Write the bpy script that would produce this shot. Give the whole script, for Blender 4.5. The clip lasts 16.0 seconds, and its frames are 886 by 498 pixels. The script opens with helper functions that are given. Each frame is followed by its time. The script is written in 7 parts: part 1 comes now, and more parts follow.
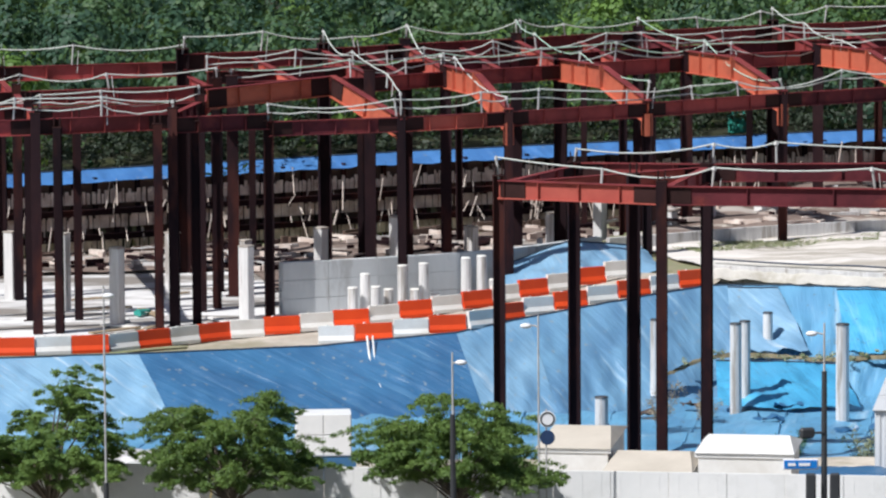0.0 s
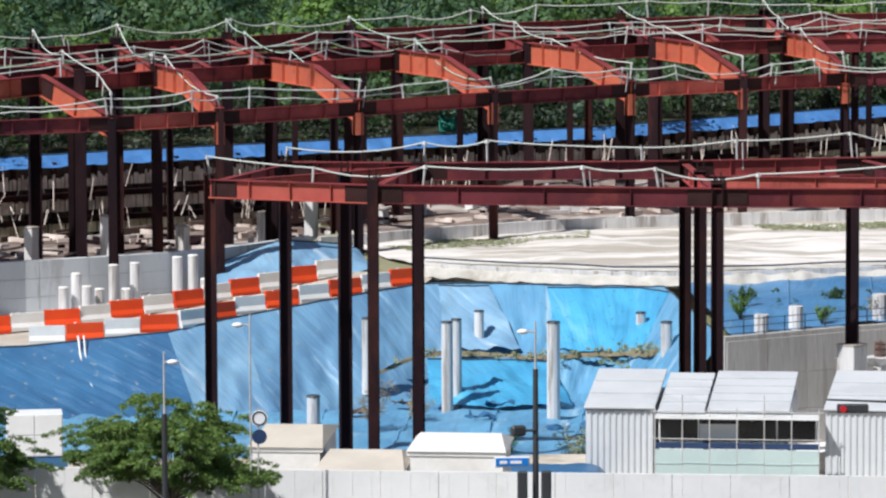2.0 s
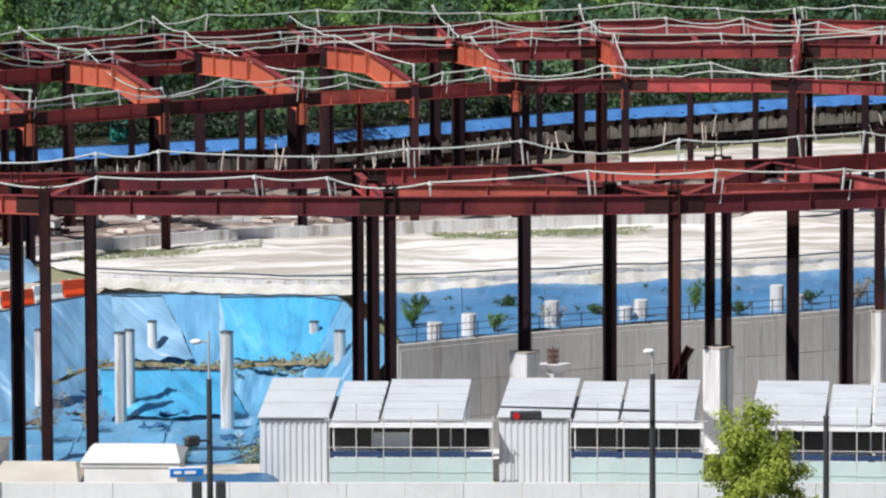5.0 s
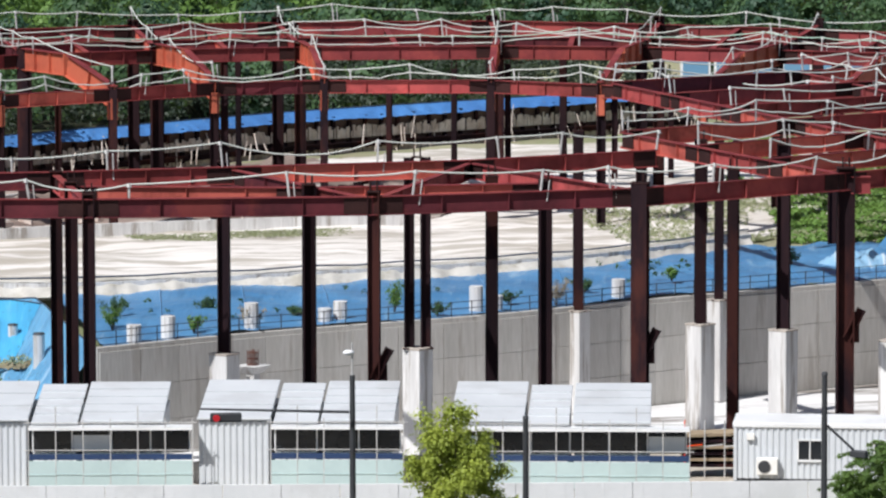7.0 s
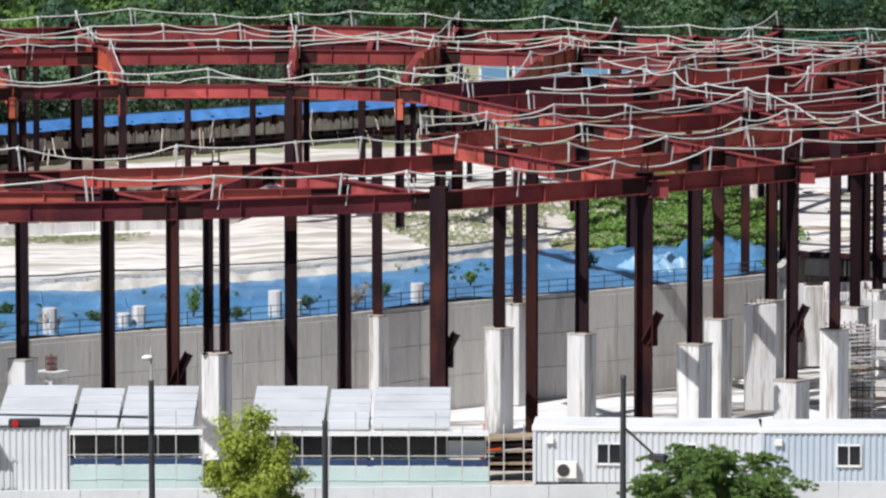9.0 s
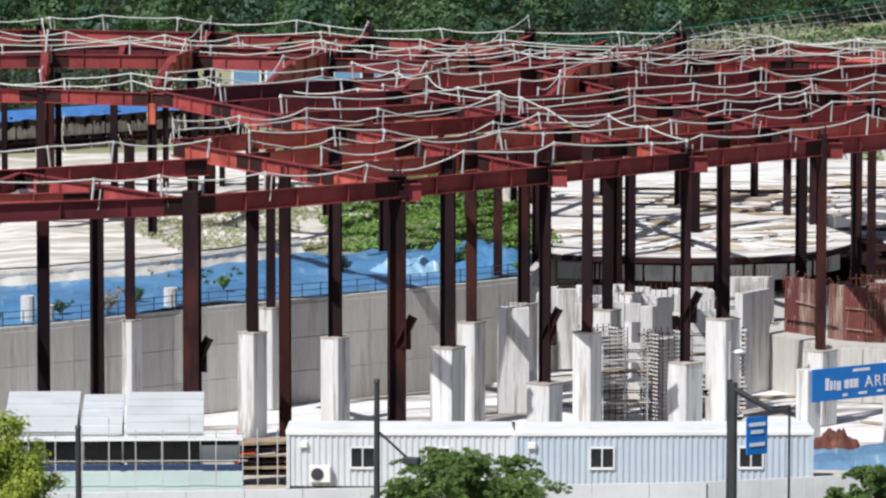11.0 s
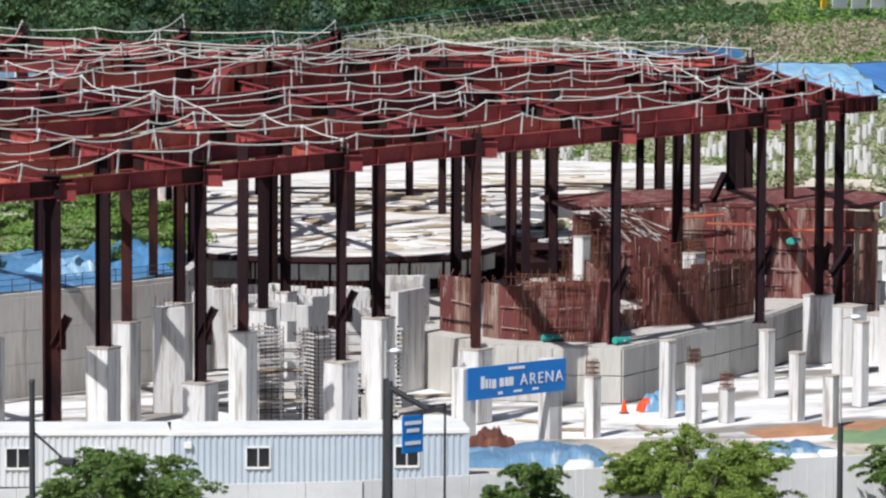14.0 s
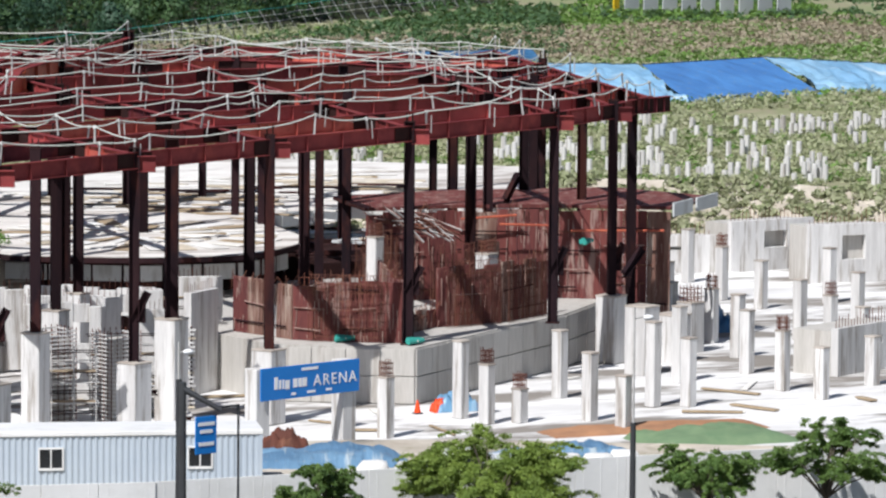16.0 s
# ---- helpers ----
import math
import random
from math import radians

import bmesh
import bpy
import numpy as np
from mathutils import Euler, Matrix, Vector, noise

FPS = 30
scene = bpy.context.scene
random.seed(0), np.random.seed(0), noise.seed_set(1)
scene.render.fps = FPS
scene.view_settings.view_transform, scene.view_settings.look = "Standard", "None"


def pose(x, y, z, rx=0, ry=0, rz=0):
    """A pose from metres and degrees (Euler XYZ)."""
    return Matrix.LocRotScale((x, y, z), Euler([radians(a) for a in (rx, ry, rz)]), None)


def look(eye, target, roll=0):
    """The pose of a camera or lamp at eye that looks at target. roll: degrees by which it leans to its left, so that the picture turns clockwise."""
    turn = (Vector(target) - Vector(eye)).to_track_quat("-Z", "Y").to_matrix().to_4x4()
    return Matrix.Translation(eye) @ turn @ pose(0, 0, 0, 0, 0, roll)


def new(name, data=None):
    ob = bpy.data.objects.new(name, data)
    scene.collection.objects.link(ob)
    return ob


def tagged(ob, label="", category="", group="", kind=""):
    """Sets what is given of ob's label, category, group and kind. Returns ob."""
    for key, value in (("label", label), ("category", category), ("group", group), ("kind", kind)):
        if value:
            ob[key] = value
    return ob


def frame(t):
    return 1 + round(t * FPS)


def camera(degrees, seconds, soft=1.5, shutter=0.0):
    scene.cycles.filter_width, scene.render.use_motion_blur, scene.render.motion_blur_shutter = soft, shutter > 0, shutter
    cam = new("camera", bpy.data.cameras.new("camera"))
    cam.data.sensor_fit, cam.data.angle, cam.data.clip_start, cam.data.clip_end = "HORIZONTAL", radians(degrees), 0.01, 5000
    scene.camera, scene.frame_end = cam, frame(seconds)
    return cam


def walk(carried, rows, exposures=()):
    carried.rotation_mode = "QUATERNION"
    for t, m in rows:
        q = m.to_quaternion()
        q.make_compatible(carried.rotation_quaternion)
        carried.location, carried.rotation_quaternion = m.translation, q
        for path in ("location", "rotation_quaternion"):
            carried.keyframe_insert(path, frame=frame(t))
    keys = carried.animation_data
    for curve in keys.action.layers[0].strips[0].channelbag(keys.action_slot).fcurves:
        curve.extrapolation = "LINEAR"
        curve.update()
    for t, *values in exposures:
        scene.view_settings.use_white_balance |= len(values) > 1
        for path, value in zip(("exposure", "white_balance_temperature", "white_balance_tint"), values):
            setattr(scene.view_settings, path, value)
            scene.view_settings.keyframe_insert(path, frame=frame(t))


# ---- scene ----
EXPO = 0.06
# ---------------------------------------------------------------- camera: a long lens on a high balcony, panning right
cam = camera(9.957, 16.0, soft=2.3)
walk(cam, [
    (0, pose(0, 0, 34.5, 83.914, 0.382, -0.000)),
    (0.5, pose(0, 0, 34.5, 83.918, 0.303, -0.709)),
    (1, pose(0, 0, 34.5, 83.900, 0.268, -1.225)),
    (1.5, pose(0, 0, 34.5, 83.878, 0.269, -1.777)),
    (2, pose(0, 0, 34.5, 83.885, 0.218, -3.252)),
    (2.5, pose(0, 0, 34.5, 83.912, 0.125, -4.203)),
    (3, pose(0, 0, 34.5, 83.933, 0.178, -4.573)),
    (3.5, pose(0, 0, 34.5, 83.933, 0.081, -5.239)),
    (4, pose(0, 0, 34.5, 83.945, 0.103, -5.865)),
    (6.5, pose(0, 0, 34.5, 83.987, 0.242, -9.337)),
    (7, pose(0, 0, 34.5, 83.981, 0.125, -10.354)),
    (7.5, pose(0, 0, 34.5, 83.982, 0.139, -10.765)),
    (8, pose(0, 0, 34.5, 83.973, 0.099, -11.343)),
    (8.5, pose(0, 0, 34.5, 84.012, 0.065, -11.979)),
    (9, pose(0, 0, 34.5, 84.028, 0.019, -12.620)),
    (11.5, pose(0, 0, 34.5, 84.088, -0.103, -16.058)),
    (12, pose(0, 0, 34.5, 84.096, -0.126, -16.613)),
    (12.5, pose(0, 0, 34.5, 84.080, -0.060, -17.146)),
    (13, pose(0, 0, 34.5, 84.073, -0.208, -18.160)),
    (13.5, pose(0, 0, 34.5, 84.065, -0.224, -18.808)),
    (14, pose(0, 0, 34.5, 84.078, -0.301, -19.284)),
    (14.5, pose(0, 0, 34.5, 84.087, -0.328, -19.540)),
    (15, pose(0, 0, 34.5, 84.080, -0.360, -20.269)),
    (15.5, pose(0, 0, 34.5, 84.072, -0.428, -20.904)),
    (16, pose(0, 0, 34.5, 84.101, -0.480, -21.607)),
], exposures=[(0, EXPO), (16, EXPO)])

# ---------------------------------------------------------------- light
world = bpy.data.worlds.new("sky")
scene.world = world
world.use_nodes = True
wn = world.node_tree.nodes
sky = wn.new("ShaderNodeTexSky")
sky.sky_type = "NISHITA"
sky.sun_disc = False
SUN_DIR = Vector((-0.75, -0.58, 1.14)).normalized()   # towards the sun: high, over the viewer's left shoulder
sky.sun_elevation = math.asin(SUN_DIR.z)
sky.sun_rotation = math.atan2(SUN_DIR.x, SUN_DIR.y)
world.node_tree.links.new(sky.outputs[0], wn["Background"].inputs[0])
wn["Background"].inputs[1].default_value = 0.066
sun = new("sun", bpy.data.lights.new("sun", "SUN"))
sun.data.energy = 5.0
sun.data.angle = radians(0.55)
sun.data.color = (1.0, 0.985, 0.975)
sun.matrix_world = look(SUN_DIR * 100, (0, 0, 0))


# ---------------------------------------------------------------- materials
def mat(name, base, dark=None, rough=0.7, metal=0.0, scale=1.0, spread=0.5, fine=0.3, bump=0.25, stretch=(1, 1, 1),
        spec=0.3, per_object=0.0, stain_shade=None, stain_shade_amount=0.4, stain_shade_scale=0.35, through_light=None, stain_shade_from=0.52):
    """Two scales of noise between base and dark, shaped blotches of stain or painted shade, and fine relief, in metres.
    """
    m = bpy.data.materials.new(name)
    m.use_nodes = True
    nt, n = m.node_tree, m.node_tree.nodes
    L = nt.links.new
    p = n["Principled BSDF"]
    p.inputs["Roughness"].default_value = rough
    p.inputs["Metallic"].default_value = metal
    p.inputs["Specular IOR Level"].default_value = spec
    co = n.new("ShaderNodeNewGeometry")
    mp = n.new("ShaderNodeMapping")
    mp.inputs["Scale"].default_value = stretch
    L(co.outputs["Position"], mp.inputs[0])
    big = n.new("ShaderNodeTexNoise")
    big.inputs["Scale"].default_value = scale
    big.inputs["Detail"].default_value = 5
    L(mp.outputs[0], big.inputs[0])
    small = n.new("ShaderNodeTexNoise")
    small.inputs["Scale"].default_value = scale * 9
    small.inputs["Detail"].default_value = 4
    L(mp.outputs[0], small.inputs[0])
    ramp = n.new("ShaderNodeMapRange")
    ramp.inputs[1].default_value, ramp.inputs[2].default_value = 0.5 - spread / 2, 0.5 + spread / 2
    add = n.new("ShaderNodeMath")
    add.operation = "MULTIPLY_ADD"
    L(small.outputs[0], add.inputs[0])
    add.inputs[1].default_value = fine
    L(big.outputs[0], add.inputs[2])
    sub = n.new("ShaderNodeMath")
    sub.operation = "SUBTRACT"
    L(add.outputs[0], sub.inputs[0])
    sub.inputs[1].default_value = fine / 2
    L(sub.outputs[0], ramp.inputs[0])
    mix = n.new("ShaderNodeMix")
    mix.data_type = "RGBA"
    dark = dark or tuple(c * 0.6 for c in base)
    mix.inputs[6].default_value = (*dark, 1)
    mix.inputs[7].default_value = (*base, 1)
    L(ramp.outputs[0], mix.inputs[0])
    col = mix.outputs[2]
    if stain_shade:
        sn = n.new("ShaderNodeTexNoise")
        sn.inputs["Scale"].default_value = stain_shade_scale
        sn.inputs["Detail"].default_value = 6
        sn.inputs["Roughness"].default_value = 0.65
        L(mp.outputs[0], sn.inputs[0])
        sr = n.new("ShaderNodeMapRange")
        sr.inputs[1].default_value, sr.inputs[2].default_value = stain_shade_from, stain_shade_from + 0.09
        sr.inputs[4].default_value = stain_shade_amount
        L(sn.outputs[0], sr.inputs[0])
        m2 = n.new("ShaderNodeMix")
        m2.data_type = "RGBA"
        m2.inputs[7].default_value = (*stain_shade, 1)
        L(col, m2.inputs[6])
        L(sr.outputs[0], m2.inputs[0])
        col = m2.outputs[2]
    if per_object:
        oi = n.new("ShaderNodeObjectInfo")
        hs = n.new("ShaderNodeHueSaturation")
        r2 = n.new("ShaderNodeMapRange")
        r2.inputs[3].default_value, r2.inputs[4].default_value = 1 - per_object, 1 + per_object
        L(oi.outputs["Random"], r2.inputs[0])
        L(r2.outputs[0], hs.inputs["Value"])
        L(col, hs.inputs["Color"])
        col = hs.outputs[0]
    L(col, p.inputs["Base Color"])
    if bump:
        bp = n.new("ShaderNodeBump")
        bp.inputs["Strength"].default_value = bump
        bp.inputs["Distance"].default_value = 0.08
        L(small.outputs[0], bp.inputs["Height"])
        L(bp.outputs[0], p.inputs["Normal"])
    if through_light:
        tr = n.new("ShaderNodeBsdfTranslucent")
        tr.inputs[0].default_value = (*through_light, 1)
        ms = n.new("ShaderNodeMixShader")
        ms.inputs[0].default_value = 0.3
        L(p.outputs[0], ms.inputs[1])
        L(tr.outputs[0], ms.inputs[2])
        L(ms.outputs[0], n["Material Output"].inputs[0])
    return m


RUST_COL = mat("rusty_column_steel", (0.030, 0.015, 0.017), (0.012, 0.008, 0.011), 0.85, 0, 0.5, 0.4, bump=0.2, stretch=(1, 1, 0.3), spec=0.06, per_object=0.3, stain_shade=(0.090, 0.028, 0.020), stain_shade_amount=0.45)
RED_STEEL = mat("red_oxide_primed_steel", (0.40, 0.078, 0.074), (0.22, 0.043, 0.046), 0.7, 0, 0.35, 0.5, bump=0.1, spec=0.12, per_object=0.3, stain_shade=(0.13, 0.028, 0.025), stain_shade_amount=0.6, stain_shade_scale=0.3)
# top flanges: dark rust, with the shadow along the beam tops darkened in as well
RED_TOP = mat("weathered_shaded_flange_steel", (0.255, 0.052, 0.056), (0.12, 0.028, 0.032), 0.85, 0, 0.6, 0.5, bump=0.15, spec=0.05, stain_shade=(0.30, 0.075, 0.06), stain_shade_amount=0.4, stain_shade_scale=0.4)
RED_MID = mat("dull_red_primed_steel", (0.27, 0.055, 0.056), (0.13, 0.030, 0.034), 0.75, 0, 0.4, 0.5, bump=0.1, spec=0.1, per_object=0.25, stain_shade=(0.40, 0.085, 0.07), stain_shade_amount=0.4, stain_shade_scale=0.25)
# RED_DARK and RED_LIGHT: the red primer with shade and sunlight put into its colour
RED_DARK = mat("shaded_tone_primed_steel", (0.155, 0.034, 0.043), (0.065, 0.019, 0.024), 0.75, 0, 0.4, 0.5, bump=0.1, spec=0.08, per_object=0.3, stain_shade=(0.26, 0.06, 0.045), stain_shade_amount=0.4, stain_shade_scale=0.3)
RED_LIGHT = mat("sunlit_tone_primed_steel", (0.58, 0.142, 0.105), (0.40, 0.085, 0.07), 0.65, 0, 0.35, 0.5, bump=0.1, spec=0.12, per_object=0.2, stain_shade=(0.17, 0.04, 0.03), stain_shade_amount=0.5, stain_shade_scale=0.4)
# primer brightened towards orange, the sunlit look of the cranked beams put into colour
ORANGE_STEEL = mat("sunlit_orange_primer_steel", (0.53, 0.135, 0.075), (0.40, 0.09, 0.055), 0.55, 0, 0.4, 0.5, bump=0.08, stain_shade=(0.25, 0.06, 0.04), stain_shade_amount=0.5, stain_shade_scale=0.5)
DARK_STEEL = mat("bare_dark_steel", (0.05, 0.022, 0.021), (0.025, 0.014, 0.014), 0.8, 0, 0.6, bump=0.15, spec=0.06)
CONC = mat("cast_concrete", (0.74, 0.73, 0.72), (0.50, 0.49, 0.485), 0.85, 0, 0.9, 0.45, fine=0.5, bump=0.25, stretch=(1.6, 1.6, 0.12), per_object=0.08, stain_shade=(0.27, 0.235, 0.20), stain_shade_amount=0.75, stain_shade_scale=1.3, stain_shade_from=0.53)
CAP = mat("stained_pier_top", (0.50, 0.45, 0.40), (0.28, 0.24, 0.21), 0.9, 0, 0.9, 0.5, bump=0.25, per_object=0.15)
CONC_WALL = mat("weathered_concrete_wall", (0.58, 0.56, 0.53), (0.41, 0.39, 0.36), 0.88, 0, 0.9, 0.5, fine=0.6, bump=0.2, stretch=(1.3, 1.3, 0.12), per_object=0.04, stain_shade=(0.27, 0.235, 0.20), stain_shade_amount=0.55, stain_shade_scale=0.9, stain_shade_from=0.54)
CONC_BLUE = mat("bluish_concrete_wall", (0.64, 0.66, 0.67), (0.50, 0.52, 0.53), 0.85, 0, 0.5, 0.6, bump=0.15, stretch=(1, 1, 0.25), per_object=0.05, stain_shade=(0.30, 0.29, 0.28), stain_shade_amount=0.5, stain_shade_scale=0.8, stain_shade_from=0.56)
# dark stretched blotches: wet patches and shadows of the steel painted into the slab
SLAB = mat("shadow_banded_concrete_slab", (0.85, 0.845, 0.84), (0.56, 0.55, 0.54), 0.9, 0, 0.22, 0.5, fine=0.45, bump=0.2, stain_shade=(0.17, 0.145, 0.12), stain_shade_amount=0.85, stain_shade_scale=0.24, stretch=(0.3, 1, 1), stain_shade_from=0.485)
SAND = mat("pale_sand", (0.80, 0.76, 0.72), (0.55, 0.51, 0.46), 0.95, 0, 0.2, 0.45, fine=0.6, bump=0.5, stretch=(0.16, 1, 1), stain_shade=(0.33, 0.29, 0.23), stain_shade_amount=0.7, stain_shade_scale=0.5, stain_shade_from=0.48)
DECK = mat("stained_deck_concrete", (0.80, 0.78, 0.75), (0.56, 0.53, 0.50), 0.9, 0, 0.22, 0.5, fine=0.5, bump=0.2, stain_shade=(0.20, 0.15, 0.125), stain_shade_amount=0.7, stain_shade_scale=0.3, stretch=(0.35, 1, 1), stain_shade_from=0.52)
CHURNED = mat("churned_soil", (0.30, 0.235, 0.20), (0.115, 0.080, 0.066), 0.95, 0, 0.35, 0.5, fine=0.7, bump=0.6, stretch=(0.4, 1, 1), stain_shade=(0.62, 0.58, 0.53), stain_shade_amount=0.6, stain_shade_scale=0.3, stain_shade_from=0.55)
GRASS = mat("meadow_ground", (0.20, 0.245, 0.11), (0.28, 0.255, 0.17), 0.95, 0, 0.12, 0.35, fine=0.7, bump=0.6, stain_shade=(0.40, 0.36, 0.26), stain_shade_amount=0.6, stain_shade_scale=0.06)
YARD = mat("dusty_yard", (0.58, 0.53, 0.46), (0.38, 0.33, 0.27), 0.95, 0, 0.3, 0.5, fine=0.5, bump=0.4, stain_shade=(0.2, 0.19, 0.1), stain_shade_amount=0.5, stain_shade_scale=0.2)
SOIL = mat("brown_soil", (0.14, 0.092, 0.072), (0.075, 0.050, 0.042), 0.95, 0, 0.5, 0.6, bump=0.6)
# dark soil, made near black to hold the shade below the trees
SHADED_HUMUS = mat("shaded_woodland_floor", (0.040, 0.042, 0.022), (0.018, 0.020, 0.012), 0.95, 0, 0.4, 0.6, bump=0.6, stain_shade=(0.07, 0.085, 0.03), stain_shade_amount=0.5)
ASPHALT = mat("yard_asphalt", (0.11, 0.105, 0.10), (0.06, 0.06, 0.06), 0.9, 0, 0.4, bump=0.3)
def tarp_mat(name, base, dark, streak, amount, shear=0.55, dirt=(0.30, 0.33, 0.33)):
    """Sheet plastic with pulled folds that run down the fall of the cloth, fold light and shade painted in, and grit.
    """
    m = bpy.data.materials.new(name)
    m.use_nodes = True
    n, L = m.node_tree.nodes, m.node_tree.links.new
    p = n["Principled BSDF"]
    p.inputs["Roughness"].default_value = 0.4
    p.inputs["Specular IOR Level"].default_value = 0.5
    uv = n.new("ShaderNodeUVMap")
    sp = n.new("ShaderNodeSeparateXYZ")
    L(uv.outputs[0], sp.inputs[0])
    sh = n.new("ShaderNodeMath")
    sh.operation = "MULTIPLY_ADD"
    L(sp.outputs[1], sh.inputs[0])
    sh.inputs[1].default_value = -shear
    L(sp.outputs[0], sh.inputs[2])
    cb = n.new("ShaderNodeCombineXYZ")
    L(sh.outputs[0], cb.inputs[0])
    sc = n.new("ShaderNodeMath")
    sc.operation = "MULTIPLY"
    L(sp.outputs[1], sc.inputs[0])
    sc.inputs[1].default_value = 0.13
    L(sc.outputs[0], cb.inputs[1])
    folds = n.new("ShaderNodeTexNoise")
    folds.inputs["Scale"].default_value = 0.85
    folds.inputs["Detail"].default_value = 5
    folds.inputs["Roughness"].default_value = 0.62
    L(cb.outputs[0], folds.inputs[0])
    patch = n.new("ShaderNodeTexNoise")
    patch.inputs["Scale"].default_value = 0.22
    patch.inputs["Detail"].default_value = 3
    L(uv.outputs[0], patch.inputs[0])
    grit = n.new("ShaderNodeTexNoise")
    grit.inputs["Scale"].default_value = 2.2
    grit.inputs["Detail"].default_value = 6
    L(uv.outputs[0], grit.inputs[0])

    crease = n.new("ShaderNodeTexNoise")
    crease.noise_type = "RIDGED_MULTIFRACTAL"
    crease.inputs["Scale"].default_value = 0.55
    crease.inputs["Detail"].default_value = 4
    crease.inputs["Distortion"].default_value = 0.6
    wide = n.new("ShaderNodeMapping")
    wide.inputs["Scale"].default_value = (0.8, 3.0, 1)
    L(cb.outputs[0], wide.inputs[0])
    L(wide.outputs[0], crease.inputs[0])

    def ramp(src, lo, hi, top=1.0):
        r = n.new("ShaderNodeMapRange")
        r.inputs[1].default_value, r.inputs[2].default_value, r.inputs[4].default_value = lo, hi, top
        L(src, r.inputs[0])
        return r.outputs[0]

    def mix(fac, a, b):
        x = n.new("ShaderNodeMix")
        x.data_type = "RGBA"
        L(fac, x.inputs[0])
        if isinstance(a, tuple):
            x.inputs[6].default_value = (*a, 1)
        else:
            L(a, x.inputs[6])
        x.inputs[7].default_value = (*b, 1)
        return x.outputs[2]
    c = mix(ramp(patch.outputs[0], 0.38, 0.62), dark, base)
    # fold crests and creases painted lighter, troughs darker, following the bump's own noise
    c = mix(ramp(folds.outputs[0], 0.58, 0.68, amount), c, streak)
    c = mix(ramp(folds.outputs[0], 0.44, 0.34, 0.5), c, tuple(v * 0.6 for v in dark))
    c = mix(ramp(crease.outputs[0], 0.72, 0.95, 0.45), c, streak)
    c = mix(ramp(grit.outputs[0], 0.63, 0.70, 0.55), c, dirt)
    L(c, p.inputs["Base Color"])
    bp = n.new("ShaderNodeBump")
    bp.inputs["Strength"].default_value = 0.7
    bp.inputs["Distance"].default_value = 0.25
    L(folds.outputs[0], bp.inputs["Height"])
    b2 = n.new("ShaderNodeBump")
    b2.inputs["Strength"].default_value = 0.6
    b2.inputs["Distance"].default_value = 0.3
    L(crease.outputs[0], b2.inputs["Height"])
    L(bp.outputs[0], b2.inputs["Normal"])
    L(b2.outputs[0], p.inputs["Normal"])
    return m


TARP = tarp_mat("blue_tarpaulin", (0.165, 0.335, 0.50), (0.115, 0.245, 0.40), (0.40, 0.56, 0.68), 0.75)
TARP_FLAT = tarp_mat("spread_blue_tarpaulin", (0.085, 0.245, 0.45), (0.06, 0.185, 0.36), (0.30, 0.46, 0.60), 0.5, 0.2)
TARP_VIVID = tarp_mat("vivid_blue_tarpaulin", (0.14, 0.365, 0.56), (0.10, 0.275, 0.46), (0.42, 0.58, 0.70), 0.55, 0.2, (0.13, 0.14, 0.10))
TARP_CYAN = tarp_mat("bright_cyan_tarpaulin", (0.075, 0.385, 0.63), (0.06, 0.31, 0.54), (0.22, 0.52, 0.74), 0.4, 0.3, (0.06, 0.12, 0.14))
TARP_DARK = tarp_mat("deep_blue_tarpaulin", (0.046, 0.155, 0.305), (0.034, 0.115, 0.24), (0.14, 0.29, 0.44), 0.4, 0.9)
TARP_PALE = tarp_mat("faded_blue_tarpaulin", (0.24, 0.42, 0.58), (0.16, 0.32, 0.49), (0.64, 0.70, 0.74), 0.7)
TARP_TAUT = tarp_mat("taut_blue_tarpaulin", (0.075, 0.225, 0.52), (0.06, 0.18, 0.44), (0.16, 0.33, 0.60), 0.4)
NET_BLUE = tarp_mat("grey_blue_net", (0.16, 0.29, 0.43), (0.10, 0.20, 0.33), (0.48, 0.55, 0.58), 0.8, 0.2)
ROOF_GREY = mat("light_grey_roof_sheet", (0.62, 0.64, 0.66), (0.52, 0.54, 0.56), 0.5, 0, 0.4, 0.6, bump=0.05, stain_shade=(0.42, 0.42, 0.42), stain_shade_amount=0.3)
WHITE = mat("white_painted_sheet", (0.82, 0.82, 0.82), (0.70, 0.71, 0.71), 0.5, 0, 0.4, 0.6, bump=0.05, stain_shade=(0.5, 0.5, 0.48), stain_shade_amount=0.25)
PALE_BLUE = mat("pale_blue_painted_sheet", (0.49, 0.555, 0.62), (0.40, 0.465, 0.54), 0.5, 0, 0.4, 0.6, bump=0.05)
PALE_GREY = mat("pale_grey_painted_sheet", (0.63, 0.655, 0.68), (0.53, 0.555, 0.58), 0.5, 0, 0.4, 0.6, bump=0.05)
CANVAS = mat("off_white_canvas", (0.80, 0.80, 0.79), (0.62, 0.60, 0.57), 0.8, 0, 0.5, bump=0.1)
BEIGE_ROOF = mat("beige_roof_sheet", (0.62, 0.56, 0.48), (0.50, 0.45, 0.38), 0.7, 0, 0.5, bump=0.1)
ROPE = mat("white_rope", (0.62, 0.64, 0.60), (0.5, 0.52, 0.48), 0.85, 0, 3, bump=0)
GREEN_ROPE = mat("pale_green_rope", (0.42, 0.56, 0.46), (0.35, 0.48, 0.4), 0.85, 0, 3, bump=0)
POST = mat("galvanised_post", (0.60, 0.59, 0.58), (0.40, 0.39, 0.38), 0.55, 0.1, 2, bump=0)
DULL_POST = mat("dull_grey_post", (0.30, 0.31, 0.31), (0.2, 0.2, 0.2), 0.7, 0, 2, bump=0)
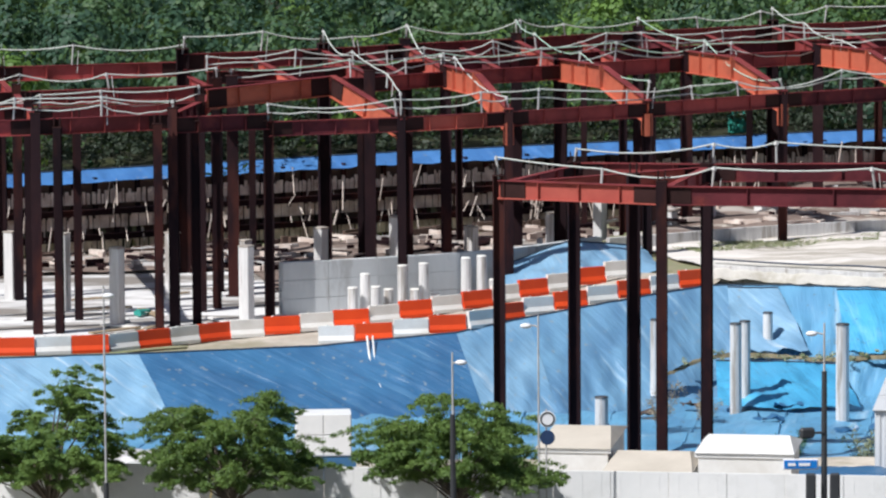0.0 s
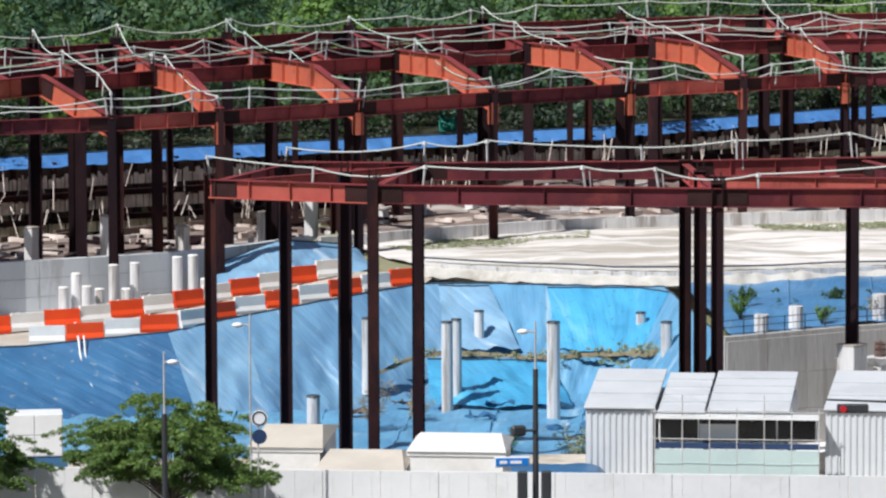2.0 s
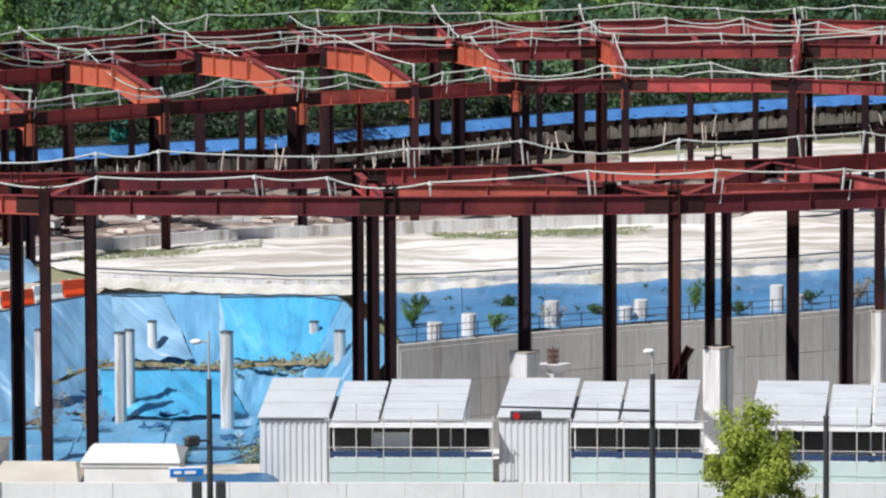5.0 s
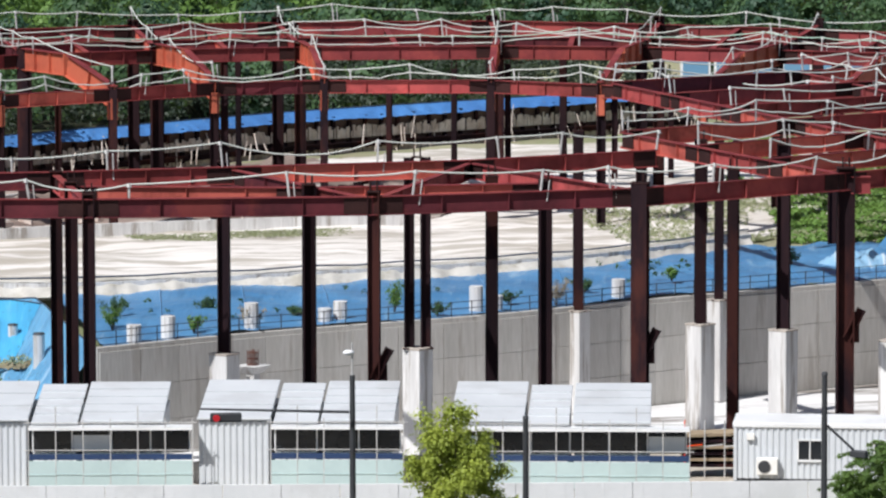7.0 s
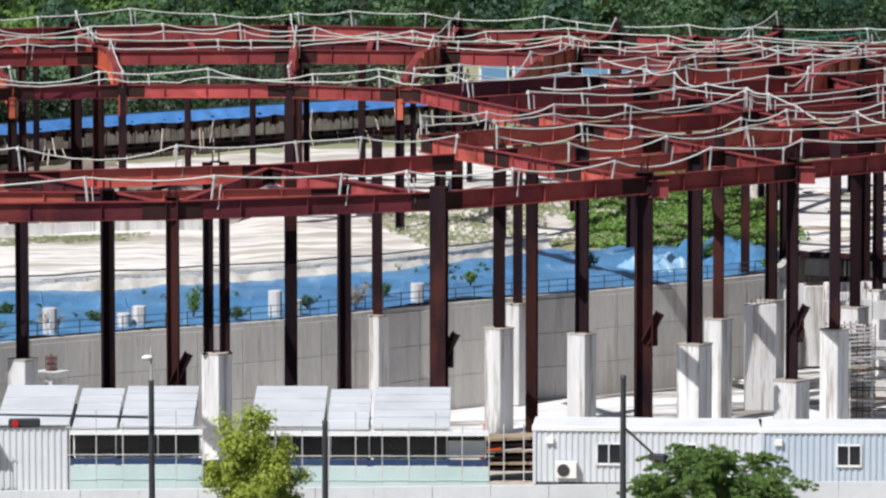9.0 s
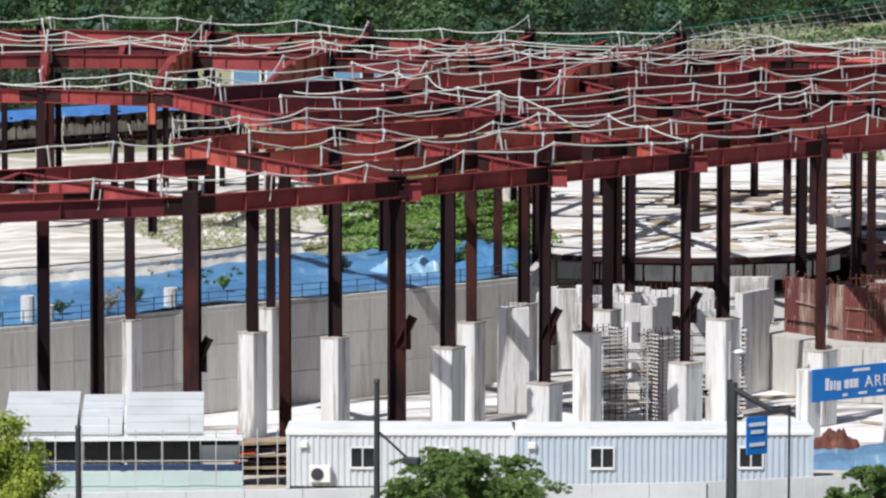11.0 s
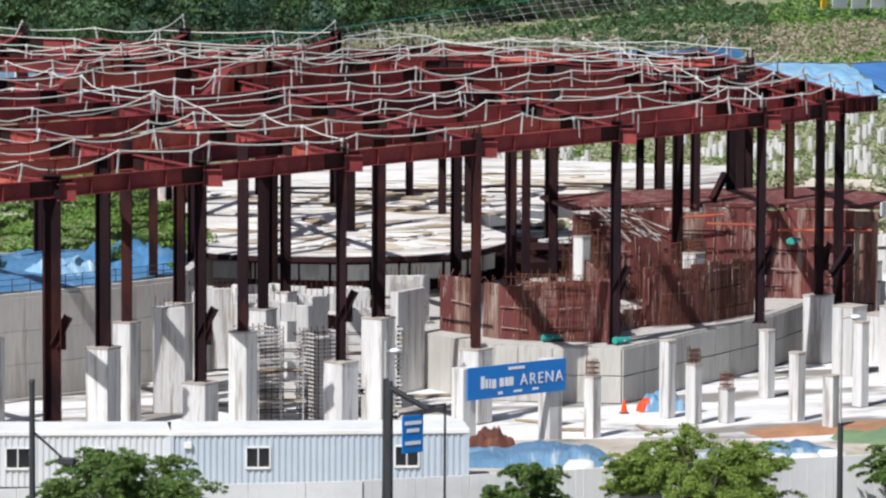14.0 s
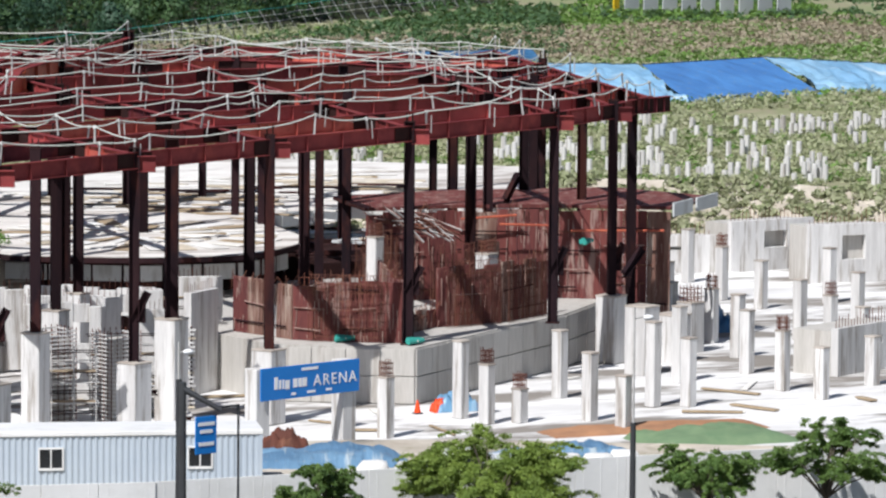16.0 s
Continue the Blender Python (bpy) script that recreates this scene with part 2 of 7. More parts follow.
ORANGE = mat("orange_red_plastic", (0.82, 0.085, 0.018), (0.70, 0.06, 0.015), 0.45, 0, 0.8, bump=0.05, per_object=0.08)
WHITE_PL = mat("white_plastic", (0.86, 0.85, 0.82), (0.70, 0.67, 0.62), 0.5, 0, 0.8, bump=0.05)
BLACK = mat("dark_window", (0.014, 0.018, 0.024), (0.008, 0.01, 0.012), 0.15, 0, 1, bump=0, spec=0.5)
DARK_GREY = mat("dark_grey_metal", (0.07, 0.075, 0.08), (0.05, 0.05, 0.055), 0.5, 0.3, 1, bump=0)
NAVY = mat("navy_panel", (0.03, 0.06, 0.14), (0.02, 0.04, 0.10), 0.5, 0, 1, bump=0)
GLASSY = mat("pale_green_panel", (0.50, 0.62, 0.61), (0.42, 0.53, 0.53), 0.35, 0, 0.6, bump=0.03)
SIGN_BLUE = mat("sign_blue", (0.012, 0.20, 0.62), (0.01, 0.18, 0.56), 0.4, 0, 0.5, bump=0)
SIGN_WHITE = mat("sign_white", (0.85, 0.86, 0.88), (0.8, 0.8, 0.82), 0.5, 0, 1, bump=0)
RED = mat("red_paint", (0.6, 0.03, 0.04), (0.5, 0.02, 0.03), 0.45, 0, 1, bump=0)
YELLOW = mat("yellow_paint", (0.75, 0.52, 0.03), (0.6, 0.4, 0.02), 0.5, 0, 1, bump=0)
TEAL = mat("teal_plastic_net", (0.05, 0.36, 0.30), (0.03, 0.28, 0.24), 0.6, 0, 1, bump=0.1)
GREEN_NET = mat("green_dust_net", (0.19, 0.27, 0.15), (0.12, 0.20, 0.11), 0.8, 0, 1, bump=0.3)
REBAR = mat("rusty_rebar", (0.15, 0.05, 0.032), (0.07, 0.03, 0.024), 0.85, 0, 0.8, 0.5, bump=0.3, stretch=(1, 1, 0.2), stain_shade=(0.28, 0.13, 0.08), stain_shade_amount=0.5, stain_shade_scale=1.2)
FORM = mat("rusty_formwork_panel", (0.200, 0.056, 0.048), (0.080, 0.026, 0.028), 0.8, 0, 0.6, 0.6, fine=0.6, bump=0.3, stretch=(2.4, 2.4, 0.3), stain_shade=(0.42, 0.31, 0.27), stain_shade_amount=0.6, stain_shade_scale=0.9, stain_shade_from=0.535)
TIMBER = mat("weathered_timber", (0.42, 0.33, 0.22), (0.28, 0.21, 0.14), 0.85, 0, 1.5, bump=0.3)
BARK = mat("grey_bark", (0.16, 0.13, 0.10), (0.09, 0.075, 0.06), 0.95, 0, 4, bump=0.5)


def leaf_mat(name, a, b, c):
    m = mat(name, a, b, 0.55, 0, 0.8, 0.5, fine=0.6, bump=0, spec=0.35, per_object=0.12, through_light=c)
    return m


LEAF = leaf_mat("street_tree_leaves", (0.185, 0.285, 0.075), (0.075, 0.150, 0.045), (0.27, 0.38, 0.08))
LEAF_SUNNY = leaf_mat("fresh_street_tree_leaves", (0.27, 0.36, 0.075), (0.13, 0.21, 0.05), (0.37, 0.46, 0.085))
LEAF_LIGHT = leaf_mat("yellow_green_leaves", (0.40, 0.46, 0.08), (0.26, 0.33, 0.06), (0.52, 0.58, 0.09))
LEAF_WOOD = leaf_mat("forest_leaves", (0.100, 0.180, 0.070), (0.032, 0.075, 0.040), (0.13, 0.20, 0.05))
LEAF_DEEP = leaf_mat("deep_forest_leaves", (0.062, 0.128, 0.074), (0.024, 0.058, 0.040), (0.08, 0.15, 0.05))
# leaf colour darkened for the shade under the forest edge
LEAF_SHADE = leaf_mat("shade_dark_thicket_leaves", (0.075, 0.100, 0.068), (0.035, 0.050, 0.036), (0.06, 0.10, 0.03))
LEAF_HILL = leaf_mat("sunlit_hill_leaves", (0.20, 0.34, 0.08), (0.11, 0.21, 0.05), (0.20, 0.32, 0.06))
GRASS_BLADE = leaf_mat("meadow_grass", (0.36, 0.42, 0.21), (0.44, 0.42, 0.31), (0.38, 0.44, 0.24))
DRY_BLADE = leaf_mat("dry_brown_scrub", (0.48, 0.41, 0.31), (0.34, 0.29, 0.21), (0.42, 0.36, 0.24))


# ---------------------------------------------------------------- mesh helpers
def mesh_ob(name, bm, material, smooth=False):
    me = bpy.data.meshes.new(name)
    bm.to_mesh(me)
    bm.free()
    for m in (material if isinstance(material, (list, tuple)) else [material]):
        me.materials.append(m)
    if smooth:
        for f in me.polygons:
            f.use_smooth = True
    return new(name, me)


def part(name, bm, material, parent, label="", smooth=False):
    ob = mesh_ob(name, bm, material, smooth)
    ob.parent = parent
    if label:
        ob["label"] = label
    return ob


def thing(name, label, category, group="", at=(0, 0, 0), turn=0, kind=""):
    e = new(name)
    e.empty_display_size = 0.2
    e.matrix_basis = pose(*at, 0, 0, turn)
    return tagged(e, label, category, group, kind)


def box(bm, c, s, rz=0.0, m=None, bevel=0.0, mi=0):
    """A box about c, of size s, turned by rz degrees, or placed by the matrix m."""
    mm = (m or Matrix()) @ pose(*c, 0, 0, rz) @ Matrix.Diagonal((*s, 1))
    r = bmesh.ops.create_cube(bm, size=1, matrix=mm)
    fs = {f for v in r["verts"] for f in v.link_faces}
    for f in fs:
        f.material_index = mi
    if bevel:
        bmesh.ops.bevel(bm, geom=list({e for v in r["verts"] for e in v.link_edges}), offset=bevel, segments=1, affect="EDGES", profile=0.5)
    return r["verts"]


def rod(bm, p, q, r1, r2=None, n=6):
    p, q = Vector(p), Vector(q)
    d = q - p
    m = Matrix.Translation((p + q) / 2) @ d.to_track_quat("Z", "Y").to_matrix().to_4x4()
    bmesh.ops.create_cone(bm, cap_ends=True, segments=n, radius1=r1, radius2=r1 if r2 is None else r2, depth=d.length, matrix=m)


def tube(bm, pts, r, n=4):
    """One unbroken tube along a line of points."""
    pts = [Vector(p) for p in pts]
    rings = []
    for i, p in enumerate(pts):
        d = (pts[min(i + 1, len(pts) - 1)] - pts[max(i - 1, 0)]).normalized()
        u = d.cross(Vector((0, 0, 1)))
        u = (u if u.length > 0.05 else Vector((1, 0, 0))).normalized()
        w = u.cross(d)
        rings.append([bm.verts.new(p + (u * math.cos(6.2832 * k / n) + w * math.sin(6.2832 * k / n)) * r) for k in range(n)])
    for a, b in zip(rings, rings[1:]):
        for k in range(n):
            bm.faces.new((a[k], a[(k + 1) % n], b[(k + 1) % n], b[k]))
    bm.faces.new(rings[0][::-1])
    bm.faces.new(rings[-1])


def axes(p, q):
    """A frame whose x runs from p to q and whose z stays as upright as it can."""
    x = (Vector(q) - Vector(p)).normalized()
    y = Vector((0, 0, 1)).cross(x).normalized()
    z = x.cross(y)
    return Matrix.Translation(p) @ Matrix((x, y, z)).transposed().to_4x4()


def i_beam(bm, p, q, h=0.9, w=0.36, tf=0.05, tw=0.03, ribs=0):
    """A rolled I section whose underside runs from p to q."""
    m, n = axes(p, q), (Vector(q) - Vector(p)).length
    box(bm, (n / 2, 0, tf / 2), (n, w, tf), m=m)
    box(bm, (n / 2, 0, h - tf / 2), (n, w, tf), m=m, mi=1)
    box(bm, (n / 2, 0, h / 2), (n, tw, h - 2 * tf), m=m)
    for k in range(ribs):
        box(bm, (n * (k + 1) / (ribs + 1), 0, h / 2), (0.03, w * 0.92, h - 2 * tf), m=m)


def prism(bm, pts, z0, z1, mi=0):
    """An upright prism on a plan outline."""
    lo = [bm.verts.new((x, y, z0)) for x, y in pts]
    hi = [bm.verts.new((x, y, z1)) for x, y in pts]
    n = len(pts)
    fs = [bm.faces.new(hi), bm.faces.new(lo[::-1])]
    for i in range(n):
        fs.append(bm.faces.new((lo[i], lo[(i + 1) % n], hi[(i + 1) % n], hi[i])))
    for f in fs:
        f.material_index = mi
    bmesh.ops.recalc_face_normals(bm, faces=fs)


def run(line, s):
    """The point at the share s of a plan line, by length, and its heading in degrees."""
    d = [math.dist(a, b) for a, b in zip(line, line[1:])]
    want = s * sum(d)
    for (a, b), n in zip(zip(line, line[1:]), d):
        if want <= n or (a, b) == (line[-2], line[-1]):
            k = want / n
            return [u + (v - u) * k for u, v in zip(a, b)], math.degrees(math.atan2(b[1] - a[1], b[0] - a[0]))
        want -= n


def length(line):
    return sum(math.dist(a, b) for a, b in zip(line, line[1:]))


def smooth_line(line, step=2.0):
    """Catmull-Rom through the nodes."""
    out = []
    P = [Vector(p) for p in line]
    P = [2 * P[0] - P[1], *P, 2 * P[-1] - P[-2]]
    for i in range(1, len(P) - 2):
        n = max(1, round((P[i + 1] - P[i]).length / step))
        for k in range(n):
            t = k / n
            a, b, c, d = P[i - 1:i + 3]
            out.append(tuple(0.5 * (2 * b + (c - a) * t + (2 * a - 5 * b + 4 * c - d) * t * t + (3 * b - a - 3 * c + d) * t ** 3)))
    return out + [tuple(line[-1])]


# ---------------------------------------------------------------- ground: street level 0, pit floor -3.5, inner plateau 2.2, far plateau 5
PIT = [(-70, 231), (70, 231), (90, 226), (110, 216.5), (130, 212), (190, 300), (163.7, 346.3), (122.0, 370.7), (105.0, 370.9), (96.7, 344.0), (89.2, 299.1), (82.6, 283.4), (74.0, 278.7), (61.2, 273.0),
       (50.6, 267.2), (38, 262.3), (29.5, 257.2), (29.2, 279.4), (16.5, 281.6), (9.9, 278.6), (4.4, 275.6), (-7, 271.5), (-23, 269), (-70, 262)]
UPPER = [(14.7, 285.2), (28.2, 279), (28.7, 256), (38, 261), (50.6, 265.9), (61.2, 271.7), (74.0, 277.4), (82.6, 282.1), (89.2, 299.1), (96.7, 344.0), (105.0, 370.9),
         (104.5, 418.9), (70, 420), (40, 360), (11, 312), (6, 299)]
FAR_WALL = [(-75, 301), (-28, 318.2), (-3.3, 332.7), (29.6, 348.1), (55.2, 367.4), (74.0, 377.5), (90.1, 386.1)]
PLATEAU = FAR_WALL + [(96, 400), (104, 440), (112, 560), (200, 1500), (-1500, 1500), (-1500, 250)]


def inside(poly, X, Y):
    hit = np.zeros(X.shape, bool)
    for (x0, y0), (x1, y1) in zip(poly, poly[1:] + poly[:1]):
        hit ^= ((y0 > Y) != (y1 > Y)) & (X < (x1 - x0) * (Y - y0) / (y1 - y0 + 1e-9) + x0)
    return hit


gx = np.unique(np.concatenate([np.linspace(-3000, -120, 12), np.arange(-120, -45, 5), np.arange(-45, 165, 1.0), np.arange(165, 330, 4), np.linspace(330, 3000, 12)]))
gy = np.unique(np.concatenate([np.linspace(-800, 180, 12), np.arange(180, 226, 3), np.arange(226, 400, 1.0), np.arange(400, 640, 4), np.linspace(640, 4500, 14)]))
X, Y = np.meshgrid(gx, gy)
Z = np.zeros(X.shape)
Z[inside(PLATEAU, X, Y)] = 5.0
Z[inside(UPPER, X, Y)] = 2.2
Z[inside(PIT, X, Y)] = -3.62
far = np.clip((np.hypot(X, Y) - 440) / 120, 0, 1)
left = np.clip((112 - X) / 50, 0, 1)
Z += far * (2 + 18 * left) * np.clip((Y - 250) / 100, 0, 1)
Z += 0.10 * np.sin(X * 0.7 + 1.3 * np.sin(Y * 0.31)) * np.cos(Y * 0.53) * (Z > -3)
WOOD_AZ = [-8, -5, 0, 5, 8.5, 10, 11.5, 13, 16, 18, 20, 22, 23.2, 28]
WOOD_EDGE = [318, 326, 341, 356, 380, 394, 432, 476, 496, 520, 556, 592, 650, 660]
verts = np.stack([X, Y, Z], -1).reshape(-1, 3)
nx, ny = len(gx), len(gy)
idx = np.arange(nx * ny).reshape(ny, nx)
quads = np.stack([idx[:-1, :-1], idx[:-1, 1:], idx[1:, 1:], idx[1:, :-1]], -1).reshape(-1, 4)
me = bpy.data.meshes.new("ground")
me.from_pydata(verts.tolist(), [], quads.tolist())
me.materials.append(GRASS)
me.materials.append(SHADED_HUMUS)
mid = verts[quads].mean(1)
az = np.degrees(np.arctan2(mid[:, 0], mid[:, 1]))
# faces under the woods take the shade-dark floor colour
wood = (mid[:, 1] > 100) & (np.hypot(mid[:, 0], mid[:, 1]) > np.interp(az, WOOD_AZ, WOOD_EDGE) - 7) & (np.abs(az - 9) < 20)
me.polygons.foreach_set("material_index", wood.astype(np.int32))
tagged(new("ground", me), "weedy earth ground falling to the pit and rising to the woods", "ground", kind="structure")


def ground_z(x, y):
    i = int(np.clip(np.searchsorted(gx, x), 1, nx - 1))
    j = int(np.clip(np.searchsorted(gy, y), 1, ny - 1))
    return float(Z[j - 1:j + 1, i - 1:i + 1].max())


def sheet(name, outline, z, material, label, category, wave=0.06, step=2.0, thick=0.08, kind="structure"):
    """A thin uneven sheet lying on the ground, with an outline in plan."""
    xs = [p[0] for p in outline]
    ys = [p[1] for p in outline]
    ax, ay = np.arange(min(xs), max(xs) + step, step), np.arange(min(ys), max(ys) + step, step)
    A, B = np.meshgrid(ax, ay)
    keep = inside(outline, A, B)
    bm = bmesh.new()
    vs = {}

    def nearest(x, y):
        """The closest point of the outline, so that the rim runs clean."""
        best = None
        for (x0, y0), (x1, y1) in zip(outline, outline[1:] + outline[:1]):
            dx, dy = x1 - x0, y1 - y0
            k = min(1, max(0, ((x - x0) * dx + (y - y0) * dy) / (dx * dx + dy * dy + 1e-9)))
            q = (x0 + k * dx, y0 + k * dy)
            if best is None or math.dist(q, (x, y)) < math.dist(best, (x, y)):
                best = q
        return best

    def v(i, j):
        if (i, j) not in vs:
            x, y = float(ax[i]), float(ay[j])
            if not keep[j, i]:
                x, y = nearest(x, y)
            vs[i, j] = bm.verts.new((x, y, z + wave * (noise.noise((x * 0.25, y * 0.25, z)) + 0.4 * noise.noise((x * 0.9, y * 0.9, z)) + 0.22 * noise.noise((x * 2.2, y * 2.2, z)))))
        return vs[i, j]
    for j in range(len(ay) - 1):
        for i in range(len(ax) - 1):
            if keep[j, i] or keep[j, i + 1] or keep[j + 1, i] or keep[j + 1, i + 1]:
                bm.faces.new((v(i, j), v(i + 1, j), v(i + 1, j + 1), v(i, j + 1)))
    uv = bm.loops.layers.uv.new("UVMap")
    for f in bm.faces:
        for lp in f.loops:
            lp[uv].uv = lp.vert.co.xy
    ob = tagged(mesh_ob(name, bm, material, True), label, category, kind=kind)
    if name == "tarpaulin":
        x = min(xs) + 3.0
        while x < max(xs) - 2:
            lift = lambda u, v: z + wave * (noise.noise((u * 0.25, v * 0.25, z)) + 0.4 * noise.noise((u * 0.9, v * 0.9, z)) + 0.22 * noise.noise((u * 2.2, v * 2.2, z)))
            line = [(x + 0.12 * (v - min(ys)), v) for v in np.arange(min(ys) + 0.5, max(ys), 0.6)]
            line = [(u, v, lift(u, v) + 0.03) for u, v in line if inside(outline, np.array(u), np.array(v - 0.4)) and inside(outline, np.array(u), np.array(v + 0.4))]
            if len(line) > 4:
                bm = bmesh.new()
                tube(bm, line, 0.055, 4)
                part("seam", bm, material, ob, "lapped seam of the sheet")
            x += 4.6
    return ob


sheet("floor_pit", [(-69, 232), (70, 232), (90, 227), (110, 217.5), (129, 213), (188, 300), (162.7, 344.3), (121.9, 368.7), (105.4, 368.9), (97.7, 344.0), (90.2, 299.1), (83.5, 281.6), (74.0, 276.6), (61.2, 270.9),
      (50.6, 265.1), (38, 260.2), (27.5, 256), (27.0, 273), (14.7, 279), (-4, 270), (-23, 263), (-69, 256)], -3.45, SLAB, "pale wet concrete base slab of the pit with painted shadow bands", "floor", wave=0.04, step=1.0)
sheet("ground_sand", [(16, 287), (30, 281), (44, 283.5), (60.1, 288.9), (75.2, 302.2), (87.4, 317.1), (93.7, 344.0), (100.0, 371.0), (74.0, 371.2), (40, 352), (16, 315), (9.5, 306)], 2.42, SAND,
      "pale levelled sand inside the ring of steel", "sand", wave=0.25, step=1.0)
sheet("ground_left", [(-70, 264), (-23, 271), (-4, 278.5), (12, 286.5), (8, 299), (14, 316), (8, 335), (-28, 316), (-70, 300)], 0.16, SLAB, "dusty pale concrete ground slab", "floor", wave=0.05, step=1.0)
sheet("ground_soil", [(12.5, 303.2), (18, 306), (25, 309.4), (34, 312), (43, 313.5), (56, 315), (60, 322), (62, 344), (55, 364), (29.6, 345), (22, 338), (12.5, 316)], 2.5, CHURNED, "dark churned soil behind the kerb", "ground", wave=0.5, step=1.0)
sheet("ground_soil", [(-70, 292), (-24, 308), (-12, 310), (-9, 292), (-3, 292.5), (4, 297), (8, 302), (9, 312), (14, 330), (8, 334), (-28, 315.5), (-70, 299)], 0.3, CHURNED, "dark churned soil at the foot of the far wall", "ground", wave=0.25, step=1.0)
sheet("ground_yard", [(-70, 207), (60, 203.5), (112, 201), (109, 216.5), (90, 226), (70, 231), (-70, 231)], 0.13, YARD, "dusty pale trodden yard behind the hoarding", "ground", wave=0.08, step=2.0)
sheet("road", [(-200, 100), (260, 100), (260, 206), (-200, 214)], 0.12, ASPHALT, "dark grey asphalt street", "road", wave=0.0, step=6.0)


# ---------------------------------------------------------------- tarpaulin banks and walls round the pit
HEM = mat("dark_roped_hem", (0.06, 0.09, 0.13), (0.03, 0.04, 0.06), 0.8, 0, 1.5, bump=0.1)


def bank(name, top, bottom, material, label, folds=0.18, thick=0.05):
    """A wrinkled sheet hung down a slope from a top line to a bottom line (x, y, z)."""
    n = max(8, int(length([p[:2] for p in top]) / 0.3))
    m = 22
    bm = bmesh.new()
    g = []
    for i in range(n + 1):
        a, _ = run(top, i / n)
        b, _ = run(bottom, i / n)
        col = []
        for j in range(m + 1):
            p = Vector(a).lerp(Vector(b), j / m)
            w = folds * (noise.noise((p.x * 1.1, p.y * 0.5, p.z * 0.35)) + 0.5 * noise.noise((p.x * 2.7, p.y, p.z)) + 0.35 * abs(noise.noise((p.x * 1.3 + p.z * 1.1, p.y * 1.3, p.z * 1.4 + 7))) + 0.2 * noise.noise((p.x * 4.5, p.y * 3, p.z * 3)))
            w *= min(1.0, 0.15 + 1.6 * j / m)
            col.append(bm.verts.new(p + Vector((0, -0.6, 0.8)) * (w + 0.1)))
        g.append(col)
    for i in range(n):
        for j in range(m):
            bm.faces.new((g[i][j], g[i + 1][j], g[i + 1][j + 1], g[i][j + 1]))
    uv = bm.loops.layers.uv.new("UVMap")
    bm.verts.index_update()
    run_u, run_v = length([p[:2] for p in top]), math.dist(top[0], bottom[0])
    for f in bm.faces:
        for lp in f.loops:
            i, j = divmod(lp.vert.index, m + 1)
            lp[uv].uv = (run_u * i / n + top[0][0], run_v * j / m)
    crest = [Vector(c[0].co) + Vector((0, 0, 0.04)) for c in g]
    ob = tagged(mesh_ob(name, bm, material, True), label, "tarpaulin")
    if name == "tarpaulin":
        bm = bmesh.new()
        tube(bm, crest, 0.045, 5)
        part("hem", bm, HEM, ob, "dark roped hem")
    return ob


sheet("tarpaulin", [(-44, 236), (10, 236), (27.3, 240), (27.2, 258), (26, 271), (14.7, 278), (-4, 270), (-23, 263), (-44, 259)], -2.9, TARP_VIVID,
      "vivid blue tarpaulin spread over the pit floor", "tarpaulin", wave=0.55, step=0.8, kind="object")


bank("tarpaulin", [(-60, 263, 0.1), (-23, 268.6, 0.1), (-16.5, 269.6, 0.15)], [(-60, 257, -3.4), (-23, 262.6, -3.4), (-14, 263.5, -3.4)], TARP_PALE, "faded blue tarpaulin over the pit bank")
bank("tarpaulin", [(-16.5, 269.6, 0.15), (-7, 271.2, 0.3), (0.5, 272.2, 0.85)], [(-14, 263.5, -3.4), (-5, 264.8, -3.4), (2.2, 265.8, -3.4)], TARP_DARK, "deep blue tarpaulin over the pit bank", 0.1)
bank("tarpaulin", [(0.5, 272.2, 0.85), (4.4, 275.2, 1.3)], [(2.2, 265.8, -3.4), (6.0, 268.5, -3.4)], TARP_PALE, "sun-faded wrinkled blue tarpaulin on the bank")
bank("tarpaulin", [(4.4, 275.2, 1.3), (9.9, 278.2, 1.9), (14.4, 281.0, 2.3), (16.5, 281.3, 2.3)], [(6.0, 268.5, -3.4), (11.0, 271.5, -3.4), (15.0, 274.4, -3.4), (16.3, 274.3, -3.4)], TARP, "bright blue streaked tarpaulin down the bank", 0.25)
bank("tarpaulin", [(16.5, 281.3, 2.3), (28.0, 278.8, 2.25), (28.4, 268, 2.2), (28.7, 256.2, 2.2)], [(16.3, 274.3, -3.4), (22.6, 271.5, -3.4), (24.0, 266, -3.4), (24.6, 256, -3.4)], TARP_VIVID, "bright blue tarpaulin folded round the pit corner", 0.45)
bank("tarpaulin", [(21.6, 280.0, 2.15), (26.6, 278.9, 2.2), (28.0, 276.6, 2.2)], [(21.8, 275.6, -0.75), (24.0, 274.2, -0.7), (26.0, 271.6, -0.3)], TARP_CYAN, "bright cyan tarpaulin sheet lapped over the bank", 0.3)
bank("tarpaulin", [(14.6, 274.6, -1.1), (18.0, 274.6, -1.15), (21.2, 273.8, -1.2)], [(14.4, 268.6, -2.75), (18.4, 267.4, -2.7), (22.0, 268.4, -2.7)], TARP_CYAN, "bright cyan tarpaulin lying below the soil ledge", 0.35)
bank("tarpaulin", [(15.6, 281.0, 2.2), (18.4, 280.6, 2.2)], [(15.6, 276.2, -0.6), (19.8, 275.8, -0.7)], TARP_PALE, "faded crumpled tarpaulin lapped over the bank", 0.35)
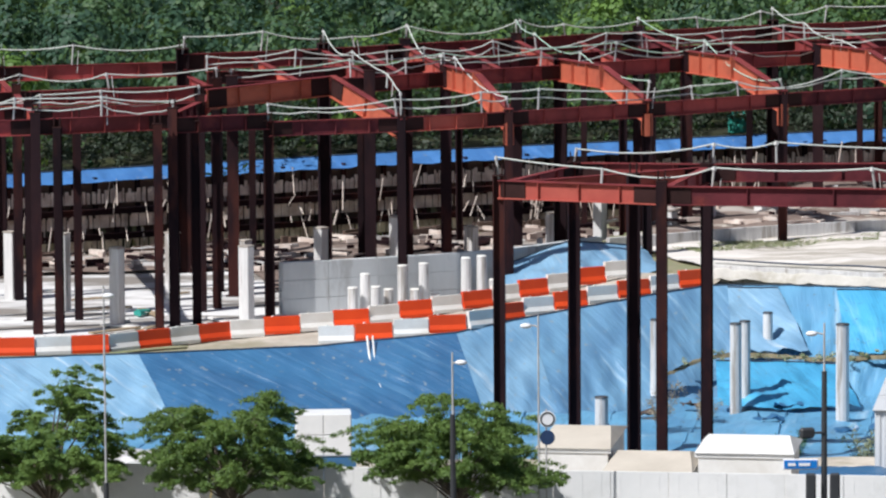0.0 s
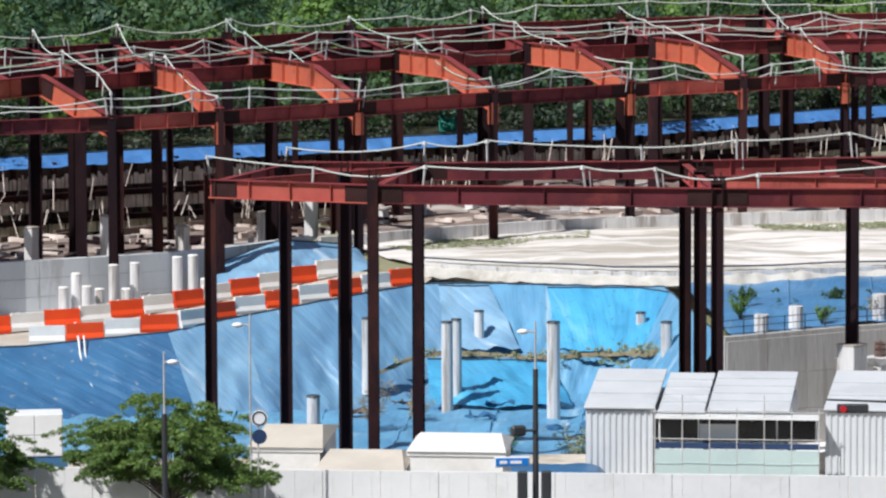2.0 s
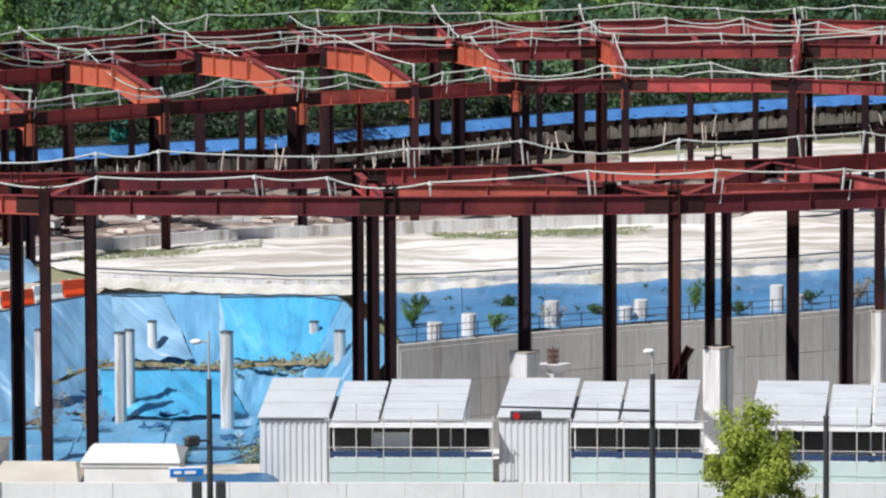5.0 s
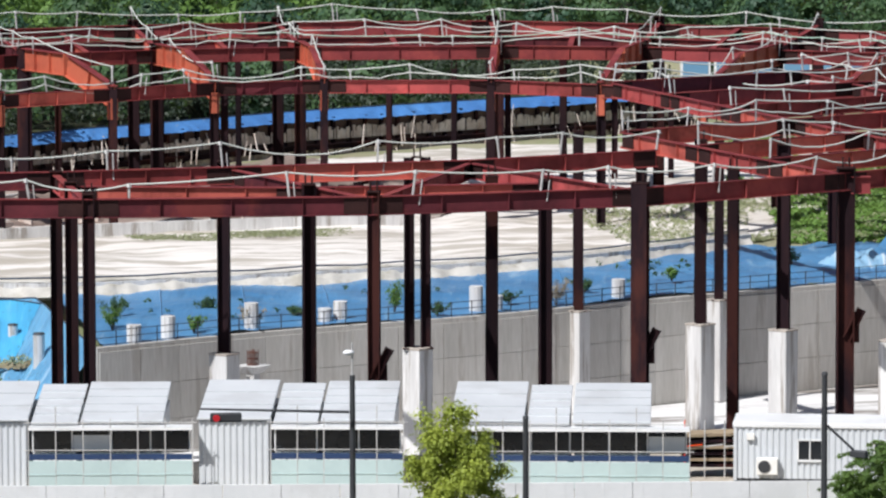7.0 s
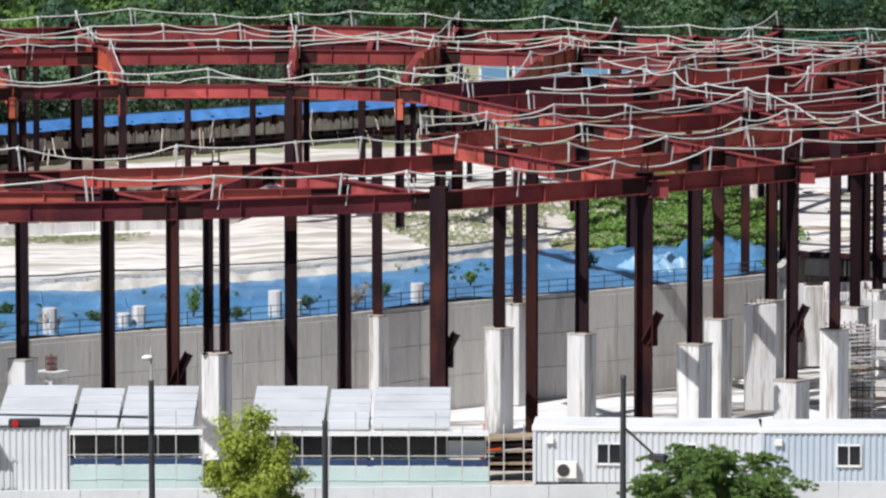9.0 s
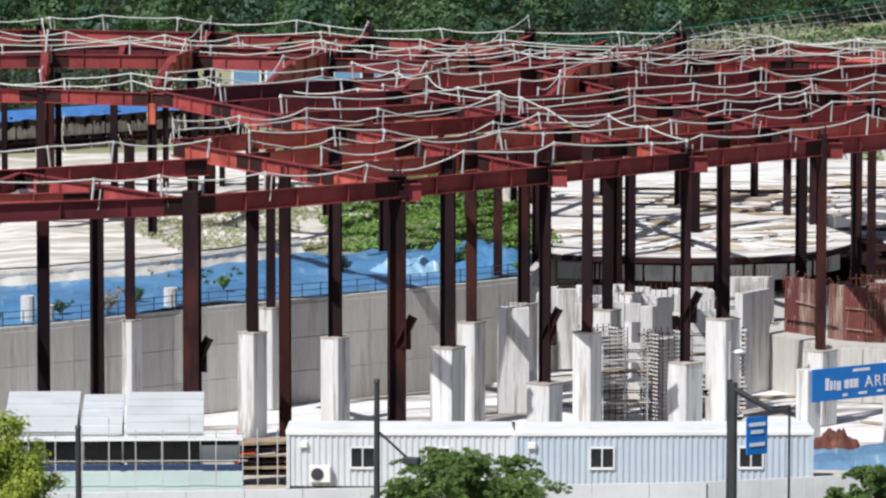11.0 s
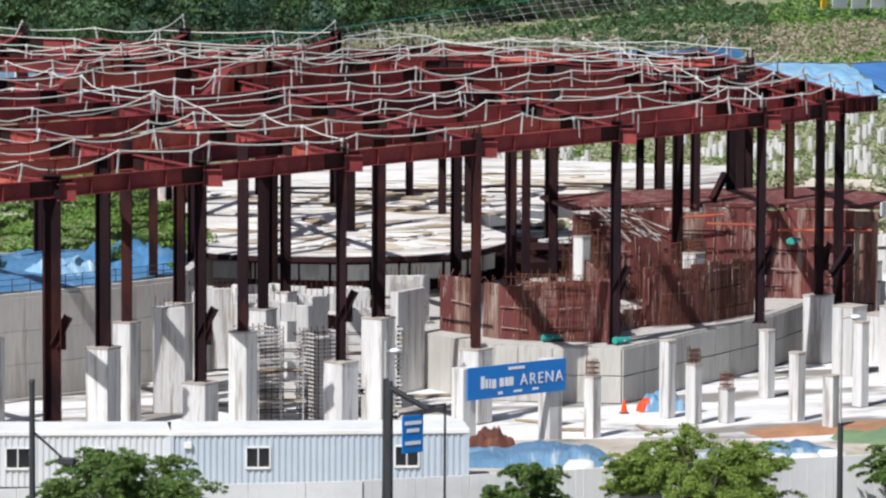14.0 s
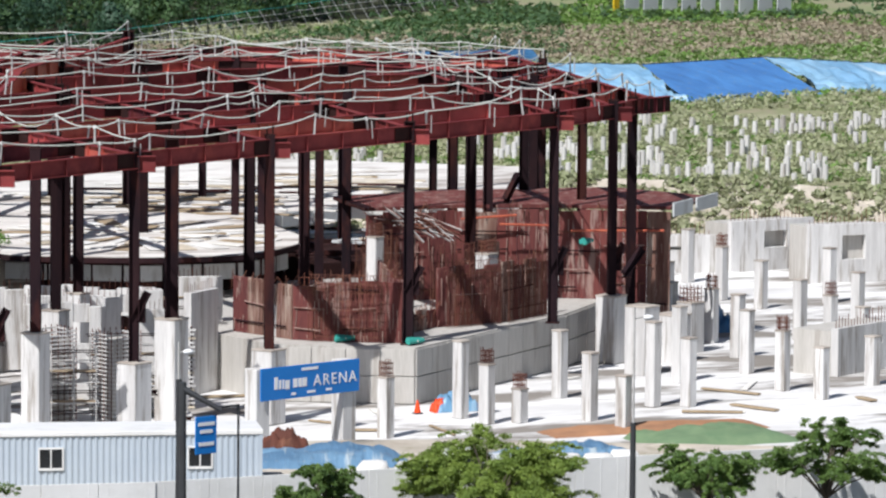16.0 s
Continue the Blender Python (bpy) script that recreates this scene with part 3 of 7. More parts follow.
ramp = bank("ground_ramp", [(-14, 276.6, 0.1), (-4.7, 279.2, 0.55), (1.2, 282.5, 1.05), (6.7, 286.5, 1.6), (11, 288.8, 2.2), (16, 287, 2.25)],
            [(-14, 270.4, 0.1), (-7, 271.2, 0.25), (1.2, 272.5, 0.8), (4.4, 275.3, 1.2), (9.9, 278.3, 1.8), (14.6, 281.2, 2.2)], YARD, "pale trodden ramp along the pit edge", 0.05)
tagged(ramp, "", "ground", "", "structure")
# a ledge of slumped soil and debris across the folded tarpaulin
LEDGE = smooth_line([(11.8, 272.6, -1.5), (13.6, 274.6, -1.0), (15.4, 275.8, -0.85), (17.5, 275.9, -0.9), (20, 275.4, -1.05), (22.3, 274.6, -0.9), (24.2, 273.4, -0.65), (25.5, 271.2, -0.35), (26.6, 268.2, 0.1)], 0.35)
bm = bmesh.new()
rows = []
for i, p in enumerate(LEDGE):
    w = 0.13 + 0.28 * abs(noise.noise((i * 0.31, 4.0, 0))) + 0.08 * noise.noise((i * 1.7, 0, 0)) + 0.45 * max(0.0, i / len(LEDGE) - 0.62)
    rows.append([bm.verts.new((p[0] + 0.1 * noise.noise((i, k, 0)), p[1] - w * (k / 4 - 0.35) * 2.0, p[2] - w * (k / 4 - 0.35) * 0.9 + 0.12 * math.sin(math.pi * k / 4) + 0.09 * noise.noise((i * 0.9, k * 1.3, 2)))) for k in range(5)])
for a, c in zip(rows, rows[1:]):
    for k in range(4):
        bm.faces.new((a[k], c[k], c[k + 1], a[k + 1]))
tagged(mesh_ob("soil_ledge", bm, mat("ledge_soil", (0.30, 0.26, 0.17), (0.10, 0.085, 0.05), 0.95, 0, 1.2, 0.5, bump=0.6), True), "slumped ledge of brown soil across the blue tarpaulin", "soil")
# torn dark flaps and puddled mud on the sheet
rnd = random.Random(77)
for i, (x, y, z, w) in enumerate(((18.2, 268.5, -2.8, 2.2), (13.0, 268.4, -2.8, 1.1), (16.8, 263.5, -2.85, 1.5), (23.0, 261.0, -2.85, 2.0), (10.4, 266.0, -2.9, 1.3), (20.5, 259.0, -2.9, 1.2))):
    bm = bmesh.new()
    bmesh.ops.create_grid(bm, x_segments=7, y_segments=4, size=0.5)
    for v in bm.verts:
        v.co = Vector((v.co.x * w + 0.25 * noise.noise(v.co * 3 + Vector((i, 0, 0))), v.co.y * w * 0.7 + 0.3 * noise.noise(v.co * 2 + Vector((0, i, 0))), 0.28 + 0.35 * noise.noise(v.co * 3 + Vector((i, i, 5)))))
    bm.loops.layers.uv.new("UVMap")
    ob = mesh_ob("torn_flap", bm, (TARP_DARK, SOIL, TARP_DARK)[i % 3], True)
    ob.matrix_basis = pose(x, y, z, 35 if z > -2 else 0, 0, rnd.uniform(-30, 30))
    tagged(ob, "crumpled torn flap and mud on the blue tarpaulin", "debris", "torn flaps")
sheet("tarpaulin", [(29.2, 256.3), (38, 261.0), (50.6, 266.0), (61.2, 271.8), (74.0, 277.5), (82.8, 282.4), (86, 295), (80, 299.2), (71, 296.3), (60, 288), (44, 282.4), (29.2, 279.2)], 2.46, TARP_FLAT,
      "blue tarpaulin spread flat behind the retaining wall", "tarpaulin", wave=0.22, step=0.5, kind="object")
bank("tarpaulin", [(3.4, 292.6, 2.3), (7, 295.5, 3.3), (11.5, 298.5, 2.7)], [(2.6, 289.5, 1.1), (6, 288.0, 1.6), (12.5, 289, 2.3)], TARP_PALE, "pale blue tarpaulin over a heap of soil", 0.3)


def strip_wall(name, line, z0, z1, thick, material, label, category="wall"):
    bm = bmesh.new()
    for a, b in zip(line, line[1:]):
        n = math.dist(a, b)
        ang = math.degrees(math.atan2(b[1] - a[1], b[0] - a[0]))
        box(bm, ((a[0] + b[0]) / 2, (a[1] + b[1]) / 2, (z0 + z1) / 2), (n + thick * 0.3, thick, z1 - z0), ang)
    ob = mesh_ob(name, bm, material)
    return tagged(ob, label, category, kind="structure")


RET = smooth_line([(28.7, 255.8), (38, 260.8), (50.6, 265.7), (61.2, 271.4), (74.0, 277.1), (82.6, 281.8)], 2.6)
ret_wall = strip_wall("wall_retaining", RET, -3.5, 2.42, 0.5, CONC_WALL, "long grey concrete retaining wall of the pit")
# cast panels of the retaining wall, three lifts high
bm = bmesh.new()
box(bm, (0, 0, 0), (2.57, 0.06, 1.875), bevel=0.012)
panel_mesh = bpy.data.meshes.new("panel")
bm.to_mesh(panel_mesh)
bm.free()
panel_mesh.materials.append(CONC_WALL)
for a, b in zip(RET, RET[1:]):
    ang = math.atan2(b[1] - a[1], b[0] - a[0])
    for k in range(3):
        p = new("panel", panel_mesh)
        p.parent = ret_wall
        p.matrix_basis = pose((a[0] + b[0]) / 2 + 0.30 * math.sin(ang), (a[1] + b[1]) / 2 - 0.30 * math.cos(ang), -2.55 + k * 1.9, 0, 0, math.degrees(ang)) @ Matrix.Diagonal((math.dist(a, b) / 2.6, 1, 1, 1))
strip_wall("wall_retaining", [(82.6, 281.8), (86.1, 290.1), (89.7, 299.6)], -3.5, 2.42, 0.5, CONC_WALL, "side return of the grey concrete retaining wall")

# smooth bluish wall at the foot of the far ring
GREYW = smooth_line([(-9.4, 286.5), (-4, 288.8), (3, 292.8), (9, 299.5)], 3.0)
grey_wall = strip_wall("wall_grey", GREYW, 0.1, 3.25, 0.4, CONC_BLUE, "smooth bluish grey concrete wall")
for a, b in zip(GREYW, GREYW[1:]):
    ang = math.atan2(b[1] - a[1], b[0] - a[0])
    for k in range(3):
        bm = bmesh.new()
        box(bm, (0, 0, 0), (math.dist(a, b) - 0.03, 0.05, 1.02), bevel=0.01)
        p = part("panel", bm, CONC_BLUE, grey_wall)
        p.matrix_basis = pose((a[0] + b[0]) / 2 + 0.225 * math.sin(ang), (a[1] + b[1]) / 2 - 0.225 * math.cos(ang), 0.64 + 1.05 * k, 0, 0, math.degrees(ang))
strip_wall("wall_kerb", smooth_line([(9.6, 299.6), (12.7, 301.5), (18, 305.2), (25.1, 308.5), (34, 311), (42.7, 312.5), (55, 314)], 3.0), 2.0, 3.15, 0.35, CONC, "low curved concrete kerb wall round the sand")
KERB_SHEET = mat("grubby_white_sheet", (0.60, 0.58, 0.54), (0.42, 0.40, 0.36), 0.8, 0, 0.6, 0.5, bump=0.3, stain_shade=(0.30, 0.27, 0.20), stain_shade_amount=0.5, stain_shade_scale=0.5)
KERB = smooth_line([(15, 285.6), (28.3, 280.0), (44, 283), (60.1, 288.2), (73.2, 298.2)], 3.0)
strip_wall("wall_sandbag", KERB, 2.1, 3.05, 0.4, CONC, "low concrete kerb between the sand and the pit")
bank("kerb_sheet", [(x, y + 0.35, 3.12) for x, y in KERB], [(x + 0.15, y - 0.85, 2.25) for x, y in KERB], KERB_SHEET, "grubby white sheet wrapped over the kerb of the sand", 0.20)
t = thing("kerb_rope", "dark rope lashed along the sheeted kerb", "rope")
bm = bmesh.new()
tube(bm, [(x, y - 0.05 + 0.05 * math.sin(x * 1.3), 3.34 + 0.05 * math.sin(x * 0.9)) for x, y in KERB], 0.05)
part("strand", bm, HEM, t)

LAGGING = mat("bleached_timber", (0.80, 0.72, 0.66), (0.42, 0.32, 0.27), 0.85, 0, 1.2, bump=0.2)
# far retaining wall of soldier piles and lagging, with blue sheet along its top
far_wall = strip_wall("wall_far", FAR_WALL, -0.2, 4.9, 0.5, SOIL, "brown earth retaining wall behind the far ring")


def far_wall_parts():
    n = int(length(FAR_WALL) / 1.5)
    me = None
    for i in range(n):
        (x, y), ang = run(FAR_WALL, (i + 0.5) / n)
        if me is None:
            bm = bmesh.new()
            box(bm, (0, -0.42, 0), (0.24, 0.26, 5.0))
            me = bpy.data.meshes.new("pile")
            bm.to_mesh(me)
            bm.free()
            me.materials.append(RUST_COL)
        p = new("pile", me)
        p.parent = far_wall
        p.matrix_basis = pose(x, y, 2.3 + 0.25 * math.sin(i * 2.1), 0, 0, ang)
    for z, h, mt in ((1.0, 0.35, RUST_COL), (2.6, 0.35, RUST_COL)):
        bm = bmesh.new()
        for a, b in zip(FAR_WALL, FAR_WALL[1:]):
            d = Vector((b[1] - a[1], a[0] - b[0])).normalized() * 0.75
            i_beam(bm, (a[0] + d.x, a[1] + d.y, z), (b[0] + d.x, b[1] + d.y, z), 0.4, 0.35)
        part("wale", bm, mt, far_wall)
    for z, h in ((0.3, 0.75), (1.75, 0.85), (3.3, 0.7)):
        bm = bmesh.new()
        for i in range(n * 8):
            (x, y), ang = run(FAR_WALL, (i + random.random()) / (n * 8))
            hh = h * random.uniform(0.7, 1.4)
            box(bm, (x + 0.55 * math.sin(radians(ang)), y - 0.55 * math.cos(radians(ang)), z + hh / 2), (random.uniform(0.10, 0.26), 0.08, hh), ang)
        part("lagging", bm, LAGGING, far_wall, "upright weathered timber lagging boards")
    # loose bars and props leaning on the wall
    bm = bmesh.new()
    for i in range(420):
        (x, y), ang = run(FAR_WALL, random.random())
        z = random.uniform(0.1, 3.4)
        d = random.uniform(0.7, 1.5)
        x, y = x + d * math.sin(radians(ang)), y - d * math.cos(radians(ang))
        rod(bm, (x, y, z), (x + random.uniform(-0.5, 0.5), y + d * 0.4, z + random.uniform(0.7, 1.9)), random.uniform(0.03, 0.06), n=4)
    tagged(part("loose_bars", bm, LAGGING, far_wall, "pale loose bars leaning on the wall"), kind="stuff")
    bm = bmesh.new()
    for i in range(260):
        (x, y), ang = run(FAR_WALL, random.random())
        d = random.uniform(0.9, 3.5)
        x, y = x + d * math.sin(radians(ang)), y - d * math.cos(radians(ang))
        box(bm, (x, y, 0.3), (random.uniform(0.4, 2.2), random.uniform(0.2, 0.6), random.uniform(0.3, 0.9)), ang + random.uniform(-25, 25))
    tagged(part("rubble", bm, SOIL, far_wall, "dark rubble and timber at the wall's foot"), kind="stuff")


far_wall_parts()


def soil_rubble():
    """Broken concrete, timber and scrap strewn over the churned soil."""
    rnd = random.Random(88)
    for mt, n, lab in ((CONC, 60, "broken pale concrete"), (LAGGING, 260, "scattered timber offcuts"), (RUST_COL, 200, "rusty scrap steel")):
        bm = bmesh.new()
        for i in range(n):
            if rnd.random() < 0.55:
                x = rnd.uniform(-26, 12)
                y = rnd.uniform(max(293 + (x + 9) * 0.7 if x > -9 else 309, 293), 316 + (x + 28) * 0.55)
                z = 0.45
            else:
                x = rnd.uniform(14, 58)
                y = rnd.uniform(308 + (x - 14) * 0.2, 334 + (x - 14) * 0.4)
                z = 2.62
            box(bm, (x, y, z), (rnd.uniform(0.3, 2.2), rnd.uniform(0.12, 0.35), rnd.uniform(0.10, 0.38)), rnd.uniform(-60, 60))
        tagged(mesh_ob("rubble", bm, mt), "%s strewn over the dark soil" % lab, "rubble", kind="stuff")


soil_rubble()
bank("tarpaulin", [(x + 0.3, y + 0.9, 5.3) for x, y in FAR_WALL], [(x + 0.35, y - 0.75, 4.62) for x, y in FAR_WALL], TARP_TAUT, "blue sheet along the top of the far retaining wall", 0.12)


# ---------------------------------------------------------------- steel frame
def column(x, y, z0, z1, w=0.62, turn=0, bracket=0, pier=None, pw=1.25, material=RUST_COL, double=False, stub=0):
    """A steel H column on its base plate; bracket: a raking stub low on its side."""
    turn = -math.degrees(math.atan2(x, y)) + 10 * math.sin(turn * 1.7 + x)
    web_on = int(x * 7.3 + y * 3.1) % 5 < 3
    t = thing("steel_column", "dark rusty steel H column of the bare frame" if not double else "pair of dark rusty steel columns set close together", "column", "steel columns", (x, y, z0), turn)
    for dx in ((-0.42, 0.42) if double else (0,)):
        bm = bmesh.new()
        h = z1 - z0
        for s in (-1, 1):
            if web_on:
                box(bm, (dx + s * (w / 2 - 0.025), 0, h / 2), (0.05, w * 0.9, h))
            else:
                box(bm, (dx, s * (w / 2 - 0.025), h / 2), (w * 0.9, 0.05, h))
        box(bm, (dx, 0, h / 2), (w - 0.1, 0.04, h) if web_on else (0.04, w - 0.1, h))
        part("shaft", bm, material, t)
    bm = bmesh.new()
    box(bm, (0, 0, 0.03), (w + 0.25 + (0.8 if double else 0), w + 0.25, 0.06))
    part("base_plate", bm, DARK_STEEL, t)
    bm = bmesh.new()
    box(bm, (0, 0, z1 - z0 + 0.02), (w * 1.05, w * 1.05, 0.05))
    for s in (-1, 1):
        box(bm, (s * 0.16, 0, z1 - z0 + 0.28), (0.05, 0.3, 0.5))
    part("splice_plate", bm, DARK_STEEL, t)
    if bracket:
        bm = bmesh.new()
        i_beam(bm, (w * 0.3, 0, bracket), (w * 0.3 + 0.75, 0, bracket + 1.45), 0.42, 0.4)
        box(bm, (w * 0.3 + 0.2, 0, bracket + 0.35), (0.5, 0.04, 0.9))
        part("bracket", bm, RUST_COL, t, "raking rusty steel stub")
    if stub:
        bm = bmesh.new()
        i_beam(bm, (w * 0.3, 0, stub), (w * 0.3 + 0.95, 0, stub), 0.85, 0.4)
        part("stub_beam", bm, RED_MID, t, "short orange-red stub beam")
    if pier is not None:
        concrete_pier(x, y, pier, z0, pw, turn=turn + 8)
    return t


def concrete_pier(x, y, z0, z1, w, turn=0, cage=0.0, group="concrete piers", d=None):
    """A square cast pier with chamfered corners, form joints and, on some, a stub of bare bars."""
    turn = -math.degrees(math.atan2(x, y)) - 37 + 5 * math.sin(x * 3.7 + y)
    w *= 0.87
    d = d and d * 0.87
    t = thing("concrete_pier", "pale cast concrete pier with %s" % ("a cage of starter bars on top" if cage else "a flat top and form marks"), "pier", group, (x, y, z0), turn)
    bm = bmesh.new()
    h = z1 - z0
    box(bm, (0, 0, h / 2), (w, d or w, h), bevel=0.04)
    part("shaft", bm, CONC, t)
    bm = bmesh.new()
    box(bm, (0, 0, h + 0.02), (w + 0.05, (d or w) + 0.05, 0.10), bevel=0.02)
    part("cap", bm, CAP, t, "brown-stained cast top")
    if cage:
        bm = bmesh.new()
        for i in range(4):
            for j in range(4):
                if i in (0, 3) or j in (0, 3):
                    rod(bm, ((i / 3 - 0.5) * w * 0.75, (j / 3 - 0.5) * w * 0.75, h), ((i / 3 - 0.5) * w * 0.75, (j / 3 - 0.5) * w * 0.75, h + cage * random.uniform(0.85, 1.1)), 0.03, n=4)
        for k in range(3):
            z = h + cage * (0.25 + 0.3 * k)
            for s in (-1, 1):
                box(bm, (s * w * 0.375, 0, z), (0.04, w * 0.75, 0.04))
                box(bm, (0, s * w * 0.375, z), (w * 0.75, 0.04, 0.04))
        tagged(part("starter_bar_bunch", bm, REBAR, t, "rusty bare reinforcing bars"), kind="stuff")
    return t


beam_rnd = random.Random(404)


def beam(p, q, h=0.9, w=0.36, ribs=3, material=None):
    # mixes plain, shade-toned and sunlit-toned primer from beam to beam
    material = material or beam_rnd.choice((RED_STEEL, RED_STEEL, RED_STEEL, RED_DARK, RED_LIGHT, RED_LIGHT))
    t = thing("steel_beam", "red oxide primed steel I beam bolted between columns", "beam", "steel beams", p)
    bm = bmesh.new()
    i_beam(bm, (0, 0, 0), Vector(q) - Vector(p), h, w, ribs=ribs)
    part("section", bm, [material, RED_TOP], t)
    bm = bmesh.new()
    d = (Vector(q) - Vector(p)).normalized()
    n = (Vector(q) - Vector(p)).length
    m = axes((0, 0, 0), Vector(q) - Vector(p))
    for s in (0.75, n - 0.75):
        box(bm, (s, 0, h / 2), (1.3, 0.13, h * 0.86), m=m)
    part("splice_plate", bm, DARK_STEEL, t, "dark bolted splice plates")
    return t


def haunch(p, q, drop):
    """A cranked radial beam: level from the outer column, then falling to the inner ring."""
    t = thing("cranked_beam", "cranked orange-red steel beam falling to the inner ring", "beam", "cranked beams", p)
    bm = bmesh.new()
    d = Vector(q) - Vector(p)
    k = Vector((d.x * 0.5, d.y * 0.5, 0))
    i_beam(bm, (0, 0, 0), k, 1.4, 0.45, ribs=2)
    i_beam(bm, k, d, 1.4, 0.45, ribs=1)
    box(bm, (*k.xy, 0.68), (0.1, 0.45, 1.4), math.degrees(math.atan2(d.y, d.x)))
    part("section", bm, [ORANGE_STEEL, RED_TOP], t)
    bm = bmesh.new()
    box(bm, (d.x, d.y, d.z - 0.1), (0.5, 0.5, 1.3), math.degrees(math.atan2(d.y, d.x)))
    part("end_plate", bm, ORANGE_STEEL, t, "orange-red steel end plate")
    return t


def safety_line(line, z, seed, material=ROPE, gap=5.6, post=1.05, two=True):
    """Ropes slung between posts clamped to the top of a beam line."""
    rnd = random.Random(seed)
    t = thing("safety_line", "slack white safety rope strung between posts on the beams", "rope", "safety lines")
    n = max(1, round(length(line) / gap))
    tops = []
    for i in range(n + 1):
        p, _ = run(line, min(1, max(0, (i + (rnd.uniform(-0.4, 0.4) if 0 < i < n else 0)) / n)))
        lean = Vector((rnd.uniform(-0.15, 0.15), rnd.uniform(-0.12, 0.12), 0))
        h = post * rnd.uniform(0.6, 1.15)
        b = Vector(p)
        tops.append(b + lean + Vector((0, 0, h)))
        bm = bmesh.new()
        rod(bm, b, tops[-1], 0.058, n=5)
        rod(bm, tops[-1] - Vector((0, 0, 0.12)), tops[-1] + Vector((0, 0, 0.06)), rnd.uniform(0.08, 0.15), 0.07, n=5)
        part("post", bm, POST, t)
        if rnd.random() < 0.45:
            bm = bmesh.new()
            rod(bm, b + Vector((0.3, 0, -0.5)), tops[-1] + Vector((0.32, 0, -rnd.uniform(0.1, 0.6))), 0.035, n=4)
            part("clamp_rod", bm, POST, t)
    for lv in ((0.0, -0.5) if two else (0.0,)):
        if lv and rnd.random() < 0.45:
            continue
        pts = [tops[0] + Vector((0, 0, lv))]
        for a, b in zip(tops, tops[1:]):
            sag = rnd.choice((0.06, 0.12, 0.2, 0.3, 0.5)) * (a - b).length / 6
            skew = rnd.uniform(-0.5, 0.5)
            for k in range(1, 7):
                u = k / 6
                pts.append(a.lerp(b, u) + Vector((rnd.uniform(-0.03, 0.03), 0, lv * rnd.uniform(0.8, 1.1) - 4 * sag * u * (1 - u) * (1 + skew * (u - 0.5)))))
        bm = bmesh.new()
        tube(bm, pts, 0.04)
        part("rope", bm, GREEN_ROPE if rnd.random() < 0.2 else material, t)
    return t


def row(nodes, z, cols=True, seed=0, h=0.9, z0=-3.4, rope=True, w=0.62, step=None, material=None):
    """A line of beams through plan nodes, with a rope above; z is one height or one per node."""
    zs = z if isinstance(z, (list, tuple)) else [z] * len(nodes)
    for (a, za), (b, zb) in zip(zip(nodes, zs), zip(nodes[1:], zs[1:])):
        beam((*a, za), (*b, zb), h, material=material)
    if cols:
        for (x, y), zz in zip(nodes, zs):
            column(x, y, z0, zz + h, w, turn=20)
    if rope:
        safety_line([(*p, zz + h) for p, zz in zip(nodes, zs)], 0, seed)


ZB = 11.2
# front line of the near ring
A = [(2.5, 241.0), (10.1, 237.4), (26.0, 234.2), (39.2, 232.8), (52.3, 234.5), (63.9, 240.3), (73.2, 246.0), (82.7, 252.1), (92.4, 258.2), (103.0, 264.6), (114.8, 271.7), (120.7, 276.7), (125.5, 282.1)]
row(A[:2], ZB, cols=False, seed=4, rope=False, material=RED_LIGHT)
row(A[1:5], ZB, cols=False, seed=5, rope=False, material=RED_DARK)
row(A[4:], ZB, cols=False, seed=6, rope=False, material=RED_MID)
safety_line([(*p, ZB + 0.9) for p in A], 0, 1)
for i, (x, y) in enumerate(A[:-1]):
    low = 1.0 if i in (6, 7) else 0.6 if i == 8 else -0.25 if i in (9, 10) else 0.6 if i == 11 else -3.4
    column(x, y, low, ZB + 1.1, 0.56 if i not in (4, 5) else 0.85, turn=8 + 3 * i, bracket={3: 6.8, 4: 7.2, 5: 7.2, 6: 2.3, 7: 2.2, 9: 2.9, 10: 2.9, 11: 1.6}.get(i, 0), pier=-3.4 if i in (6, 7, 8, 11) else None, pw=1.55, stub=ZB - low - 0.15 if i > 4 else 0)


def offset(x, y, d):
    """A point d metres deeper into the frame, on a line that fans out with x."""
    k = min(1, max(0, (x - 55) / 65))
    v = Vector((-0.30 + 0.50 * k, 0.96)).normalized() * d
    return x + v.x, y + v.y


# second and third lines behind the front
row([(6.3, 250.0), (12.8, 248.8), (26.0, 248.6), (35.0, 249.6), (47.2, 251.0), (57.7, 254.9)], ZB, cols=False, seed=2)
row([(26.0, 243.0), (37.1, 240.0), (48.6, 240.0)], ZB - 0.2, cols=False, seed=3, rope=False)
for a, b in (((2.5, 241), (6.3, 250)), ((10.1, 237.4), (12.8, 248.8)), ((26, 234.2), (26, 248.6)), ((39.2, 232.8), (35, 249.6)), ((39.2, 232.8), (47.2, 251.0)), ((52.3, 234.5), (47.2, 251.0)), ((2.5, 241), (12.8, 248.8))):
    beam((*a, ZB - 0.05), (*b, ZB - 0.05), 0.8)
for x, y, z0 in ((6.3, 250.0, -3.4), (9.0, 243.5, -3.4), (12.8, 248.7, -3.4), (26.0, 248.6, -3.4), (26.1, 242.6, -3.4), (37.1, 239.0, -3.4), (46.5, 241.6, -3.4), (48.6, 238.9, -3.4), (58.9, 243.0, -3.4)):
    column(x, y, z0, ZB + 0.9, 0.6 if x != 46.0 else 0.85, turn=5 + x)

DEPTHS = (8, 16, 25, 34, 43, 52)
FALL = {9: 0.006, 10: -0.002, 11: -0.011, 12: -0.011}
START = (5, 5, 5, 6, 6, 6)
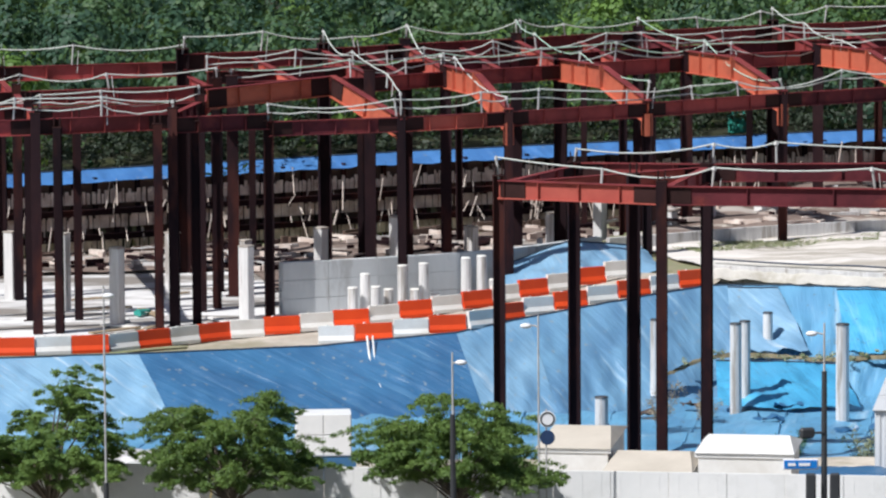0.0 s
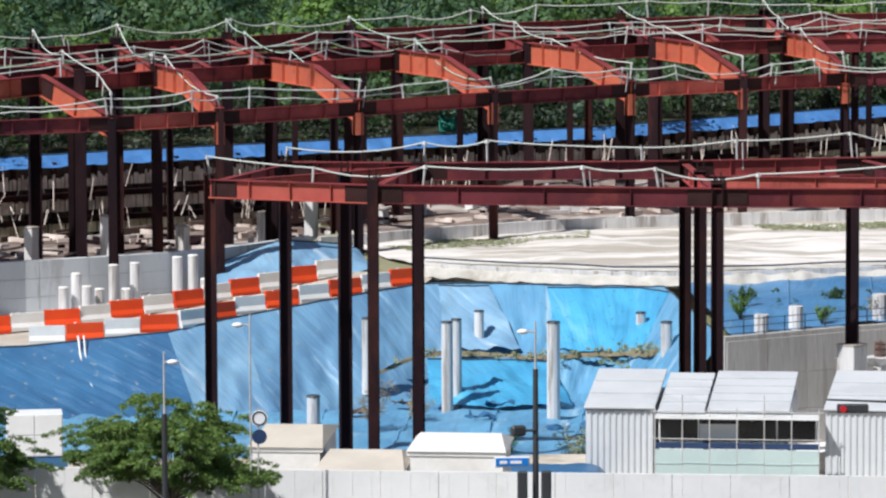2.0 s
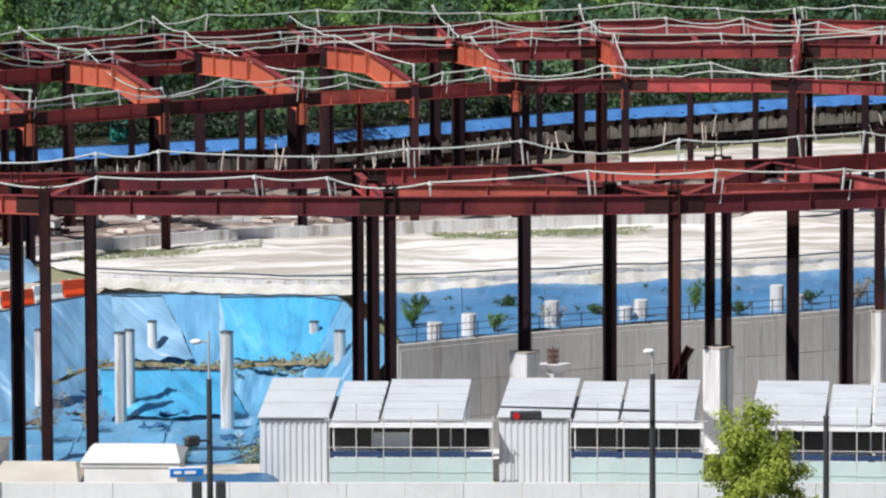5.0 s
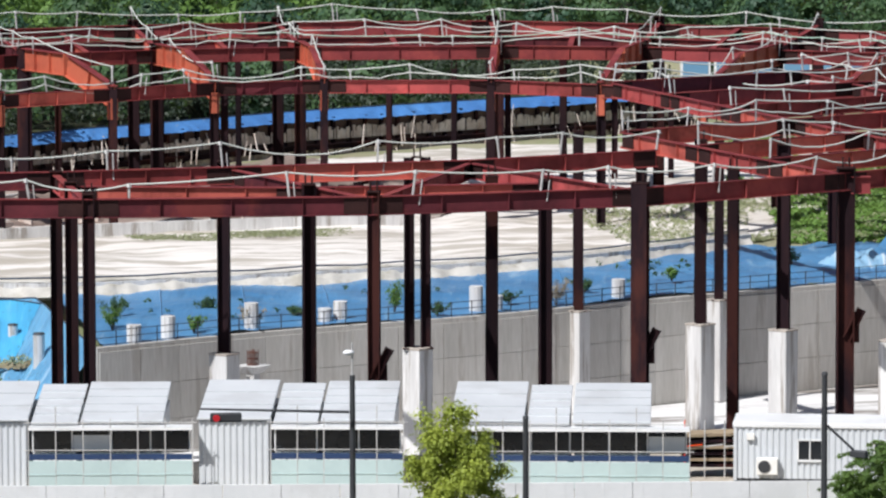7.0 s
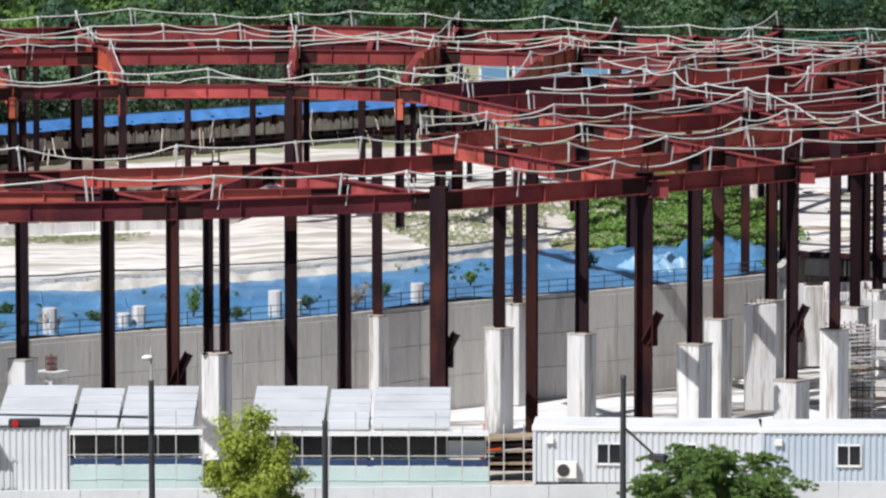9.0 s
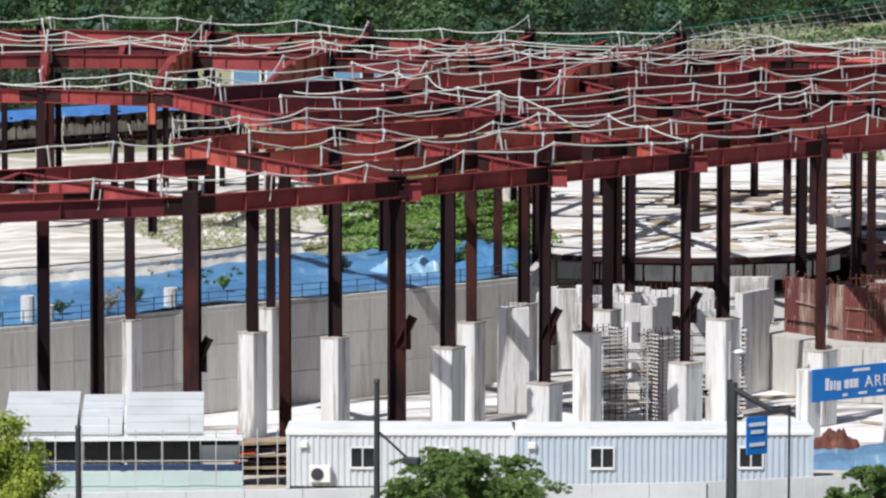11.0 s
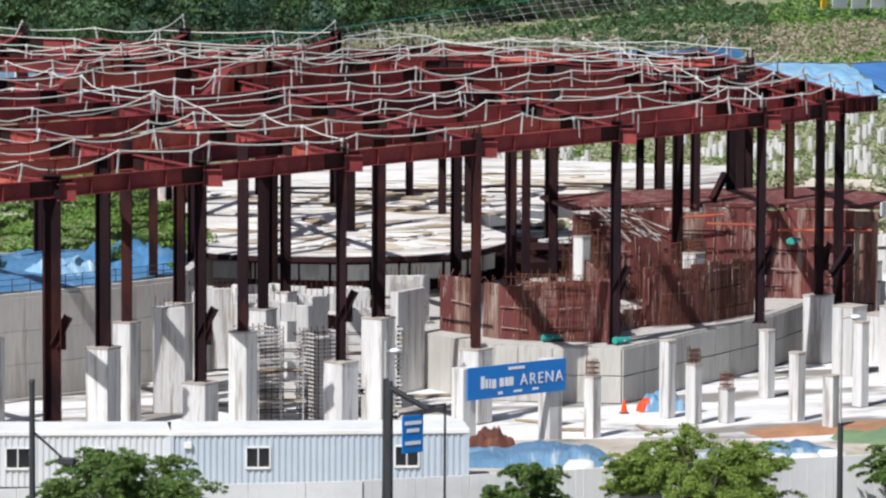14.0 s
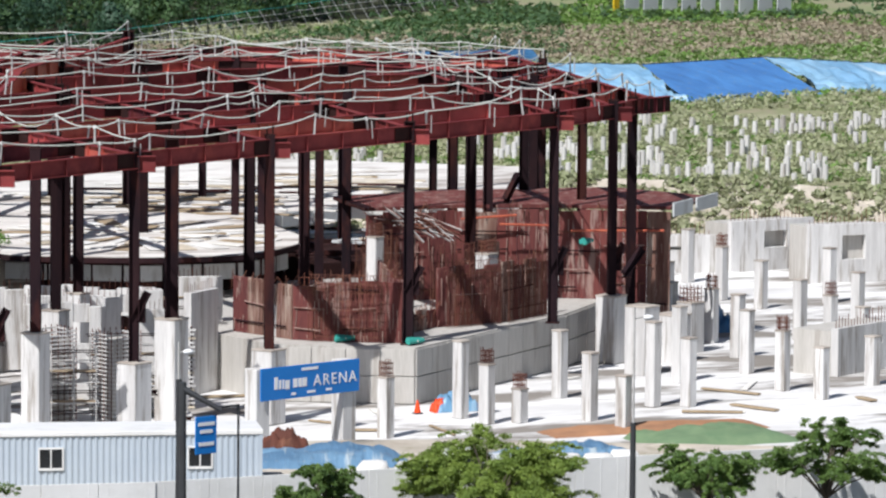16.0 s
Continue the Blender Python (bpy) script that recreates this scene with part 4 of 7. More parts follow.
for k, (d, s) in enumerate(zip(DEPTHS, START)):
    row([offset(x, y, d) for x, y in A[s:]], [ZB + FALL.get(i, 0.008) * d for i in range(s, len(A))], cols=False, seed=10 + k)
for i, (x, y) in enumerate(A):
    if i < 5:
        continue
    ds = [0, *DEPTHS] if i > 5 else [0, 8, 16, 25]
    for d0, d1 in zip(ds, ds[1:]):
        a, b = offset(x, y, d0), offset(x, y, d1)
        beam((*a, ZB + FALL.get(i, 0.008) * d0 - 0.05), (*b, ZB + FALL.get(i, 0.008) * d1 - 0.05), 0.85)
for k, i in enumerate((7, 10)):
    safety_line([(*offset(*A[i], d), ZB + 0.9 + FALL.get(i, 0.008) * d) for d in (0, *DEPTHS)], 0, 30 + k, two=False)
# the far ring carried on round the rear of the block
R1 = [(96.3, 309.0), (103.5, 313.5), (110.5, 315.5), (117.0, 312.0), (123.0, 304.5)]
R2 = [(101.0, 316.0), (108.0, 320.5), (115.0, 321.0), (121.0, 316.0), (126.5, 307.5)]
R3 = [(105.5, 322.9), (112.5, 328.0), (119.0, 326.0), (125.5, 318.0), (130.0, 309.8)]
for k, (r, z) in enumerate(((R1, (11.7, 11.6, 11.5, 11.4, 11.2)), (R2, (11.6, 11.6, 11.5, 11.4, 11.2)), (R3, (11.6, 11.6, 11.5, 11.4, 11.2)))):
    row(r, z, cols=False, seed=56 + k)
for i in range(5):
    beam((*R1[i], 11.35), (*R2[i], 11.4), 0.85)
    beam((*R2[i], 11.35), (*R3[i], 11.4), 0.85)
for x, y in R3[1:] + R1[1:3]:
    column(x, y, -3.4 if y < 312 else 2.0, 12.5, 0.55)
# a stub beam running past the corner column
beam((124.2, 280.8, ZB - 0.1), (127.0, 282.5, ZB - 0.1), 0.95, material=RED_DARK)

# inner columns of the deep block; those on piers stand on ground-floor level
for x, y, w, dbl in ((35.0, 253.6, 0.6, 0), (45.0, 253.9, 0.5, 1), (61.5, 261.1, 0.62, 0), (65.2, 257.8, 0.66, 0), (69.8, 252.2, 0.72, 0), (74.0, 262.6, 0.62, 0), (79.2, 270.3, 0.62, 0), (78.7, 256.6, 0.62, 0),
                     (82.8, 266.2, 0.6, 0), (87.6, 260.5, 0.72, 0), (98.0, 277.3, 0.62, 0)):
    column(x, y, 2.2, ZB + 0.8, w, turn=25 + x, pier=-3.4, pw=1.3 if w < 0.7 else 1.55, double=bool(dbl))
for x, y in ((56.4, 268.3), (65.1, 271.9), (81.0, 281.8), (86.5, 273.8)):
    column(x, y, -3.4 if y > 280 else 2.2, ZB + 0.8, 0.58, turn=30, pier=-3.4 if y < 280 else None, pw=1.1)
for x, y in ((103.0, 281.7), (105.6, 286.2), (108.9, 290.3), (112.2, 278.2), (116.2, 285.3), (117.9, 295.4), (122.0, 293.6), (123.0, 286.7), (123.4, 280.0), (93.2, 299.0), (100.3, 303.9), (91.1, 291.0), (109.3, 306.9), (116.3, 310.8), (96.8, 311.0), (125.2, 299.7)):
    column(x, y, -3.4, ZB + 1.0, 0.6, turn=30 + x)

# far ring: inner low line, outer high line, cranked beams between
F1 = [(-10.0, 285.5), (-2.5, 288.0), (3.6, 291.5), (11.8, 297.2), (20.2, 304.0), (29.0, 309.9), (36.4, 313.8), (43.3, 317.6), (50.4, 318.2), (60.8, 316.0), (66.8, 310.8), (71.7, 303.8), (78.2, 297.2), (86.1, 291.1)]
F2 = [(-12.5, 297), (-4.5, 300.5), (0.0, 304.5), (7.0, 309.5), (15.0, 316.0), (23.6, 321.5), (32.0, 325.8), (41.0, 328.6), (50.6, 329.4), (63.5, 327.9), (72.5, 324.7), (80.4, 319.7), (88.4, 314.1), (96.3, 309.0)]
F3 = [(-16, 309), (-7.5, 313), (-2.5, 317), (4.5, 321.5), (12.5, 328), (21.5, 333.5), (31, 338), (41, 341), (51, 342), (65.6, 340.8), (76.6, 337.7), (86.6, 333.1), (96.5, 328.0), (105.5, 322.9)]
row(F1, 10.5, cols=False, seed=50, h=0.85)
row(F2, 11.85, cols=False, seed=51, material=RED_MID)
row(F3, [12.6] * 10 + [12.4, 12.2, 11.9, 11.6], cols=False, seed=52, h=1.0, material=RED_MID)
# the first cranked beam starts from the corner of the left wing
beam((-13.6, 289.4, 11.75), (-6.7, 295.1, 12.05), 1.15, 0.42, material=ORANGE_STEEL)
beam((-6.7, 295.1, 12.05), (*F1[1], 10.05), 1.25, 0.42, ribs=1, material=ORANGE_STEEL)
beam((-15.2, 282.2, 11.0), (-10.0, 285.5, 10.9), 0.9)
for i in range(1, len(F1)):
    if i > 1:
        haunch((*F2[i], 11.75), (*F1[i], 10.15), 1.3)
    beam((*F2[i], 12.0), (*F3[i], 12.6))
    safety_line([(*F3[i], 13.6), (*F2[i], 12.9), (F2[i][0] * 0.55 + F1[i][0] * 0.45, F2[i][1] * 0.55 + F1[i][1] * 0.45, 12.8), (*F1[i], 11.5)], 0, 60 + i, two=False, gap=9)
for i, (x, y) in enumerate(F1):
    column(x, y, 0.1 if i < 3 else 2.2, 11.4, 0.55, turn=12 * i)
for i, (x, y) in enumerate(F2):
    column(x, y, 0.1, 13.1, 0.75, turn=12 * i, double=False)
for i, (x, y) in enumerate(F3):
    column(x, y, 0.1, 13.9, 0.75, turn=9 * i)
for i in range(1, 12, 2):
    x, y = (F2[i][0] + F2[i + 1][0]) / 2, (F2[i][1] + F2[i + 1][1]) / 2
    column(x, y + 2, 0.1, 11.9, 0.5, turn=7 * i)

# a line between, short cross beams, and slim columns in the shade behind
FM = [((a[0] + b[0]) / 2, (a[1] + b[1]) / 2) for a, b in zip(F2, F3)]
row(FM, [12.15] * 10 + [12.05, 11.95, 11.8, 11.7], cols=False, seed=53, h=0.8, material=RED_DARK)
for i in range(len(F2) - 1):
    a = ((F2[i][0] + F2[i + 1][0]) / 2, (F2[i][1] + F2[i + 1][1]) / 2)
    b = ((F3[i][0] + F3[i + 1][0]) / 2, (F3[i][1] + F3[i + 1][1]) / 2)
    beam((*a, 11.9), (*b, 12.5), 0.7)
for i in range(26):
    (x, y), ang = run(F3, (i + 0.5) / 26)
    column(x - 2.0 + 1.5 * math.sin(i * 4.1), y + 4.5 + 3 * math.sin(i * 2.3), 0.1, 9.0 + 2.2 * ((i * 5) % 4) / 3, 0.42, turn=i)

# left wing of the far ring, nearer the viewer
G = [[(-46, 270.5), (-34.5, 274.5), (-22.6, 279), (-15.2, 282.2)], [(-47, 277), (-35.5, 281), (-23.5, 285.5), (-14, 289)], [(-49, 287), (-37, 291), (-25, 295.5), (-13.5, 299.5)], [(-51, 299), (-39, 303), (-27, 307.5), (-16, 311)]]
for k, g in enumerate(G):
    row(g, ZB + (0, 0.1, 0.3, 0.9)[k], cols=False, seed=70 + k)
    for x, y in g:
        column(x, y, 0.1, ZB + 1.2 + 0.2 * k, 0.6, turn=15 + 10 * k)
for g0, g1 in zip(G, G[1:]):
    for a, b in zip(g0, g1):
        beam((*a, ZB + 0.05), (*b, ZB + 0.2), 0.85)
for x, y in ((-21.4, 279.2), (-16.0, 281.2), (-13.2, 290.4), (-20.8, 285.5), (-14.0, 283)):
    column(x, y, 0.1, ZB + 0.4, 0.5, turn=x)
for i, (x, y) in enumerate(((-18.4, 282), (-11.2, 282.5), (-22, 290), (-12, 300), (-7.5, 302), (-3, 303.5), (1.5, 307), (6.5, 310), (9.5, 313), (14, 316), (16.5, 318), (-16, 295), (20, 322), (30, 326), (-25.5, 296))):
    concrete_pier(x, y, 0.1, 3.1 + 0.5 * (i % 3) if i > 2 else 4.6, 0.75, turn=10 * i, group="short concrete stubs")


# ---------------------------------------------------------------- foliage
def leaf_cloud(rng, centers, radii, n, size, flat=0.7, shell=0.55, narrow=0.45):
    """Bent leaf quads scattered in flattened balls: verts and faces."""
    centers, radii = np.asarray(centers, float), np.asarray(radii, float)
    k = len(centers)
    d = rng.normal(size=(k, n, 3))
    d /= np.linalg.norm(d, axis=2, keepdims=True)
    r = shell + (1 - shell) * rng.random((k, n, 1))
    r *= 1 + 0.25 * rng.normal(size=(k, n, 1)) * 0.5
    p = centers[:, None] + d * r * radii[:, None, None] * np.array([1, 1, flat])
    nrm = d * 0.7 + rng.normal(size=(k, n, 3)) * 0.45 + np.array([0, 0, 0.45])
    nrm /= np.linalg.norm(nrm, axis=2, keepdims=True)
    a = np.cross(nrm, rng.normal(size=(k, n, 3)))
    a /= np.linalg.norm(a, axis=2, keepdims=True)
    b = np.cross(nrm, a)
    s = size * rng.uniform(0.6, 1.35, size=(k, n, 1))
    v = np.stack([p - a * s, p - b * s * narrow + nrm * s * 0.15, p + a * s, p + b * s * narrow + nrm * s * 0.15], 2).reshape(-1, 3)
    f = np.arange(len(v)).reshape(-1, 4)
    return v, f


def cloud_mesh(name, v, f, material):
    me = bpy.data.meshes.new(name)
    me.vertices.add(len(v))
    me.vertices.foreach_set("co", v.astype(np.float32).ravel())
    me.loops.add(f.size)
    me.loops.foreach_set("vertex_index", f.astype(np.int32).ravel())
    me.polygons.add(len(f))
    me.polygons.foreach_set("loop_start", np.arange(0, f.size, 4, dtype=np.int32))
    me.polygons.foreach_set("loop_total", np.full(len(f), 4, dtype=np.int32))
    me.update(calc_edges=True)
    me.materials.append(material)
    return me


def tree(x, y, top, spread, low, material, label, seed, leaf=0.12, dense=46, cone=False, z0=0.0, limbs=36):
    """A street tree: forked tapered trunk, spreading limbs, and flat layered sprays of small leaves."""
    rng = np.random.default_rng(seed)
    rnd = random.Random(seed)
    t = thing("street_tree", label, "tree", "street trees", (x, y, z0))
    bm = bmesh.new()
    fork = low * 0.78
    rod(bm, (0, 0, -0.1), (0.05, 0, fork), 0.17, 0.12, 8)
    cs, rs = [], []
    limbs = 16 if cone else limbs
    for i in range(limbs):
        ang = i * 2.4 + rnd.uniform(-0.3, 0.3)
        if cone:
            s = (i + 0.5) / limbs
            zz = low + (top - low) * s
            rad = spread * (1.0 - 0.8 * s ** 1.7) * rnd.uniform(0.6, 1.0)
        else:
            rad = spread * math.sqrt(rnd.uniform(0.06, 1.0))
            zz = low + (top - low) * (0.12 + 0.86 * rnd.random() ** 0.8 * (1 - 0.72 * (rad / spread) ** 2))
        tip = Vector((math.cos(ang) * rad, math.sin(ang) * rad, zz))
        mid = Vector((tip.x * 0.45, tip.y * 0.45, fork + (zz - fork) * 0.6))
        rod(bm, (0.05, 0, fork * (0.9 + 0.2 * rnd.random())), mid, 0.05 if i % 3 else 0.075, 0.03, 5)
        rod(bm, mid, tip, 0.04, 0.012, 5)
        for k in range(12 if not cone else 9):
            q = rnd.uniform(0.35, 1.12)
            c = mid.lerp(tip, q) + Vector((rnd.gauss(0, 0.13) * spread, rnd.gauss(0, 0.13) * spread, rnd.uniform(-0.18, 0.22)))
            c.z = min(c.z, top)
            if cone:
                cs.append(c)
                rs.append(spread * rnd.uniform(0.16, 0.34))
                continue
            # a spray: small flat tufts strung outwards, the last ones drooping and thin
            run_out = Vector((c.x, c.y, 0)).normalized() + Vector((rnd.uniform(-0.6, 0.6), rnd.uniform(-0.6, 0.6), 0))
            reach = spread * rnd.uniform(0.10, 0.24)
            for j in range(4):
                w = j / 3
                cs.append(c + run_out * reach * w + Vector((0, 0, 0.10 * w - 0.26 * w * w)))
                rs.append(spread * rnd.uniform(0.07, 0.125) * (1.15 - 0.55 * w))
    part("trunk", bm, BARK, t)
    v, f = leaf_cloud(rng, cs, rs, dense, leaf, 0.36 if not cone else 0.9, 0.05, 0.26 if not cone else 0.45)
    c = new("crown", cloud_mesh("crown", v, f, material))
    c.parent = t
    return t


HOARD = [(-60, 216.0), (-16, 211.0), (10, 207.0), (40.9, 202.2), (65.6, 198.5), (82.1, 199.1), (114.1, 199.3)]
T2 = "broad yellow-green street tree with feathery leaves before the hoarding"
T1 = "green street tree with layered feathery leaves before the hoarding"
for i, (x, y, top, spread, low) in enumerate(((-15.6, 196.4, 8.9, 3.1, 4.1), (-8.5, 196.8, 8.0, 3.9, 4.0), (0.4, 197.0, 7.8, 4.0, 4.0), (53.0, 188.9, 6.5, 3.3, 3.0), (74.4, 182.2, 7.4, 3.6, 3.2),
                                              (68.6, 185.3, 5.6, 2.0, 2.8), (82.7, 180.1, 6.9, 2.3, 3.6), (86.7, 177.6, 8.3, 2.6, 3.8))):
    k = (np.interp(x, [p[0] for p in HOARD], [p[1] for p in HOARD]) - 2.4 - 0.5 * (i % 2)) / y
    full = i == 4
    tree(x * k, y * k, 34.5 - (34.5 - top) * k + (0.9 if i < 3 else 1.2 if i == 3 else 0.5), spread * (0.88 if i < 3 else 0.9 if full else 0.8) * k,
         max(1.7, 34.5 - (34.5 - low) * k), LEAF_SUNNY if full else LEAF, T2 if full else T1, 100 + i, dense=34 if i < 3 or full else 27, leaf=0.105,
         limbs=36 if i < 5 else 19)
tree(35.8, 193.6, 7.5, 2.5, 1.6, LEAF_LIGHT, "yellow-green upright young tree before the hoarding", 121, leaf=0.09, dense=240, cone=True)
tree(93.9, 177.0, 7.6, 1.6, 2.2, LEAF_LIGHT, "yellow-green upright young tree at the kerb", 122, leaf=0.10, dense=80, cone=True)


def crown_mesh(rng, lumps, radii, hearts, n, size):
    """Leaf quads on the lumps of tree crowns, turned outwards from each crown's heart so that light models its form."""
    lumps, radii, hearts = np.asarray(lumps, float), np.asarray(radii, float), np.asarray(hearts, float)
    k = len(lumps)
    d = rng.normal(size=(k, n, 3))
    d /= np.linalg.norm(d, axis=2, keepdims=True)
    p = lumps[:, None] + d * radii[:, None, None] * (0.55 + 0.5 * rng.random((k, n, 1))) * np.array([1, 1, 0.8])
    out = p - hearts[:, None]
    out /= np.linalg.norm(out, axis=2, keepdims=True) + 1e-6
    nrm = out * 0.8 + d * 0.7 + rng.normal(size=(k, n, 3)) * 0.22
    nrm /= np.linalg.norm(nrm, axis=2, keepdims=True)
    a = np.cross(nrm, rng.normal(size=(k, n, 3)))
    a /= np.linalg.norm(a, axis=2, keepdims=True)
    b = np.cross(nrm, a)
    s = size * rng.uniform(0.6, 1.4, size=(k, n, 1))
    v = np.stack([p - a * s, p - b * s * 0.6, p + a * s, p + b * s * 0.6], 2).reshape(-1, 3)
    return v, np.arange(len(v)).reshape(-1, 4)


def forest():
    rng = np.random.default_rng(7)
    kinds = {0: ([], [], []), 1: ([], [], []), 2: ([], [], [])}
    for az in np.arange(-6.6, 27.4, 0.66):
        edge = np.interp(az, WOOD_AZ, WOOD_EDGE)
        for q, d in enumerate(np.arange(edge, edge + 110, 7.5)):
            a = radians(az + rng.uniform(-0.35, 0.35))
            dd = d + rng.uniform(-3.5, 3.5)
            x, y = dd * math.sin(a), dd * math.cos(a)
            r = rng.uniform(1.9, 4.6)
            g = ground_z(x, y)
            lift = rng.uniform(0.3, 1.0) ** 1.6 * 4.5 + min(3.0, (d - edge) * 0.05)
            heart = np.array((x, y, g + lift + r * 0.5))
            slope = 1.0 < az < 9.8 and d - edge > 26
            u = rng.random() + 0.5 * noise.noise((x * 0.03, y * 0.03, 3.0))
            kind = (1 if u > 0.25 else 0) if slope else (1 if u > 0.95 and az < 12 else 2 if u < 0.42 else 0)
            if slope and kind == 1:
                heart[2] -= lift * 0.75
                r *= 0.75
            cs, rs, hs = kinds[kind]
            for k in range(15):
                e = rng.normal(size=3)
                e /= np.linalg.norm(e)
                e[2] = abs(e[2]) * 1.1 - 0.35
                cs.append(heart + e * r * rng.uniform(0.55, 0.95) * np.array((1, 1, 1.15)))
                rs.append(r * rng.uniform(0.26, 0.46))
                hs.append(heart)
            for k in range(3):
                cs.append((x + rng.uniform(-r, r), y + rng.uniform(-r, r), g + rng.uniform(0, lift + 0.6)))
                rs.append(r * rng.uniform(0.3, 0.5))
                hs.append(heart)
    for kind, mt, lab in ((0, LEAF_WOOD, "dense green broadleaf woods on the hill behind the site"), (1, LEAF_HILL, "lighter green sunlit scrub on the slope behind the site"), (2, LEAF_DEEP, "deep bluish green trees in the woods behind the site")):
        cs, rs, hs = kinds[kind]
        v, f = crown_mesh(rng, cs, rs, hs, 40, 0.25)
        tagged(new("forest", cloud_mesh("forest", v, f, mt)), lab, "forest", kind="stuff")


def scrub():
    """A thicket on the bank behind the far retaining wall, darkened to stand for shade."""
    rng = np.random.default_rng(17)
    cs, rs = [], []
    for i in range(1300):
        (x, y), ang = run(FAR_WALL, rng.random())
        d = 1.6 + 13 * rng.random()
        x, y = x - d * math.sin(radians(ang)), y + d * math.cos(radians(ang))
        h = rng.uniform(0.2, 1.2) + 0.16 * d
        cs.append((x, y, 5.0 + h))
        rs.append(rng.uniform(0.5, 1.3))
    # at the left end these bushes also stand in for a dark netting band
    v, f = leaf_cloud(rng, cs, rs, 42, 0.2, 0.8, 0.4)
    tagged(new("thicket", cloud_mesh("thicket", v, f, LEAF_SHADE)), "thicket above the far retaining wall, darkened like the shade at the forest edge", "bushes", kind="stuff")


scrub()
forest()


def tufts(name, outline, n, h, seed, material, label, zoff=0.0, bare=-0.12):
    """Loose clumps of blades on a patch of ground."""
    rng = np.random.default_rng(seed)
    xs, ys = [p[0] for p in outline], [p[1] for p in outline]
    P = np.stack([rng.uniform(min(xs), max(xs), n * 3), rng.uniform(min(ys), max(ys), n * 3)], 1)
    P = P[inside(outline, P[:, 0], P[:, 1])][:n]
    keep = np.array([noise.noise((x * 0.08, y * 0.08, seed)) > bare for x, y in P])
    P = P[keep]
    cs = [(x, y, ground_z(x, y) + zoff + h * 0.25) for x, y in P]
    v, f = leaf_cloud(rng, cs, np.full(len(cs), h * 0.9), 13, h * 0.36, 0.6, 0.1)
    tagged(new(name, cloud_mesh(name, v, f, material)), label, "grass", kind="stuff")


tufts("meadow_grass", [(107, 373), (122, 371.5), (164, 347), (190, 302), (235, 330), (262, 420), (240, 500), (175.5, 518.2), (124.7, 438.7), (112, 398)], 21000, 0.62, 3, GRASS_BLADE, "rough meadow grass and weeds among the old piles", 0, -0.6)
tufts("meadow_grass", [(131.8, 350.6), (178.6, 333.1), (250, 420), (240, 500), (175.5, 518.2), (124.7, 438.7), (116.3, 398.8)], 2600, 0.7, 13, LEAF_HILL, "green weeds in the meadow")
tufts("dry_scrub", [(150, 478), (205, 466), (240, 478), (255, 512), (200, 500), (150, 490)], 4200, 0.8, 14, DRY_BLADE, "dry brown scrub along the boundary", 0, -0.4)
tufts("weeds", [(66, 297), (75, 299.5), (88, 300), (90, 318), (80, 332), (66, 318)], 2600, 0.22, 15, GRASS_BLADE, "thin grass spreading over the edge of the sand", 0.3, -0.2)
tufts("weeds", [(76, 300), (86, 296.5), (91, 303), (90, 320), (80, 320)], 1300, 0.5, 16, LEAF_HILL, "tall green weeds beside the tarpaulin", 0.1, -0.3)
tufts("meadow_grass", [(124.7, 438.7), (175.5, 518.2), (260, 500), (280, 560), (120, 560), (-60, 470), (60, 440)], 3500, 1.1, 4, LEAF_WOOD, "scrub and tall weeds below the woods")
tufts("weeds", [(83.1, 285.1), (91.2, 301.0), (101.0, 370.9), (90.0, 371.1), (79.5, 329.2), (85.3, 311.1)], 2200, 0.55, 5, LEAF_HILL, "tall green weeds on the mound behind the retaining wall", 0.2)
tufts("weeds", [(13, 300.3), (25, 306.8), (42, 310.9), (55, 312.4), (56, 308), (34, 306.5), (22, 302), (15, 297.5)], 5200, 0.15, 6, GRASS_BLADE, "thin grass along the kerb of the sand", 0.25)
tufts("weeds", [(29, 279.5), (60.1, 287.9), (73.2, 298.2), (73.2, 299.7), (60.1, 289.4), (29, 281)], 260, 0.45, 8, LEAF_WOOD, "weeds along the edge of the tarpaulin", 0.1)
tufts("scrub", [(118, 428), (150, 446), (200, 470), (228, 540), (192, 512), (160, 484), (125, 462)], 2600, 1.0, 24, LEAF_WOOD, "dull green scrub below the boundary fence", 0, -0.5)
tufts("scrub", [(198, 440), (215, 436), (250, 470), (262, 560), (230, 545), (205, 480)], 1500, 0.9, 25, LEAF_HILL, "bright green weeds on the slope by the boundary", 0, -0.2)


def bush(x, y, z, r, h, material, label, seed):
    """A small weed bush: a few leaning stems and loose leaves."""
    rng = np.random.default_rng(seed)
    t = thing("weed_bush", label, "bush", "weed bushes", (x, y, z))
    bm = bmesh.new()
    cs = []
    for k in range(9):
        tip = Vector((rng.normal() * r * 0.6, rng.normal() * r * 0.6, h * rng.uniform(0.55, 1.0)))
        rod(bm, (0, 0, -0.1), tip, 0.02, 0.008, 4)
        cs += [tip * q for q in (0.45, 0.7, 0.95)]
    part("stem_cluster", bm, BARK, t)
    v, f = leaf_cloud(rng, cs, np.full(len(cs), r * 0.42), 44, 0.06, 0.9, 0.05)
    c = new("leaves", cloud_mesh("leaves", v, f, material))
    c.parent = t


